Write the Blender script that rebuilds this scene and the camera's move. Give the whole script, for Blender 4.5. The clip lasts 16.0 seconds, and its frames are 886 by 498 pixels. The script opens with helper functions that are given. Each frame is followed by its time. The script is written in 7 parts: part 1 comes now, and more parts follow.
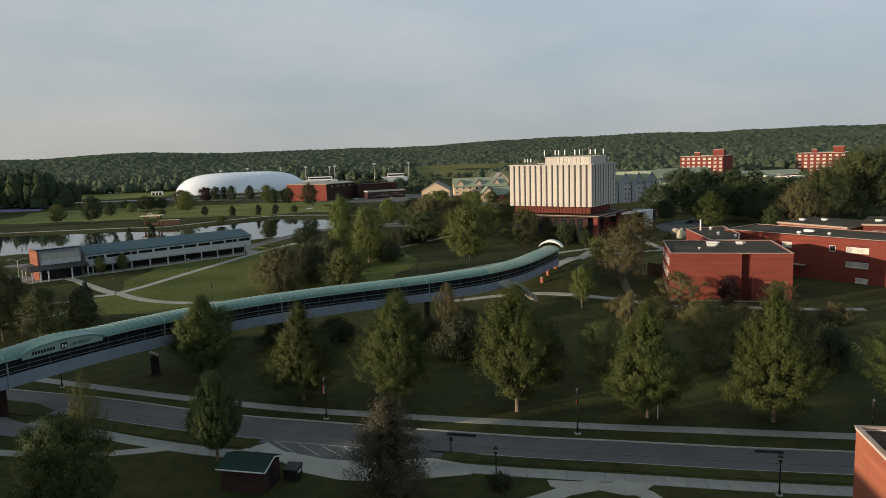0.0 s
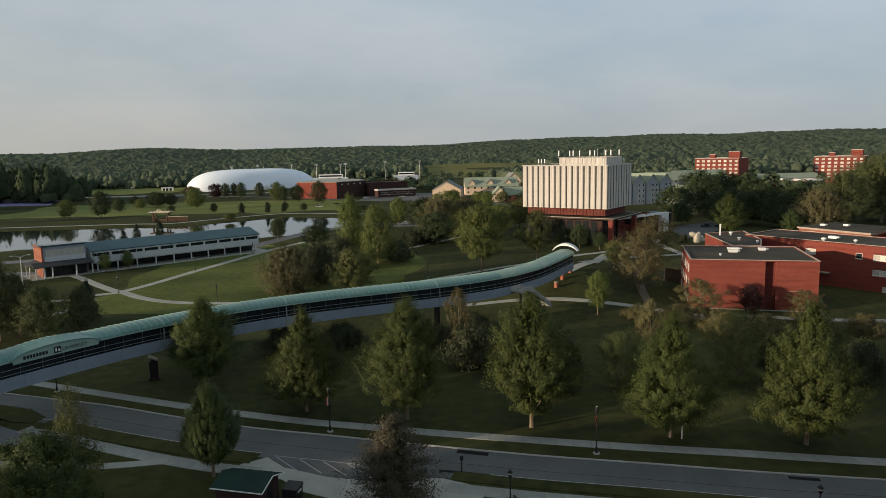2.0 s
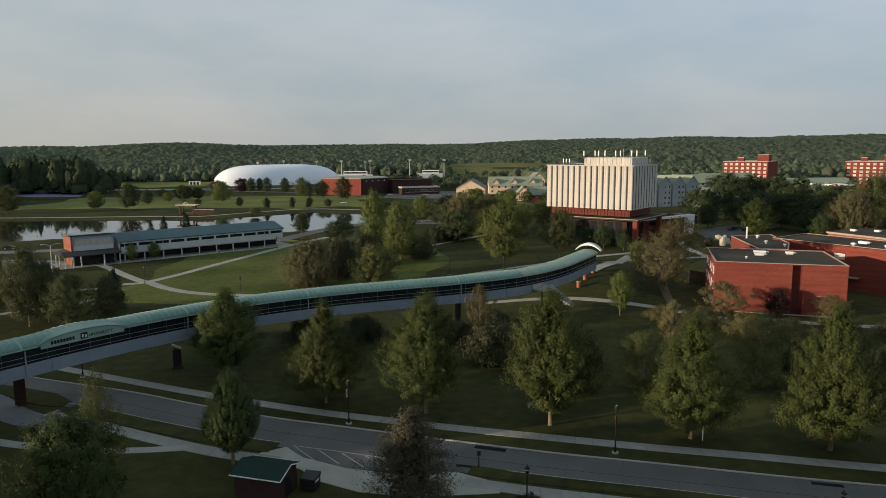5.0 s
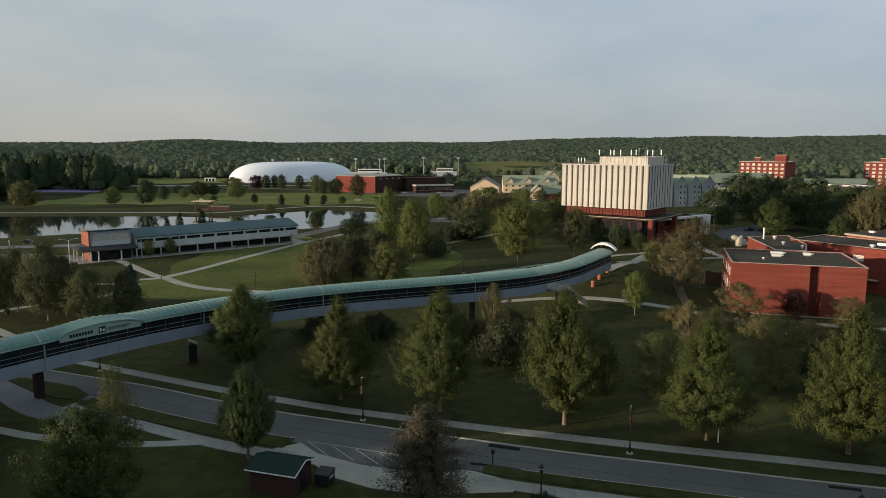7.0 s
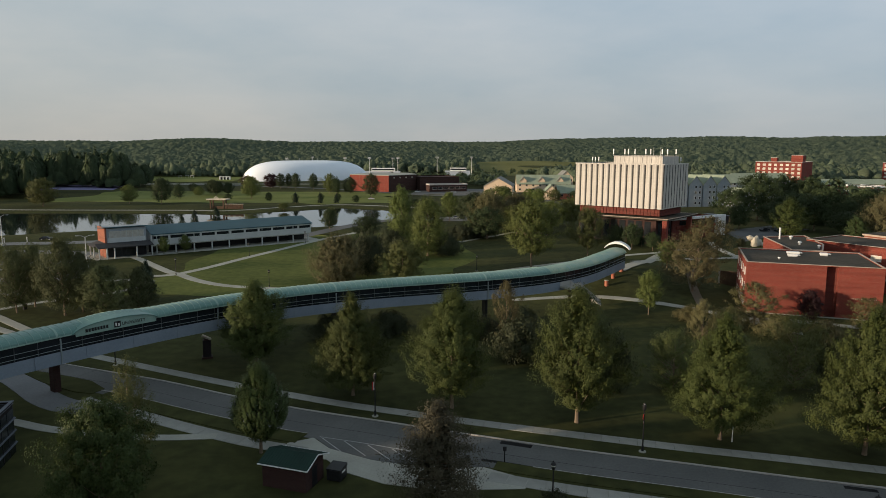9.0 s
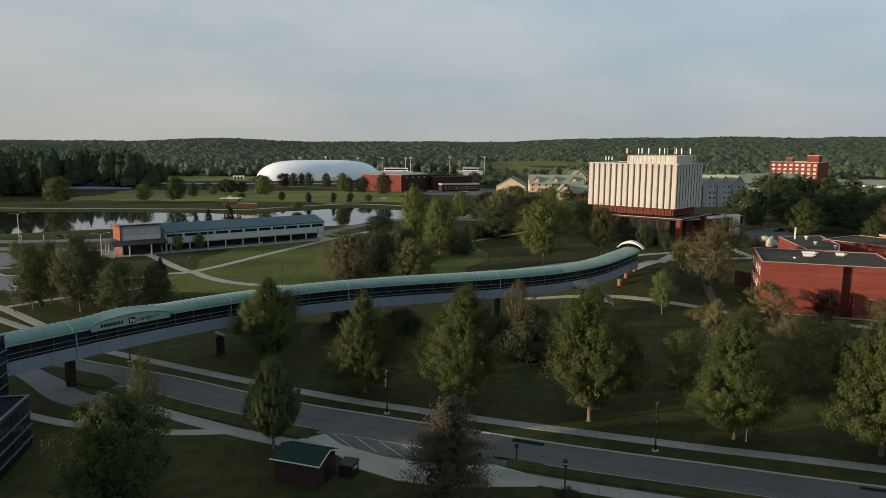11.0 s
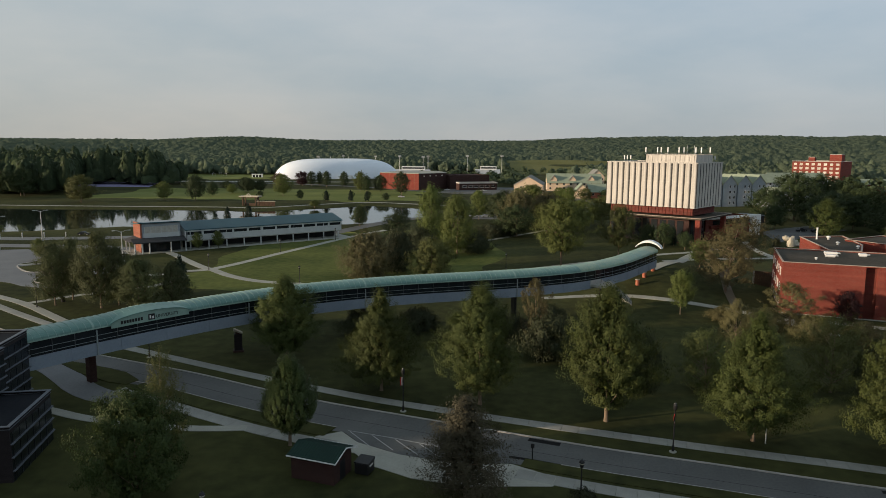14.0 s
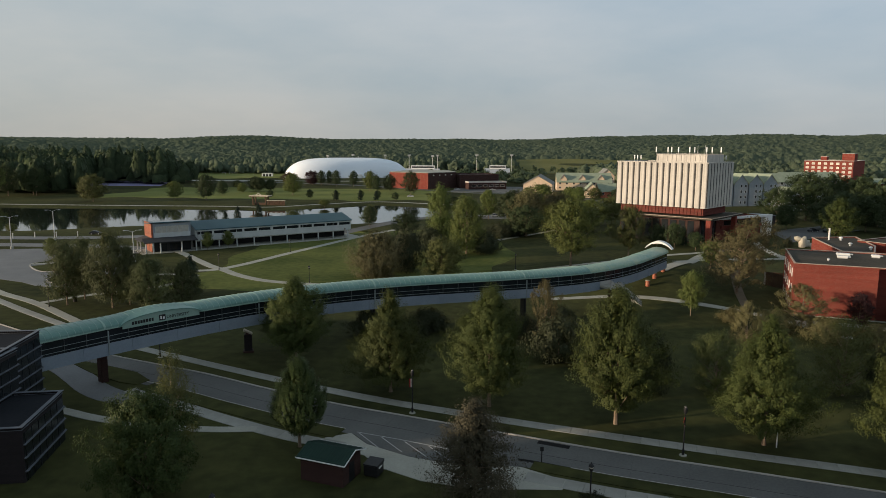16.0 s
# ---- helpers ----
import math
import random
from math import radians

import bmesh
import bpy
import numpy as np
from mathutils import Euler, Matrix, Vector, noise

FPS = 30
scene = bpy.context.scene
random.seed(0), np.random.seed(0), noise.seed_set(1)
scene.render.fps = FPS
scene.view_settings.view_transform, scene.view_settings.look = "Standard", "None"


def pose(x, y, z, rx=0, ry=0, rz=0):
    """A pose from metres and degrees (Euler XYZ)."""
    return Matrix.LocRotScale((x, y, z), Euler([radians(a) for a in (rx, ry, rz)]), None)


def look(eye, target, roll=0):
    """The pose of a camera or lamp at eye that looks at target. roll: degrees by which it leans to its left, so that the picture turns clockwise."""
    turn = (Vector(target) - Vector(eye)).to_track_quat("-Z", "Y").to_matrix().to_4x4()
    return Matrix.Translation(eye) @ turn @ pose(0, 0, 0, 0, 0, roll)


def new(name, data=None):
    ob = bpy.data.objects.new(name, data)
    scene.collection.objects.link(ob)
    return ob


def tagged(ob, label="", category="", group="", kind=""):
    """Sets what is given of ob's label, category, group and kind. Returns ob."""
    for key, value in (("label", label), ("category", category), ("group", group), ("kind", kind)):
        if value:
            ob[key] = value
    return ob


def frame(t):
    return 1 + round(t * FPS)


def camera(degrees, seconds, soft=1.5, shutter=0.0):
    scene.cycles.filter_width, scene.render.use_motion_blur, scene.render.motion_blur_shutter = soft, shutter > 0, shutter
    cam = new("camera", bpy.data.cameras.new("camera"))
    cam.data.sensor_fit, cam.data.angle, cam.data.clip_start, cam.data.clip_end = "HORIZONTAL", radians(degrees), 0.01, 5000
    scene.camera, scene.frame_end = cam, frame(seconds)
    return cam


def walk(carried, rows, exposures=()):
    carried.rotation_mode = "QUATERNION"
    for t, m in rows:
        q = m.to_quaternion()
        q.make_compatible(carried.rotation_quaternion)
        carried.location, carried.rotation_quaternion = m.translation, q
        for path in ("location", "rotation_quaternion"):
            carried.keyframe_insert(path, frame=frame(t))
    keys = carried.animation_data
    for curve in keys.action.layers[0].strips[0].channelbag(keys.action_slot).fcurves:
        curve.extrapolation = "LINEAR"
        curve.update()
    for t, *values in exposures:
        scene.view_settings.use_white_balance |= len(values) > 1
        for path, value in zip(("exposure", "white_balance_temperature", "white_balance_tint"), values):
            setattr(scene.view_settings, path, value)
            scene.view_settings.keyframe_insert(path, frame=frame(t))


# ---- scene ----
cam = camera(64.72, 16.0, soft=0.75)
# seconds, eye x y z, yaw to the left, pitch up, roll
PATH = [
    (0.0, 0.038, -5.161, 35.809, -4.870, -8.000, -1.842),
    (0.5, -0.125, -2.795, 35.907, -4.711, -7.833, -1.728),
    (1.0, -0.143, -1.063, 35.926, -4.534, -7.862, -1.588),
    (1.5, 0.012, -0.064, 35.910, -4.333, -7.895, -1.409),
    (2.0, 0.164, 0.148, 35.913, -4.055, -8.073, -1.188),
    (2.5, 0.362, 0.277, 35.891, -3.725, -8.078, -0.991),
    (3.0, 0.436, 0.291, 35.795, -3.397, -8.089, -0.818),
    (3.5, 0.438, 0.264, 35.678, -3.087, -8.106, -0.641),
    (4.0, 0.392, 0.110, 35.505, -2.777, -8.116, -0.486),
    (6.5, 0.058, 0.041, 35.369, -1.333, -8.219, -0.000),
    (7.0, -0.017, 0.036, 35.376, -1.079, -8.268, 0.089),
    (7.5, 0.013, 0.027, 35.245, -0.803, -8.244, 0.129),
    (8.0, -0.018, 0.026, 35.185, -0.542, -8.270, 0.184),
    (8.5, -0.022, -0.023, 35.114, -0.271, -8.289, 0.208),
    (9.0, 0.000, 0.000, 35.000, 0.000, -8.301, 0.246),
    (11.5, -0.024, -0.040, 34.589, 1.269, -8.293, 0.348),
    (12.0, 0.008, -0.039, 34.556, 1.521, -8.312, 0.380),
    (12.5, 0.005, 0.021, 34.545, 1.759, -8.320, 0.366),
    (13.0, 0.033, 0.018, 34.501, 2.010, -8.331, 0.377),
    (13.5, 0.061, 0.058, 34.536, 2.245, -8.355, 0.362),
    (14.0, 0.027, 0.043, 34.621, 2.435, -8.408, 0.368),
    (14.5, 0.002, 0.059, 34.658, 2.626, -8.424, 0.387),
    (15.0, -0.007, 0.124, 34.728, 2.812, -8.439, 0.367),
    (15.5, 0.021, 0.134, 34.851, 3.015, -8.482, 0.396),
    (16.0, 0.011, 0.134, 35.012, 3.206, -8.512, 0.345),
]


def aim(x, y, z, yaw, pitch, roll):
    a, b = radians(yaw), radians(pitch)
    eye = Vector((x, y, z))
    return look(eye, eye + Vector((-math.sin(a) * math.cos(b), math.cos(a) * math.cos(b), math.sin(b))), roll)


walk(cam, [(r[0], aim(*r[1:])) for r in PATH])

# ---- light: low evening sun from behind on the left, thin cloud ----
SUN_AZ, SUN_EL = radians(251.0), radians(8.5)
SUN_DIR = Vector((math.sin(SUN_AZ) * math.cos(SUN_EL), math.cos(SUN_AZ) * math.cos(SUN_EL), math.sin(SUN_EL)))
lamp = bpy.data.lights.new("sun", "SUN")
lamp.energy, lamp.angle, lamp.color = 5.0, radians(0.6), (1.0, 0.80, 0.58)
new("sun", lamp).matrix_world = look(SUN_DIR * 500, (0, 0, 0))

world = bpy.data.worlds.new("sky")
scene.world = world
world.use_nodes = True
nt = world.node_tree
nt.nodes.clear()
sky = nt.nodes.new("ShaderNodeTexSky")
sky.sky_type, sky.sun_disc, sky.sun_elevation, sky.sun_rotation = "NISHITA", False, SUN_EL, SUN_AZ
sky.air_density, sky.dust_density = 1.0, 2.0
coord = nt.nodes.new("ShaderNodeTexCoord")
sep = nt.nodes.new("ShaderNodeSeparateXYZ")
nt.links.new(coord.outputs["Generated"], sep.inputs[0])
squash = nt.nodes.new("ShaderNodeMapping")
squash.inputs["Scale"].default_value = (1.0, 1.0, 3.2)
nt.links.new(coord.outputs["Generated"], squash.inputs["Vector"])
clouds = nt.nodes.new("ShaderNodeTexNoise")
clouds.inputs["Scale"].default_value, clouds.inputs["Detail"].default_value = 3.0, 6.0
clouds.inputs["Roughness"].default_value = 0.55
nt.links.new(squash.outputs[0], clouds.inputs["Vector"])
veil = nt.nodes.new("ShaderNodeValToRGB")
veil.color_ramp.elements[0].position, veil.color_ramp.elements[0].color = 0.34, (0.88, 0.91, 0.94, 1)
veil.color_ramp.elements[1].position, veil.color_ramp.elements[1].color = 0.70, (1.13, 1.06, 1.03, 1)
nt.links.new(clouds.outputs["Fac"], veil.inputs[0])
tone = nt.nodes.new("ShaderNodeValToRGB")
e = tone.color_ramp.elements
e[0].position, e[0].color = 0.0, (6.1, 6.45, 6.4, 1)
e[1].position, e[1].color = 1.0, (4.1, 5.0, 5.6, 1)
for at, colour in ((0.08, (5.9, 6.7, 7.2, 1)), (0.24, (6.7, 7.75, 8.6, 1)), (0.46, (5.0, 6.0, 6.7, 1))):
    e.new(at).color = colour
nt.links.new(sep.outputs["Z"], tone.inputs[0])
puff = nt.nodes.new("ShaderNodeMix")
puff.data_type, puff.blend_type = "RGBA", "MULTIPLY"
puff.inputs["Factor"].default_value = 1.0
nt.links.new(tone.outputs[0], puff.inputs[6])
nt.links.new(veil.outputs[0], puff.inputs[7])
side = nt.nodes.new("ShaderNodeMapRange")
side.inputs["From Min"].default_value, side.inputs["From Max"].default_value = -0.55, 0.55
nt.links.new(sep.outputs["X"], side.inputs["Value"])
warm = nt.nodes.new("ShaderNodeMix")
warm.data_type = "RGBA"
warm.inputs[6].default_value, warm.inputs[7].default_value = (1.03, 1.0, 0.95, 1), (0.96, 1.0, 1.05, 1)
nt.links.new(side.outputs[0], warm.inputs["Factor"])
shift = nt.nodes.new("ShaderNodeMix")
shift.data_type, shift.blend_type = "RGBA", "MULTIPLY"
shift.inputs["Factor"].default_value = 1.0
nt.links.new(puff.outputs[2], shift.inputs[6])
nt.links.new(warm.outputs[2], shift.inputs[7])
mixed = nt.nodes.new("ShaderNodeMix")
mixed.data_type = "RGBA"
mixed.inputs["Factor"].default_value = 0.85
nt.links.new(sky.outputs[0], mixed.inputs[6])
nt.links.new(shift.outputs[2], mixed.inputs[7])
back = nt.nodes.new("ShaderNodeBackground")
back.inputs["Strength"].default_value = 0.08
nt.links.new(mixed.outputs[2], back.inputs["Color"])
wout = nt.nodes.new("ShaderNodeOutputWorld")
nt.links.new(back.outputs[0], wout.inputs["Surface"])
scene.view_settings.exposure = 0.0

# ---- materials ----
def surface(name, a, b, scale=1.0, rough=0.8, bump=0.2, fine=12.0, metal=0.0, spread=0.0, islands=False, through_light=0.0, spec=0.3):
    """Two colours mixed by noise at two scales, with fine relief; spread varies the value from object to object."""
    mat = bpy.data.materials.new(name)
    mat.use_nodes = True
    t = mat.node_tree
    p = t.nodes["Principled BSDF"]
    co = t.nodes.new("ShaderNodeTexCoord")
    n1, n2 = t.nodes.new("ShaderNodeTexNoise"), t.nodes.new("ShaderNodeTexNoise")
    for n, s in ((n1, scale), (n2, scale * fine)):
        n.inputs["Scale"].default_value, n.inputs["Detail"].default_value = s, 4.0
        t.links.new(co.outputs["Object"], n.inputs["Vector"])
    add = t.nodes.new("ShaderNodeMath")
    add.operation = "MULTIPLY_ADD"
    add.inputs[1].default_value, add.inputs[2].default_value = 0.6, 0.0
    t.links.new(n1.outputs["Fac"], add.inputs[0])
    add2 = t.nodes.new("ShaderNodeMath")
    add2.operation = "MULTIPLY_ADD"
    add2.inputs[1].default_value = 0.4
    t.links.new(n2.outputs["Fac"], add2.inputs[0])
    t.links.new(add.outputs[0], add2.inputs[2])
    ramp = t.nodes.new("ShaderNodeValToRGB")
    ramp.color_ramp.elements[0].position, ramp.color_ramp.elements[0].color = 0.34, (*a, 1)
    ramp.color_ramp.elements[1].position, ramp.color_ramp.elements[1].color = 0.66, (*b, 1)
    t.links.new(add2.outputs[0], ramp.inputs[0])
    colour = ramp.outputs[0]
    if spread or islands:
        rnd = t.nodes.new("ShaderNodeNewGeometry") if islands else t.nodes.new("ShaderNodeObjectInfo")
        hsv = t.nodes.new("ShaderNodeHueSaturation")
        ran = t.nodes.new("ShaderNodeMapRange")
        ran.inputs["To Min"].default_value, ran.inputs["To Max"].default_value = 1 - (spread or 0.25), 1 + (spread or 0.25)
        t.links.new(rnd.outputs["Random Per Island" if islands else "Random"], ran.inputs["Value"])
        t.links.new(ran.outputs[0], hsv.inputs["Value"])
        t.links.new(colour, hsv.inputs["Color"])
        colour = hsv.outputs[0]
    t.links.new(colour, p.inputs["Base Color"])
    p.inputs["Roughness"].default_value, p.inputs["Metallic"].default_value = rough, metal
    p.inputs["Specular IOR Level"].default_value = spec
    if bump:
        bp = t.nodes.new("ShaderNodeBump")
        bp.inputs["Strength"].default_value, bp.inputs["Distance"].default_value = bump, 0.05
        t.links.new(n2.outputs["Fac"], bp.inputs["Height"])
        t.links.new(bp.outputs[0], p.inputs["Normal"])
    if through_light:
        tr, mix = t.nodes.new("ShaderNodeBsdfTranslucent"), t.nodes.new("ShaderNodeMixShader")
        t.links.new(colour, tr.inputs["Color"])
        mix.inputs[0].default_value = through_light
        t.links.new(p.outputs[0], mix.inputs[1])
        t.links.new(tr.outputs[0], mix.inputs[2])
        t.links.new(mix.outputs[0], t.nodes["Material Output"].inputs["Surface"])
    return mat


def leafage(name, dark, light, tree_spread=0.14):
    """Leaves: each leaf differs a little, each tree differs in hue and value, light passes through."""
    mat = bpy.data.materials.new(name)
    mat.use_nodes = True
    t = mat.node_tree
    p = t.nodes["Principled BSDF"]
    mean = [(a + b) / 2 for a, b in zip(dark, light)]
    dark, light = ([m + (c - m) * 0.62 for m, c in zip(mean, col)] for col in (dark, light))
    geo, info = t.nodes.new("ShaderNodeNewGeometry"), t.nodes.new("ShaderNodeObjectInfo")
    ramp = t.nodes.new("ShaderNodeValToRGB")
    ramp.color_ramp.elements[0].color, ramp.color_ramp.elements[1].color = (*dark, 1), (*light, 1)
    t.links.new(geo.outputs["Random Per Island"], ramp.inputs[0])
    hsv = t.nodes.new("ShaderNodeHueSaturation")
    for key, lo, hi in (("Value", 1 - tree_spread, 1 + tree_spread), ("Hue", 0.494, 0.512)):
        ran = t.nodes.new("ShaderNodeMapRange")
        ran.inputs["To Min"].default_value, ran.inputs["To Max"].default_value = lo, hi
        t.links.new(info.outputs["Random"], ran.inputs["Value"])
        t.links.new(ran.outputs[0], hsv.inputs[key])
    t.links.new(ramp.outputs[0], hsv.inputs["Color"])
    t.links.new(hsv.outputs[0], p.inputs["Base Color"])
    p.inputs["Roughness"].default_value, p.inputs["Specular IOR Level"].default_value = 0.65, 0.25
    tr, mix = t.nodes.new("ShaderNodeBsdfTranslucent"), t.nodes.new("ShaderNodeMixShader")
    t.links.new(hsv.outputs[0], tr.inputs["Color"])
    mix.inputs[0].default_value = 0.22
    t.links.new(p.outputs[0], mix.inputs[1])
    t.links.new(tr.outputs[0], mix.inputs[2])
    t.links.new(mix.outputs[0], t.nodes["Material Output"].inputs["Surface"])
    return mat


def brickwork(name, a, b, mortar, spread=0.0):
    """Brick courses of true size on upright walls, with stained patches."""
    mat = bpy.data.materials.new(name)
    mat.use_nodes = True
    t = mat.node_tree
    p = t.nodes["Principled BSDF"]
    co, sp, cb = t.nodes.new("ShaderNodeTexCoord"), t.nodes.new("ShaderNodeSeparateXYZ"), t.nodes.new("ShaderNodeCombineXYZ")
    t.links.new(co.outputs["Object"], sp.inputs[0])
    ad = t.nodes.new("ShaderNodeMath")
    t.links.new(sp.outputs[0], ad.inputs[0])
    t.links.new(sp.outputs[1], ad.inputs[1])
    t.links.new(ad.outputs[0], cb.inputs[0])
    t.links.new(sp.outputs[2], cb.inputs[1])
    br = t.nodes.new("ShaderNodeTexBrick")
    br.inputs["Color1"].default_value, br.inputs["Color2"].default_value, br.inputs["Mortar"].default_value = (*a, 1), (*b, 1), (*mortar, 1)
    br.inputs["Scale"].default_value = 1.0
    br.inputs["Brick Width"].default_value, br.inputs["Row Height"].default_value, br.inputs["Mortar Size"].default_value = 0.22, 0.075, 0.006
    t.links.new(cb.outputs[0], br.inputs["Vector"])
    no = t.nodes.new("ShaderNodeTexNoise")
    no.inputs["Scale"].default_value, no.inputs["Detail"].default_value = 0.35, 5.0
    flat = t.nodes.new("ShaderNodeMapping")
    flat.inputs["Scale"].default_value = (0.25, 0.25, 4.0)
    t.links.new(co.outputs["Object"], flat.inputs["Vector"])
    t.links.new(flat.outputs[0], no.inputs["Vector"])
    ran = t.nodes.new("ShaderNodeMapRange")
    ran.inputs["From Min"].default_value, ran.inputs["From Max"].default_value = 0.3, 0.7
    ran.inputs["To Min"].default_value, ran.inputs["To Max"].default_value = 0.82, 1.15
    t.links.new(no.outputs["Fac"], ran.inputs["Value"])
    hsv = t.nodes.new("ShaderNodeHueSaturation")
    t.links.new(ran.outputs[0], hsv.inputs["Value"])
    t.links.new(br.outputs["Color"], hsv.inputs["Color"])
    t.links.new(hsv.outputs[0], p.inputs["Base Color"])
    p.inputs["Roughness"].default_value, p.inputs["Specular IOR Level"].default_value = 0.85, 0.2
    bp = t.nodes.new("ShaderNodeBump")
    bp.inputs["Strength"].default_value, bp.inputs["Distance"].default_value = 0.4, 0.01
    t.links.new(br.outputs["Fac"], bp.inputs["Height"])
    bp.invert = True
    t.links.new(bp.outputs[0], p.inputs["Normal"])
    return mat


GRASS = surface("grass", (0.0235, 0.0285, 0.0122), (0.074, 0.076, 0.0275), 0.035, 0.95, 0.6, 14.0, spec=0.05)
ASPHALT = surface("asphalt", (0.084, 0.086, 0.085), (0.138, 0.138, 0.132), 0.12, 0.8, 0.3, 30.0)
CONCRETE = surface("concrete", (0.28, 0.278, 0.242), (0.385, 0.38, 0.33), 0.25, 0.85, 0.2, 20.0, spread=0.06)
PAVING = surface("pale_concrete_slab", (0.225, 0.226, 0.205), (0.33, 0.328, 0.296), 0.4, 0.85, 0.2, 20.0, spread=0.06)
KERB = surface("kerb_concrete", (0.33, 0.31, 0.28), (0.45, 0.43, 0.40), 0.6, 0.85, 0.2)
PAINT = surface("road_paint", (0.30, 0.30, 0.29), (0.46, 0.46, 0.45), 1.2, 0.7, 0.1)
PATCH = surface("dark_patch", (0.014, 0.014, 0.014), (0.026, 0.026, 0.026), 0.8, 0.95, 0.2, spec=0.05)
BRICK = brickwork("red_brick", (0.226, 0.044, 0.029), (0.180, 0.033, 0.024), (0.21, 0.10, 0.078))
BRICK_DARK = brickwork("dark_red_brick", (0.165, 0.036, 0.027), (0.12, 0.027, 0.021), (0.15, 0.085, 0.068))
BRICK_CLAY = brickwork("clay_brick", (0.30, 0.098, 0.060), (0.25, 0.078, 0.050), (0.27, 0.17, 0.12))
BRICK_ORANGE = brickwork("orange_brick", (0.44, 0.13, 0.07), (0.37, 0.095, 0.055), (0.38, 0.24, 0.17))
PANEL = surface("cream_concrete_panel", (0.47, 0.437, 0.392), (0.60, 0.562, 0.51), 0.25, 0.8, 0.15, 8.0, spread=0.05)
def streaks(mat, wide, low, high):
    """Long dark rain streaks running down an upright surface."""
    t = mat.node_tree
    p = t.nodes["Principled BSDF"]
    old = p.inputs["Base Color"].links[0].from_socket
    co, mp, no, ran, hsv = (t.nodes.new("ShaderNode" + k) for k in ("TexCoord", "Mapping", "TexNoise", "MapRange", "HueSaturation"))
    mp.inputs["Scale"].default_value = (wide, wide, 0.09)
    no.inputs["Scale"].default_value, no.inputs["Detail"].default_value = 1.0, 5.0
    ran.inputs["From Min"].default_value, ran.inputs["From Max"].default_value = 0.34, 0.6
    ran.inputs["To Min"].default_value, ran.inputs["To Max"].default_value = low, high
    t.links.new(co.outputs["Object"], mp.inputs["Vector"])
    t.links.new(mp.outputs[0], no.inputs["Vector"])
    t.links.new(no.outputs["Fac"], ran.inputs["Value"])
    t.links.new(ran.outputs[0], hsv.inputs["Value"])
    t.links.new(old, hsv.inputs["Color"])
    t.links.new(hsv.outputs[0], p.inputs["Base Color"])


streaks(PANEL, 1.6, 0.80, 1.05)
WHITE = surface("white_painted_metal", (0.70, 0.70, 0.69), (0.82, 0.82, 0.80), 0.5, 0.5, 0.05)
DOME_SKIN = surface("white_dome_fabric", (0.82, 0.87, 0.93), (0.87, 0.91, 0.96), 0.05, 0.55, 0.05)
# Near-black; on the pavilion it stands in for shade under roof and canopy.
DARK = surface("near_black_fill", (0.010, 0.010, 0.011), (0.022, 0.022, 0.023), 0.5, 0.6, 0.0)
GLASS = surface("dark_window_glass", (0.010, 0.013, 0.016), (0.020, 0.024, 0.028), 0.6, 0.15, 0.0, spec=0.35)
BLIND = surface("window_with_pale_blinds", (0.42, 0.40, 0.35), (0.62, 0.59, 0.52), 1.5, 0.3, 0.0, spread=0.25)
ROOF_GREY = surface("brown_grey_flat_roof", (0.050, 0.043, 0.034), (0.098, 0.086, 0.068), 0.12, 0.95, 0.3, 14.0, spec=0.1)
ROOF_TEAL = surface("teal_standing_seam_metal", (0.035, 0.085, 0.105), (0.05, 0.115, 0.135), 0.15, 0.45, 0.05, metal=0.2)
ROOF_GREEN = surface("green_metal_roof", (0.009, 0.029, 0.022), (0.015, 0.042, 0.032), 0.3, 0.6, 0.1, spec=0.2)
ROOF_SAGE = surface("sage_shingle_roof", (0.21, 0.25, 0.18), (0.30, 0.34, 0.25), 0.3, 0.8, 0.3)
SHINGLE = surface("grey_shingle_roof", (0.16, 0.16, 0.15), (0.25, 0.25, 0.23), 0.3, 0.9, 0.3)
SIDING = surface("pale_grey_siding", (0.26, 0.29, 0.32), (0.34, 0.37, 0.39), 0.4, 0.7, 0.1)
TAN = surface("tan_siding", (0.60, 0.455, 0.32), (0.70, 0.54, 0.385), 0.4, 0.8, 0.1)
BLUE_METAL = surface("pale_blue_metal_panel", (0.185, 0.222, 0.27), (0.245, 0.285, 0.33), 0.3, 0.55, 0.05)
VAULT = surface("pale_green_glazed_vault", (0.085, 0.192, 0.165), (0.145, 0.27, 0.235), 0.25, 0.35, 0.05, spec=0.5)
VAULT_RIB = surface("pale_green_rib", (0.21, 0.32, 0.27), (0.29, 0.40, 0.345), 0.6, 0.45, 0.0)
COPPER = surface("verdigris_metal_roof", (0.125, 0.285, 0.235), (0.36, 0.42, 0.29), 0.22, 0.4, 0.1)
STEEL = surface("black_steel", (0.012, 0.012, 0.013), (0.022, 0.022, 0.023), 2.0, 0.45, 0.0)
GALV = surface("galvanised_steel", (0.45, 0.46, 0.46), (0.60, 0.60, 0.60), 1.0, 0.45, 0.0, metal=0.4)
WATER = surface("pond_water", (0.010, 0.014, 0.012), (0.016, 0.020, 0.016), 0.05, 0.04, 0.0, spec=0.5)
BARK = surface("bark", (0.15, 0.112, 0.078), (0.26, 0.195, 0.135), 1.5, 0.9, 0.6)
RED_CLOTH = surface("red_banner_cloth", (0.45, 0.03, 0.03), (0.58, 0.05, 0.045), 1.0, 0.7, 0.1)
WHITE_CLOTH = surface("white_banner_cloth", (0.66, 0.65, 0.62), (0.78, 0.77, 0.74), 1.0, 0.7, 0.1)
COURT = surface("blue_court", (0.19, 0.18, 0.32), (0.24, 0.225, 0.38), 0.1, 0.8, 0.1)
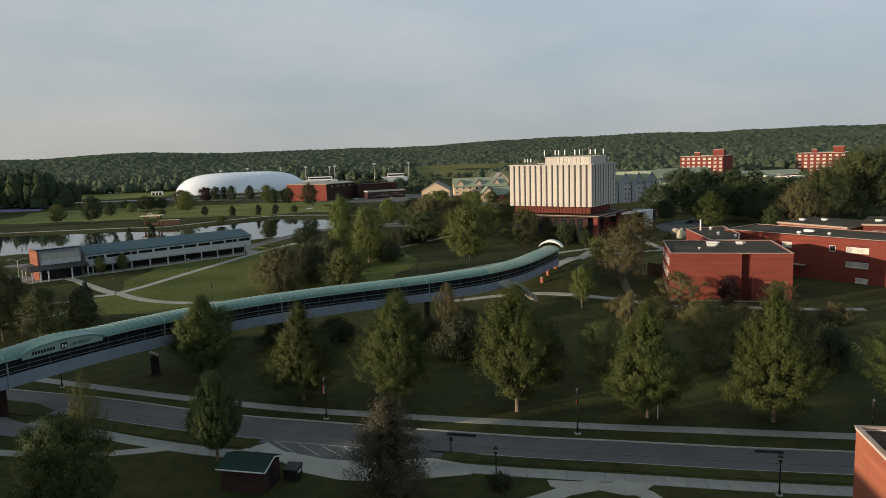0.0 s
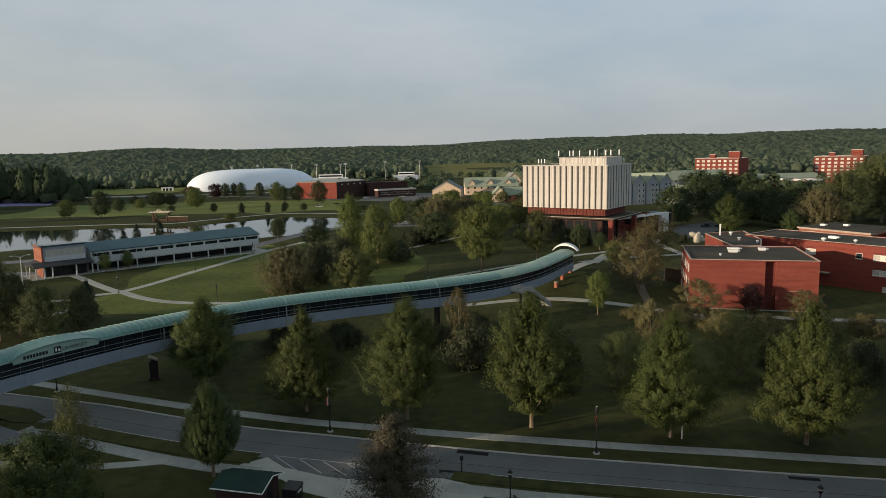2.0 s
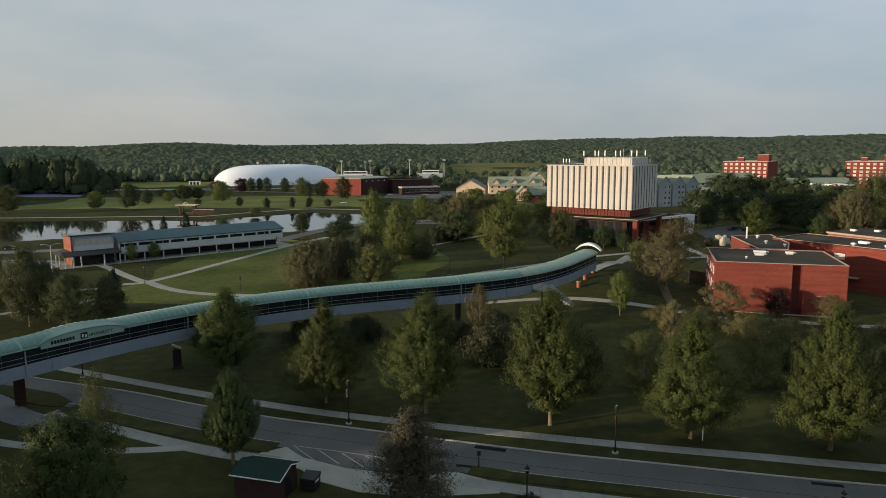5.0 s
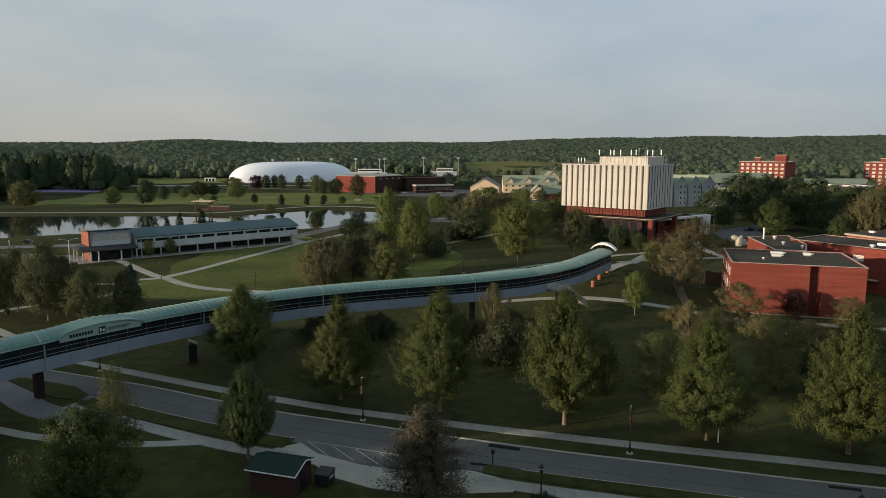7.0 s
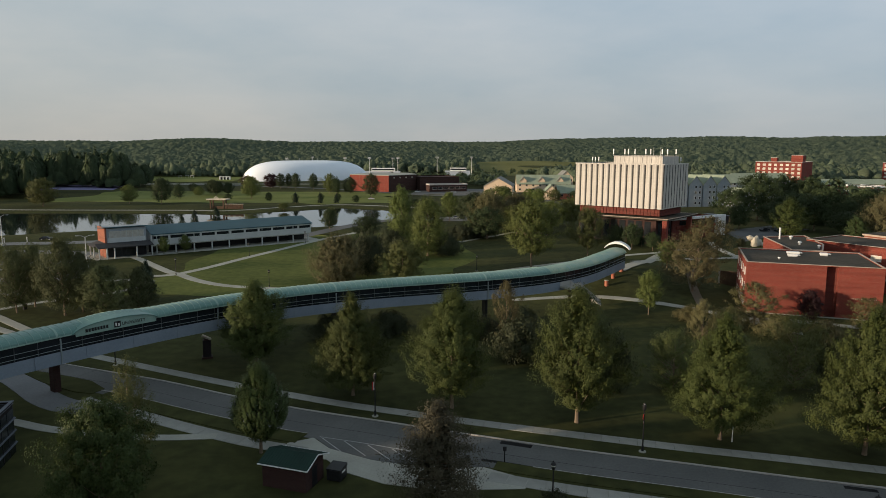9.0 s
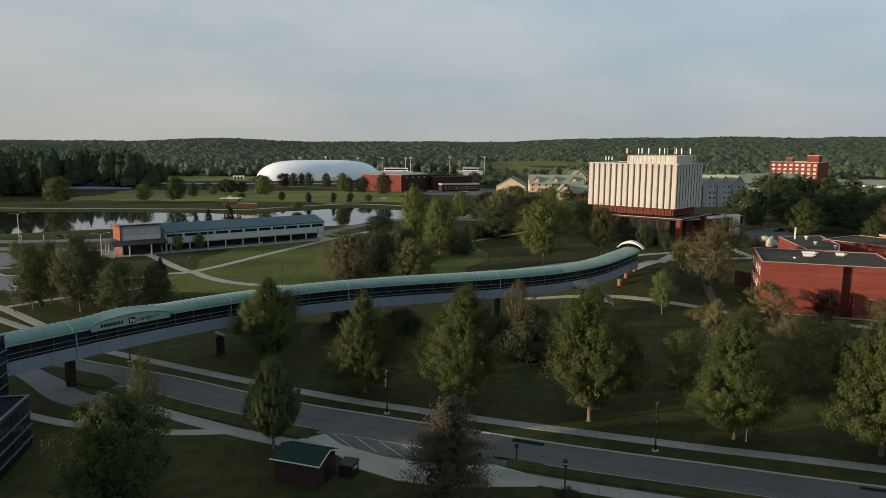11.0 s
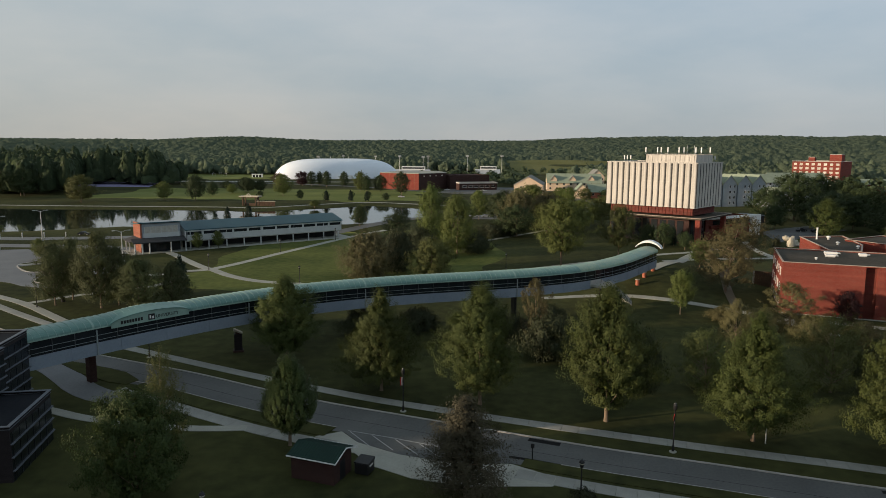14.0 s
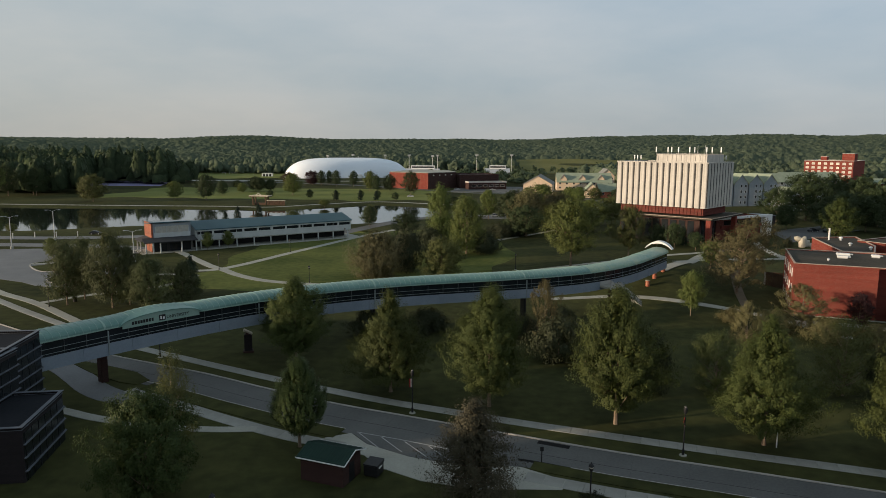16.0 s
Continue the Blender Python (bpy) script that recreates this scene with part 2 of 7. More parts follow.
STONE = surface("pale_stone", (0.40, 0.36, 0.28), (0.58, 0.53, 0.43), 0.6, 0.9, 0.5)
WOOD = surface("brown_timber", (0.058, 0.034, 0.022), (0.105, 0.062, 0.038), 0.8, 0.8, 0.2)
LEAF = leafage("green_leaves", (0.039, 0.0565, 0.0125), (0.093, 0.110, 0.027))
LEAF_RICH = leafage("rich_green_leaves", (0.030, 0.050, 0.014), (0.078, 0.104, 0.028))
LEAF_OLIVE = leafage("olive_leaves", (0.070, 0.082, 0.023), (0.135, 0.142, 0.045))
LEAF_DEEP = leafage("deep_green_leaves", (0.040, 0.060, 0.020), (0.080, 0.104, 0.035))
LEAF_BROWN = leafage("brownish_leaves", (0.088, 0.078, 0.034), (0.142, 0.122, 0.054))
LEAF_PURPLE = leafage("purple_leaves", (0.022, 0.010, 0.012), (0.065, 0.026, 0.026))
LEAF_GREY = leafage("dark_feathery_leaves", (0.062, 0.057, 0.033), (0.106, 0.095, 0.056))
NEEDLE = leafage("spruce_needles", (0.012, 0.024, 0.014), (0.035, 0.055, 0.030))
# Umber brick; on hut, sports hall and library base it holds their shade.
BRICK_UMBER_SHADED = brickwork("umber_shaded_brick", (0.062, 0.030, 0.025), (0.046, 0.022, 0.020), (0.065, 0.048, 0.042))
SLATE = brickwork("dark_slate_brick", (0.030, 0.024, 0.025), (0.022, 0.018, 0.020), (0.036, 0.032, 0.032))
ROOF_DARK = surface("dark_membrane_roof", (0.014, 0.016, 0.020), (0.024, 0.026, 0.031), 0.15, 0.9, 0.2, 14.0, spec=0.1)
DARK_SHINGLE = surface("dark_shingle", (0.035, 0.036, 0.038), (0.06, 0.06, 0.062), 0.4, 0.9, 0.3)
# Greyed copy of WHITE: the pavilion front's shade is put into the colour.
SHADED_WHITE = surface("shaded_white_panel", (0.46, 0.48, 0.48), (0.56, 0.58, 0.57), 0.4, 0.6, 0.05)
PALE_ROAD = surface("pale_worn_asphalt", (0.135, 0.141, 0.147), (0.195, 0.20, 0.205), 0.12, 0.85, 0.3, 25.0)
LEDGE = surface("dull_metal_ledge", (0.10, 0.112, 0.132), (0.145, 0.158, 0.18), 0.5, 0.6, 0.0)
COPING = surface("weathered_tan_coping", (0.33, 0.25, 0.20), (0.44, 0.36, 0.30), 0.5, 0.7, 0.1)
EARTH = surface("worn_tan_gravel", (0.12, 0.10, 0.07), (0.18, 0.155, 0.11), 0.4, 0.95, 0.4, 20.0)
RAIL_GREY = surface("dull_teal_grey_rail", (0.20, 0.235, 0.24), (0.27, 0.30, 0.30), 1.0, 0.5, 0.0)
MULLION = surface("dark_bronze_mullion", (0.06, 0.068, 0.072), (0.10, 0.11, 0.112), 1.0, 0.5, 0.0)
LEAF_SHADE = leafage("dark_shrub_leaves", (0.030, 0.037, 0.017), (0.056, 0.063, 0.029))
# Mown fields, paler than GRASS: sun on the open ground put into the colour.
MEADOW = surface("sunlit_mown_meadow", (0.125, 0.148, 0.042), (0.205, 0.220, 0.072), 0.03, 0.95, 0.6, 40.0, spec=0.05)
HAYFIELD = surface("dry_hay_meadow", (0.13, 0.13, 0.045), (0.19, 0.18, 0.07), 0.01, 0.95, 0.4, 40.0, spec=0.05)
SEAM = surface("grey_road_joint", (0.07, 0.072, 0.071), (0.10, 0.102, 0.10), 0.8, 0.8, 0.2)
LEAF_UMBER = leafage("umber_green_leaves", (0.080, 0.073, 0.034), (0.136, 0.121, 0.058))
# Lighter copy of LEAF: sunlight on mid-distance trees put into the leaf colour.
LEAF_SUN = leafage("sunlit_green_leaves", (0.064, 0.090, 0.021), (0.156, 0.178, 0.048))
LEAF_GROVE = leafage("grove_leaves", (0.028, 0.044, 0.016), (0.060, 0.080, 0.029))
# Yellower than GRASS: drier turf, plus brighter sunlight put into the colour.
LAWN = surface("dry_sunlit_lawn", (0.055, 0.074, 0.021), (0.138, 0.150, 0.045), 0.04, 0.95, 0.6, 14.0, spec=0.05)

# ---- building helpers ----
def thing(name, x, y, z=0.0, turn=0.0, label="", category="", group="", kind=""):
    ob = new(name)
    ob.empty_display_size = 0.3
    ob.matrix_world = pose(x, y, z, 0, 0, turn)
    return tagged(ob, label, category, group, kind)


def part(name, bm, material, parent=None, label=""):
    me = bpy.data.meshes.new(name)
    bm.to_mesh(me)
    bm.free()
    me.materials.append(material)
    ob = new(name, me)
    if parent is not None:
        ob.parent = parent
    return tagged(ob, label)


def shared(name, me, parent, at=None, label=""):
    ob = new(name, me)
    ob.parent = parent
    if at is not None:
        ob.matrix_local = at
    return tagged(ob, label)


def mesh_np(name, verts, faces, material):
    """A mesh from numpy arrays of vertices and of faces with equal corner counts."""
    me = bpy.data.meshes.new(name)
    k = faces.shape[1]
    me.vertices.add(len(verts))
    me.vertices.foreach_set("co", np.asarray(verts, np.float32).ravel())
    me.loops.add(faces.size)
    me.loops.foreach_set("vertex_index", np.asarray(faces, np.int32).ravel())
    me.polygons.add(len(faces))
    me.polygons.foreach_set("loop_start", np.arange(0, faces.size, k, dtype=np.int32))
    me.update(calc_edges=True)
    me.materials.append(material)
    return me


def add_box(bm, x0, x1, y0, y1, z0, z1):
    v = [bm.verts.new(p) for p in ((x0, y0, z0), (x1, y0, z0), (x1, y1, z0), (x0, y1, z0), (x0, y0, z1), (x1, y0, z1), (x1, y1, z1), (x0, y1, z1))]
    return [bm.faces.new([v[i] for i in f]) for f in ((3, 2, 1, 0), (4, 5, 6, 7), (0, 1, 5, 4), (1, 2, 6, 5), (2, 3, 7, 6), (3, 0, 4, 7))]


def box(name, material, parent, x0, x1, y0, y1, z0, z1, label="", bevel=0.0):
    bm = bmesh.new()
    add_box(bm, x0, x1, y0, y1, z0, z1)
    if bevel:
        bmesh.ops.bevel(bm, geom=bm.edges[:], offset=bevel, segments=2, affect="EDGES")
    return part(name, bm, material, parent, label)


def walls_box(name, material, parent, x0, x1, y0, y1, z0, z1, lip=0.6, thick=0.35, label=""):
    """A walled block whose flat top lies lip metres below the parapet."""
    bm = bmesh.new()
    top = add_box(bm, x0, x1, y0, y1, z0, z1)[1]
    bmesh.ops.inset_region(bm, faces=[top], thickness=thick)
    bmesh.ops.translate(bm, verts=top.verts[:], vec=(0, 0, -lip))
    return part(name, bm, material, parent, label)


def ring(name, material, parent, x0, x1, y0, y1, z0, z1, wide, label=""):
    """A flat frame round a rectangle, such as a coping."""
    bm = bmesh.new()
    add_box(bm, x0, x1, y0, y0 + wide, z0, z1)
    add_box(bm, x0, x1, y1 - wide, y1, z0, z1)
    add_box(bm, x0, x0 + wide, y0 + wide, y1 - wide, z0, z1)
    add_box(bm, x1 - wide, x1, y0 + wide, y1 - wide, z0, z1)
    return part(name, bm, material, parent, label)


def prism(name, material, parent, pts, axis, a, b, label=""):
    """A profile of (u, z) points drawn along x or y from a to b."""
    bm = bmesh.new()
    ends = [[bm.verts.new((s, u, z) if axis == "x" else (u, s, z)) for u, z in pts] for s in (a, b)]
    n = len(pts)
    bm.faces.new(ends[0])
    bm.faces.new(ends[1][::-1])
    for i in range(n):
        j = (i + 1) % n
        bm.faces.new((ends[0][i], ends[1][i], ends[1][j], ends[0][j]))
    bmesh.ops.recalc_face_normals(bm, faces=bm.faces[:])
    return part(name, bm, material, parent, label)


def add_tube(bm, pts, radii, sides=6):
    rings = []
    for i, p in enumerate(pts):
        d = (Vector(pts[min(i + 1, len(pts) - 1)]) - Vector(pts[max(i - 1, 0)])).normalized()
        a = d.orthogonal().normalized()
        b = d.cross(a)
        rings.append([bm.verts.new(Vector(p) + radii[i] * (a * math.cos(k * math.tau / sides) + b * math.sin(k * math.tau / sides))) for k in range(sides)])
    for r, s in zip(rings, rings[1:]):
        for k in range(sides):
            bm.faces.new((r[k], r[(k + 1) % sides], s[(k + 1) % sides], s[k]))
    bm.faces.new(rings[0][::-1])
    bm.faces.new(rings[-1])


def tube(name, material, parent, pts, radii, sides=8, label=""):
    bm = bmesh.new()
    add_tube(bm, pts, radii if isinstance(radii, (list, tuple)) else [radii] * len(pts), sides)
    return part(name, bm, material, parent, label)


def lathe(name, material, parent, profile, sides=12, label="", at=(0, 0)):
    bm = bmesh.new()
    rings = [[bm.verts.new((at[0] + r * math.cos(k * math.tau / sides), at[1] + r * math.sin(k * math.tau / sides), z)) for k in range(sides)] for r, z in profile]
    for r, s in zip(rings, rings[1:]):
        for k in range(sides):
            bm.faces.new((r[k], r[(k + 1) % sides], s[(k + 1) % sides], s[k]))
    bm.faces.new(rings[0][::-1])
    bm.faces.new(rings[-1])
    return part(name, bm, material, parent, label)


def window(parent, x, z, w, h, face, mat=None, panes=2, axis="x", out=-1, sill=True):
    """A window in a wall that runs along axis at coordinate face; out: the wall's outward sign. Frame, panes and sill are parts."""
    mat = mat or GLASS
    def b(name, m, par, u0, u1, d0, d1, z0, z1):
        d0, d1 = sorted((face + out * d0, face + out * d1))
        return box(name, m, par, u0, u1, d0, d1, z0, z1) if axis == "x" else box(name, m, par, d0, d1, u0, u1, z0, z1)
    bm = bmesh.new()
    f = 0.07
    for u0, u1, z0, z1 in ((x, x + w, z, z + f), (x, x + w, z + h - f, z + h), (x, x + f, z + f, z + h - f), (x + w - f, x + w, z + f, z + h - f)):
        d0, d1 = sorted((face - out * 0.05, face + out * 0.06))
        add_box(bm, *((u0, u1, d0, d1) if axis == "x" else (d0, d1, u0, u1)), z0, z1)
    win = part("window", bm, WHITE, parent)
    pw = (w - 2 * f) / panes
    for i in range(panes):
        b("pane", mat, win, x + f + i * pw + 0.02, x + f + (i + 1) * pw - 0.02, 0.004, 0.03, z + f, z + h - f)
    if sill:
        b("sill", PANEL, win, x - 0.08, x + w + 0.08, 0.0, 0.14, z - 0.14, z)
    return win


def smooth01(a, b, v):
    t = min(1.0, max(0.0, (v - a) / (b - a)))
    return t * t * (3 - 2 * t)


def curve_through(pts, step=2.0):
    """Points spaced evenly on a smooth curve through the given ones."""
    p = [Vector(q) for q in pts]
    p = [2 * p[0] - p[1], *p, 2 * p[-1] - p[-2]]
    fine = []
    for i in range(1, len(p) - 2):
        for k in range(16):
            t = k / 16
            fine.append(0.5 * (2 * p[i] + (p[i + 1] - p[i - 1]) * t + (2 * p[i - 1] - 5 * p[i] + 4 * p[i + 1] - p[i + 2]) * t * t + (3 * p[i] - p[i - 1] - 3 * p[i + 1] + p[i + 2]) * t ** 3))
    fine.append(p[-2])
    out, left = [fine[0]], step
    for a, b in zip(fine, fine[1:]):
        d = (b - a).length
        while d >= left > 0:
            a = a + (b - a).normalized() * left
            d = (b - a).length
            out.append(a)
            left = step
        left -= d
    out.append(fine[-1])
    return out

# ---- ground, pond, roads and paths ----
POND = [(-420, 372), (-233, 368), (-175, 370), (-145, 371), (-114, 366), (-89, 386), (-61, 409), (-33, 396), (-22, 362), (-24, 340), (-45, 316), (-80, 300), (-118, 292), (-150, 292), (-180, 272), (-250, 262), (-420, 255)]


def pond_depth(x, y):
    """Signed distance to the pond's edge, positive inside."""
    inside, best = False, 1e9
    for (x0, y0), (x1, y1) in zip(POND, POND[1:] + POND[:1]):
        if (y0 > y) != (y1 > y) and x < (x1 - x0) * (y - y0) / (y1 - y0) + x0:
            inside = not inside
        dx, dy = x1 - x0, y1 - y0
        t = min(1.0, max(0.0, ((x - x0) * dx + (y - y0) * dy) / (dx * dx + dy * dy)))
        best = min(best, math.hypot(x - x0 - t * dx, y - y0 - t * dy))
    return best if inside else -best


def height(x, y):
    z = 4.6 * math.exp(-((x - 50) ** 2 + (y - 182) ** 2) / 450.0)
    if -430 < x < 0 and 245 < y < 420:
        z -= 1.9 * smooth01(-5, 3, pond_depth(x, y))
    far = math.hypot(x, y)
    if far > 600:
        side = math.atan2(x, y)
        ridge = 42 + 12 * math.exp(-((side + 0.33) / 0.07) ** 2) + 5 * smooth01(-0.28, -0.05, side) + 15 * smooth01(0.03, 0.25, side) + 5 * smooth01(0.45, 0.6, side) + 8 * math.exp(-((side - 0.368) / 0.045) ** 2)
        ridge += 3 * noise.noise((side * 17.0, 8.3, 0))
        lift = smooth01(850, 2700, far)
        z += ridge * lift ** 1.25 + smooth01(700, 1300, far) * (1 - 0.8 * smooth01(1900, 2600, far)) * (15 * noise.noise((x / 480, y / 330, 1.7)) + 6 * noise.noise((x / 170, y / 150, 5.7)))
        z -= 0.045 * max(0.0, far - 2800)
    return z


def graded(lo, hi, a, b, step, grow=1.16):
    """Grid lines: even between a and b, ever wider beyond, out to lo and hi."""
    mid = list(np.arange(a, b + 0.1, step))
    for end, sign in ((hi, 1), (lo, -1)):
        s = step
        while (mid[-1] < end) if sign > 0 else (mid[0] > end):
            s = min(s * grow, 70)
            mid = mid + [mid[-1] + s] if sign > 0 else [mid[0] - s] + mid
    return mid


gx, gy = graded(-3800, 3800, -240, 120, 4.0), graded(-900, 4300, 40, 430, 4.0)
gv = np.array([(x, y, height(x, y)) for y in gy for x in gx])
w_, h_ = len(gx), len(gy)
gi = (np.arange(h_ - 1)[:, None] * w_ + np.arange(w_ - 1)).ravel()
ground_mesh = mesh_np("ground", gv, np.stack([gi, gi + 1, gi + w_ + 1, gi + w_], 1), GRASS)
ground_mesh.polygons.foreach_set("use_smooth", [True] * len(ground_mesh.polygons))
ground = tagged(new("ground", ground_mesh), "mown dark green campus lawns rising to wooded hills", "ground", kind="structure")

bm = bmesh.new()
bm.faces.new([bm.verts.new((x, y, -0.75)) for x, y in [(-420, 372)] + [(x * 1.0, y + (4 if y > 330 else -4)) for x, y in POND[1:-1]] + [(-420, 255)]])
water = tagged(part("water", bm, WATER), "still dark pond mirroring the pale sky", "pond", kind="structure")


def strip(name, material, pts, wide, lift, label, category, step=2.0, smooth=True, thick=0.12, kind="structure"):
    """A band of pavement along a line, laid on the ground."""
    line = curve_through([(x, y, 0) for x, y in pts], step) if smooth else [Vector((x, y, 0)) for x, y in pts]
    bm = bmesh.new()
    rows = []
    for i, p in enumerate(line):
        d = (line[min(i + 1, len(line) - 1)] - line[max(i - 1, 0)]).normalized()
        n = Vector((-d.y, d.x, 0)) * (wide / 2)
        q = [p + n, p - n]
        top = max(height(v.x, v.y) for v in q + [p])
        zs = [height(v.x, v.y) if name == "path" else top for v in q]
        rows.append([bm.verts.new((v.x, v.y, z + lift - dz)) for dz in (0, thick) for v, z in zip(q, zs)])
    for a, b in zip(rows, rows[1:]):
        bm.faces.new((a[1], b[1], b[0], a[0]))
        bm.faces.new((a[0], b[0], b[2], a[2]))
        bm.faces.new((b[1], a[1], a[3], b[3]))
    for r in (rows[0], rows[-1]):
        bm.faces.new((r[0], r[1], r[3], r[2]))
    bmesh.ops.recalc_face_normals(bm, faces=bm.faces[:])
    return tagged(part(name, bm, material), label, category, kind=kind)


def slab(name, material, pts, lift, label, category, thick=0.12):
    """A flat paved area with the given outline."""
    bm = bmesh.new()
    f = bm.faces.new([bm.verts.new((x, y, lift)) for x, y in pts])
    if f.normal.z < 0:
        f.normal_flip()
    ext = bmesh.ops.extrude_face_region(bm, geom=[f])
    bmesh.ops.translate(bm, verts=[v for v in ext["geom"] if isinstance(v, bmesh.types.BMVert)], vec=(0, 0, -thick))
    bmesh.ops.recalc_face_normals(bm, faces=bm.faces[:])
    return tagged(part(name, bm, material), label, category, kind="structure")


# the street below: its far kerb line, and the middle line 3.9 m nearer
FAR_KERB = [(-100, 131), (-80, 119), (-62.4, 109.5), (-43, 101.4), (-30.7, 95.2), (-19.8, 90.1), (-9.5, 86.3), (3.4, 81.6), (16, 77.2), (27.5, 73.8), (40, 70), (52.2, 66.7), (80, 59), (130, 46)]
kerb_line = curve_through([(x, y, 0) for x, y in FAR_KERB], 2.0)


def beside(line, off):
    """The line shifted off metres to its left."""
    out = []
    for i, p in enumerate(line):
        d = (line[min(i + 1, len(line) - 1)] - line[max(i - 1, 0)]).normalized()
        out.append((p.x - d.y * off, p.y + d.x * off))
    return out


ROAD_W = 7.6
strip("road", ASPHALT, beside(kerb_line, -ROAD_W / 2), ROAD_W, 0.03, "worn grey asphalt campus street with tar seams", "road", smooth=False, thick=0.1)
strip("kerb", KERB, beside(kerb_line, 0.12), 0.24, 0.14, "pale concrete kerb along the street", "kerb", smooth=False, thick=0.2)
near_kerb = beside(kerb_line, -ROAD_W - 0.12)

def on_line(line, x0, x1):
    return [(p[0], p[1]) for p in line if x0 <= p[0] <= x1]


strip("kerb", KERB, on_line(near_kerb, -110, -68), 0.24, 0.14, "pale concrete kerb along the street", "kerb", smooth=False, thick=0.2)
strip("kerb", KERB, on_line(beside(kerb_line, -6.55), -50, -16.5), 0.12, 0.09, "low worn concrete kerb along the street", "kerb", smooth=False, thick=0.2)
strip("verge", GRASS, on_line(beside(kerb_line, -8.05), -49, -17), 2.9, 0.085, "dark grass verge beside the street", "verge", smooth=False, thick=0.2)
strip("kerb", KERB, on_line(beside(kerb_line, -5.88), 9.5, 125), 0.12, 0.09, "low worn concrete kerb along the street", "kerb", smooth=False, thick=0.2)
strip("verge", GRASS, on_line(beside(kerb_line, -6.95), 5.6, 125), 2.1, 0.085, "dark grass verge beside the street", "verge", smooth=False, thick=0.2)

# worn patches, seams and drain covers in the street
for name, mat, pts, wide, label in (
    ("asphalt_patch", PATCH, [(7.0, 79.6), (10.6, 78.3)], 0.9, "dark asphalt patch by the kerb"),
    ("asphalt_patch", PATCH, [(42.0, 68.7), (45.0, 67.8)], 0.7, "dark asphalt patch by the kerb"),
    ("asphalt_patch", PATCH, [(-0.5, 75.4), (5.0, 74.6), (10.5, 72.7)], 0.55, "dark tarred strip at the road edge"),
):
    strip(name, mat, pts, wide, 0.036, label, "road patch", step=1.0, thick=0.03)
rs = random.Random(5)
mid = beside(kerb_line, -ROAD_W / 2)
strip("road_seam", PATCH, mid, 0.05, 0.035, "tar seam along the middle of the street", "road seam", smooth=False, thick=0.02)
for i in range(2, len(mid) - 3, 3):
    (x, y), (x2, y2) = mid[i], mid[i + 1]
    if not -75 < x < 70:
        continue
    n = Vector((y - y2, x2 - x, 0)).normalized()
    d = Vector((x2 - x, y2 - y, 0)).normalized()
    pts, c = [], Vector((x, y, 0))
    for k in range(7):
        q = c + n * (k / 6 - 0.5) * (ROAD_W - 0.3) + d * rs.uniform(-0.1, 0.1)
        pts.append((q.x, q.y))
    strip("road_seam", SEAM, pts, 0.04, 0.037, "cracked joint across the street", "road seam", smooth=False, thick=0.02)


def paved_walk(pts, wide, long, label, lift=0.06, slabs=True):
    """A pavement of concrete slabs, each a piece of its own."""
    walk_ob = thing("pavement", pts[0][0], pts[0][1], 0, label=label, category="pavement", kind="structure")
    origin = Vector((pts[0][0], pts[0][1], 0))
    line = curve_through([(x, y, 0) for x, y in pts], long)
    bm = bmesh.new()
    add_box(bm, -long / 2 + 0.009, long / 2 - 0.009, -wide / 2, wide / 2, -0.14, 0.0)
    bmesh.ops.bevel(bm, geom=[e for e in bm.edges if all(v.co.z > -0.01 for v in e.verts)], offset=0.02, segments=1, affect="EDGES")
    me = bpy.data.meshes.new("slab")
    bm.to_mesh(me)
    bm.free()
    me.materials.append(PAVING)
    for a, b in zip(line, line[1:]):
        c = (a + b) / 2
        z = height(c.x, c.y)
        slope = math.atan2(height(b.x, b.y) - height(a.x, a.y), (b - a).length)
        m = Matrix.Translation(c - origin + Vector((0, 0, z + lift + rs.uniform(-0.006, 0.006)))) @ Matrix.Rotation(math.atan2(b.y - a.y, b.x - a.x), 4, "Z") @ Matrix.Rotation(-slope, 4, "Y")
        shared("slab", me, walk_ob, m @ Matrix.Diagonal(((b - a).length / long, 1, 1, 1)))
    return walk_ob


WALK = [(-125, 160), (-97, 139), (-80, 127), (-66, 117.5), (-55.9, 112.2), (-45, 106.6), (-32.8, 100.5), (-22.9, 95.9), (-12.6, 91.5), (-3.2, 88.2), (4.9, 85.4), (15.2, 82.2), (27.8, 78.4), (39.7, 75.2), (48.4, 72.7), (62, 69), (90, 61)]
paved_walk(WALK, 1.9, 2.1, "pale concrete slab pavement beside the street")
paved_walk([(-50.0, 93.4), (-44.5, 90.4), (-38.9, 87.3), (-32.3, 83.7), (-25.2, 80.2), (-20.8, 78.4), (-16.0, 76.8)], 2.2, 2.1, "pale concrete slab pavement on the near side of the street")
paved_walk(on_line(beside(kerb_line, -9.7), 4.5, 105)[::4], 2.15, 2.1, "pale concrete slab pavement on the near side of the street")
strip("path", CONCRETE, [(22.0, 64.0), (18.6, 62.9), (13.9, 60.9), (5.5, 58.2), (-8, 56)], 2.0, 0.065, "pale concrete path curving across the lawn", "path")
strip("path", CONCRETE, [(23.5, 63.8), (26.0, 60.5), (27.0, 56.0), (27, 48)], 1.9, 0.068, "pale concrete path leading off the pavement", "path")
slab("path", CONCRETE, [(16.6, 65.3), (22.0, 63.9), (27.6, 62.7), (26.6, 61.9), (25.2, 60.6), (23.6, 60.9), (21.4, 62.3), (18.6, 61.7), (16.6, 64.0)], 0.072, "pale concrete where the paths meet", "path")
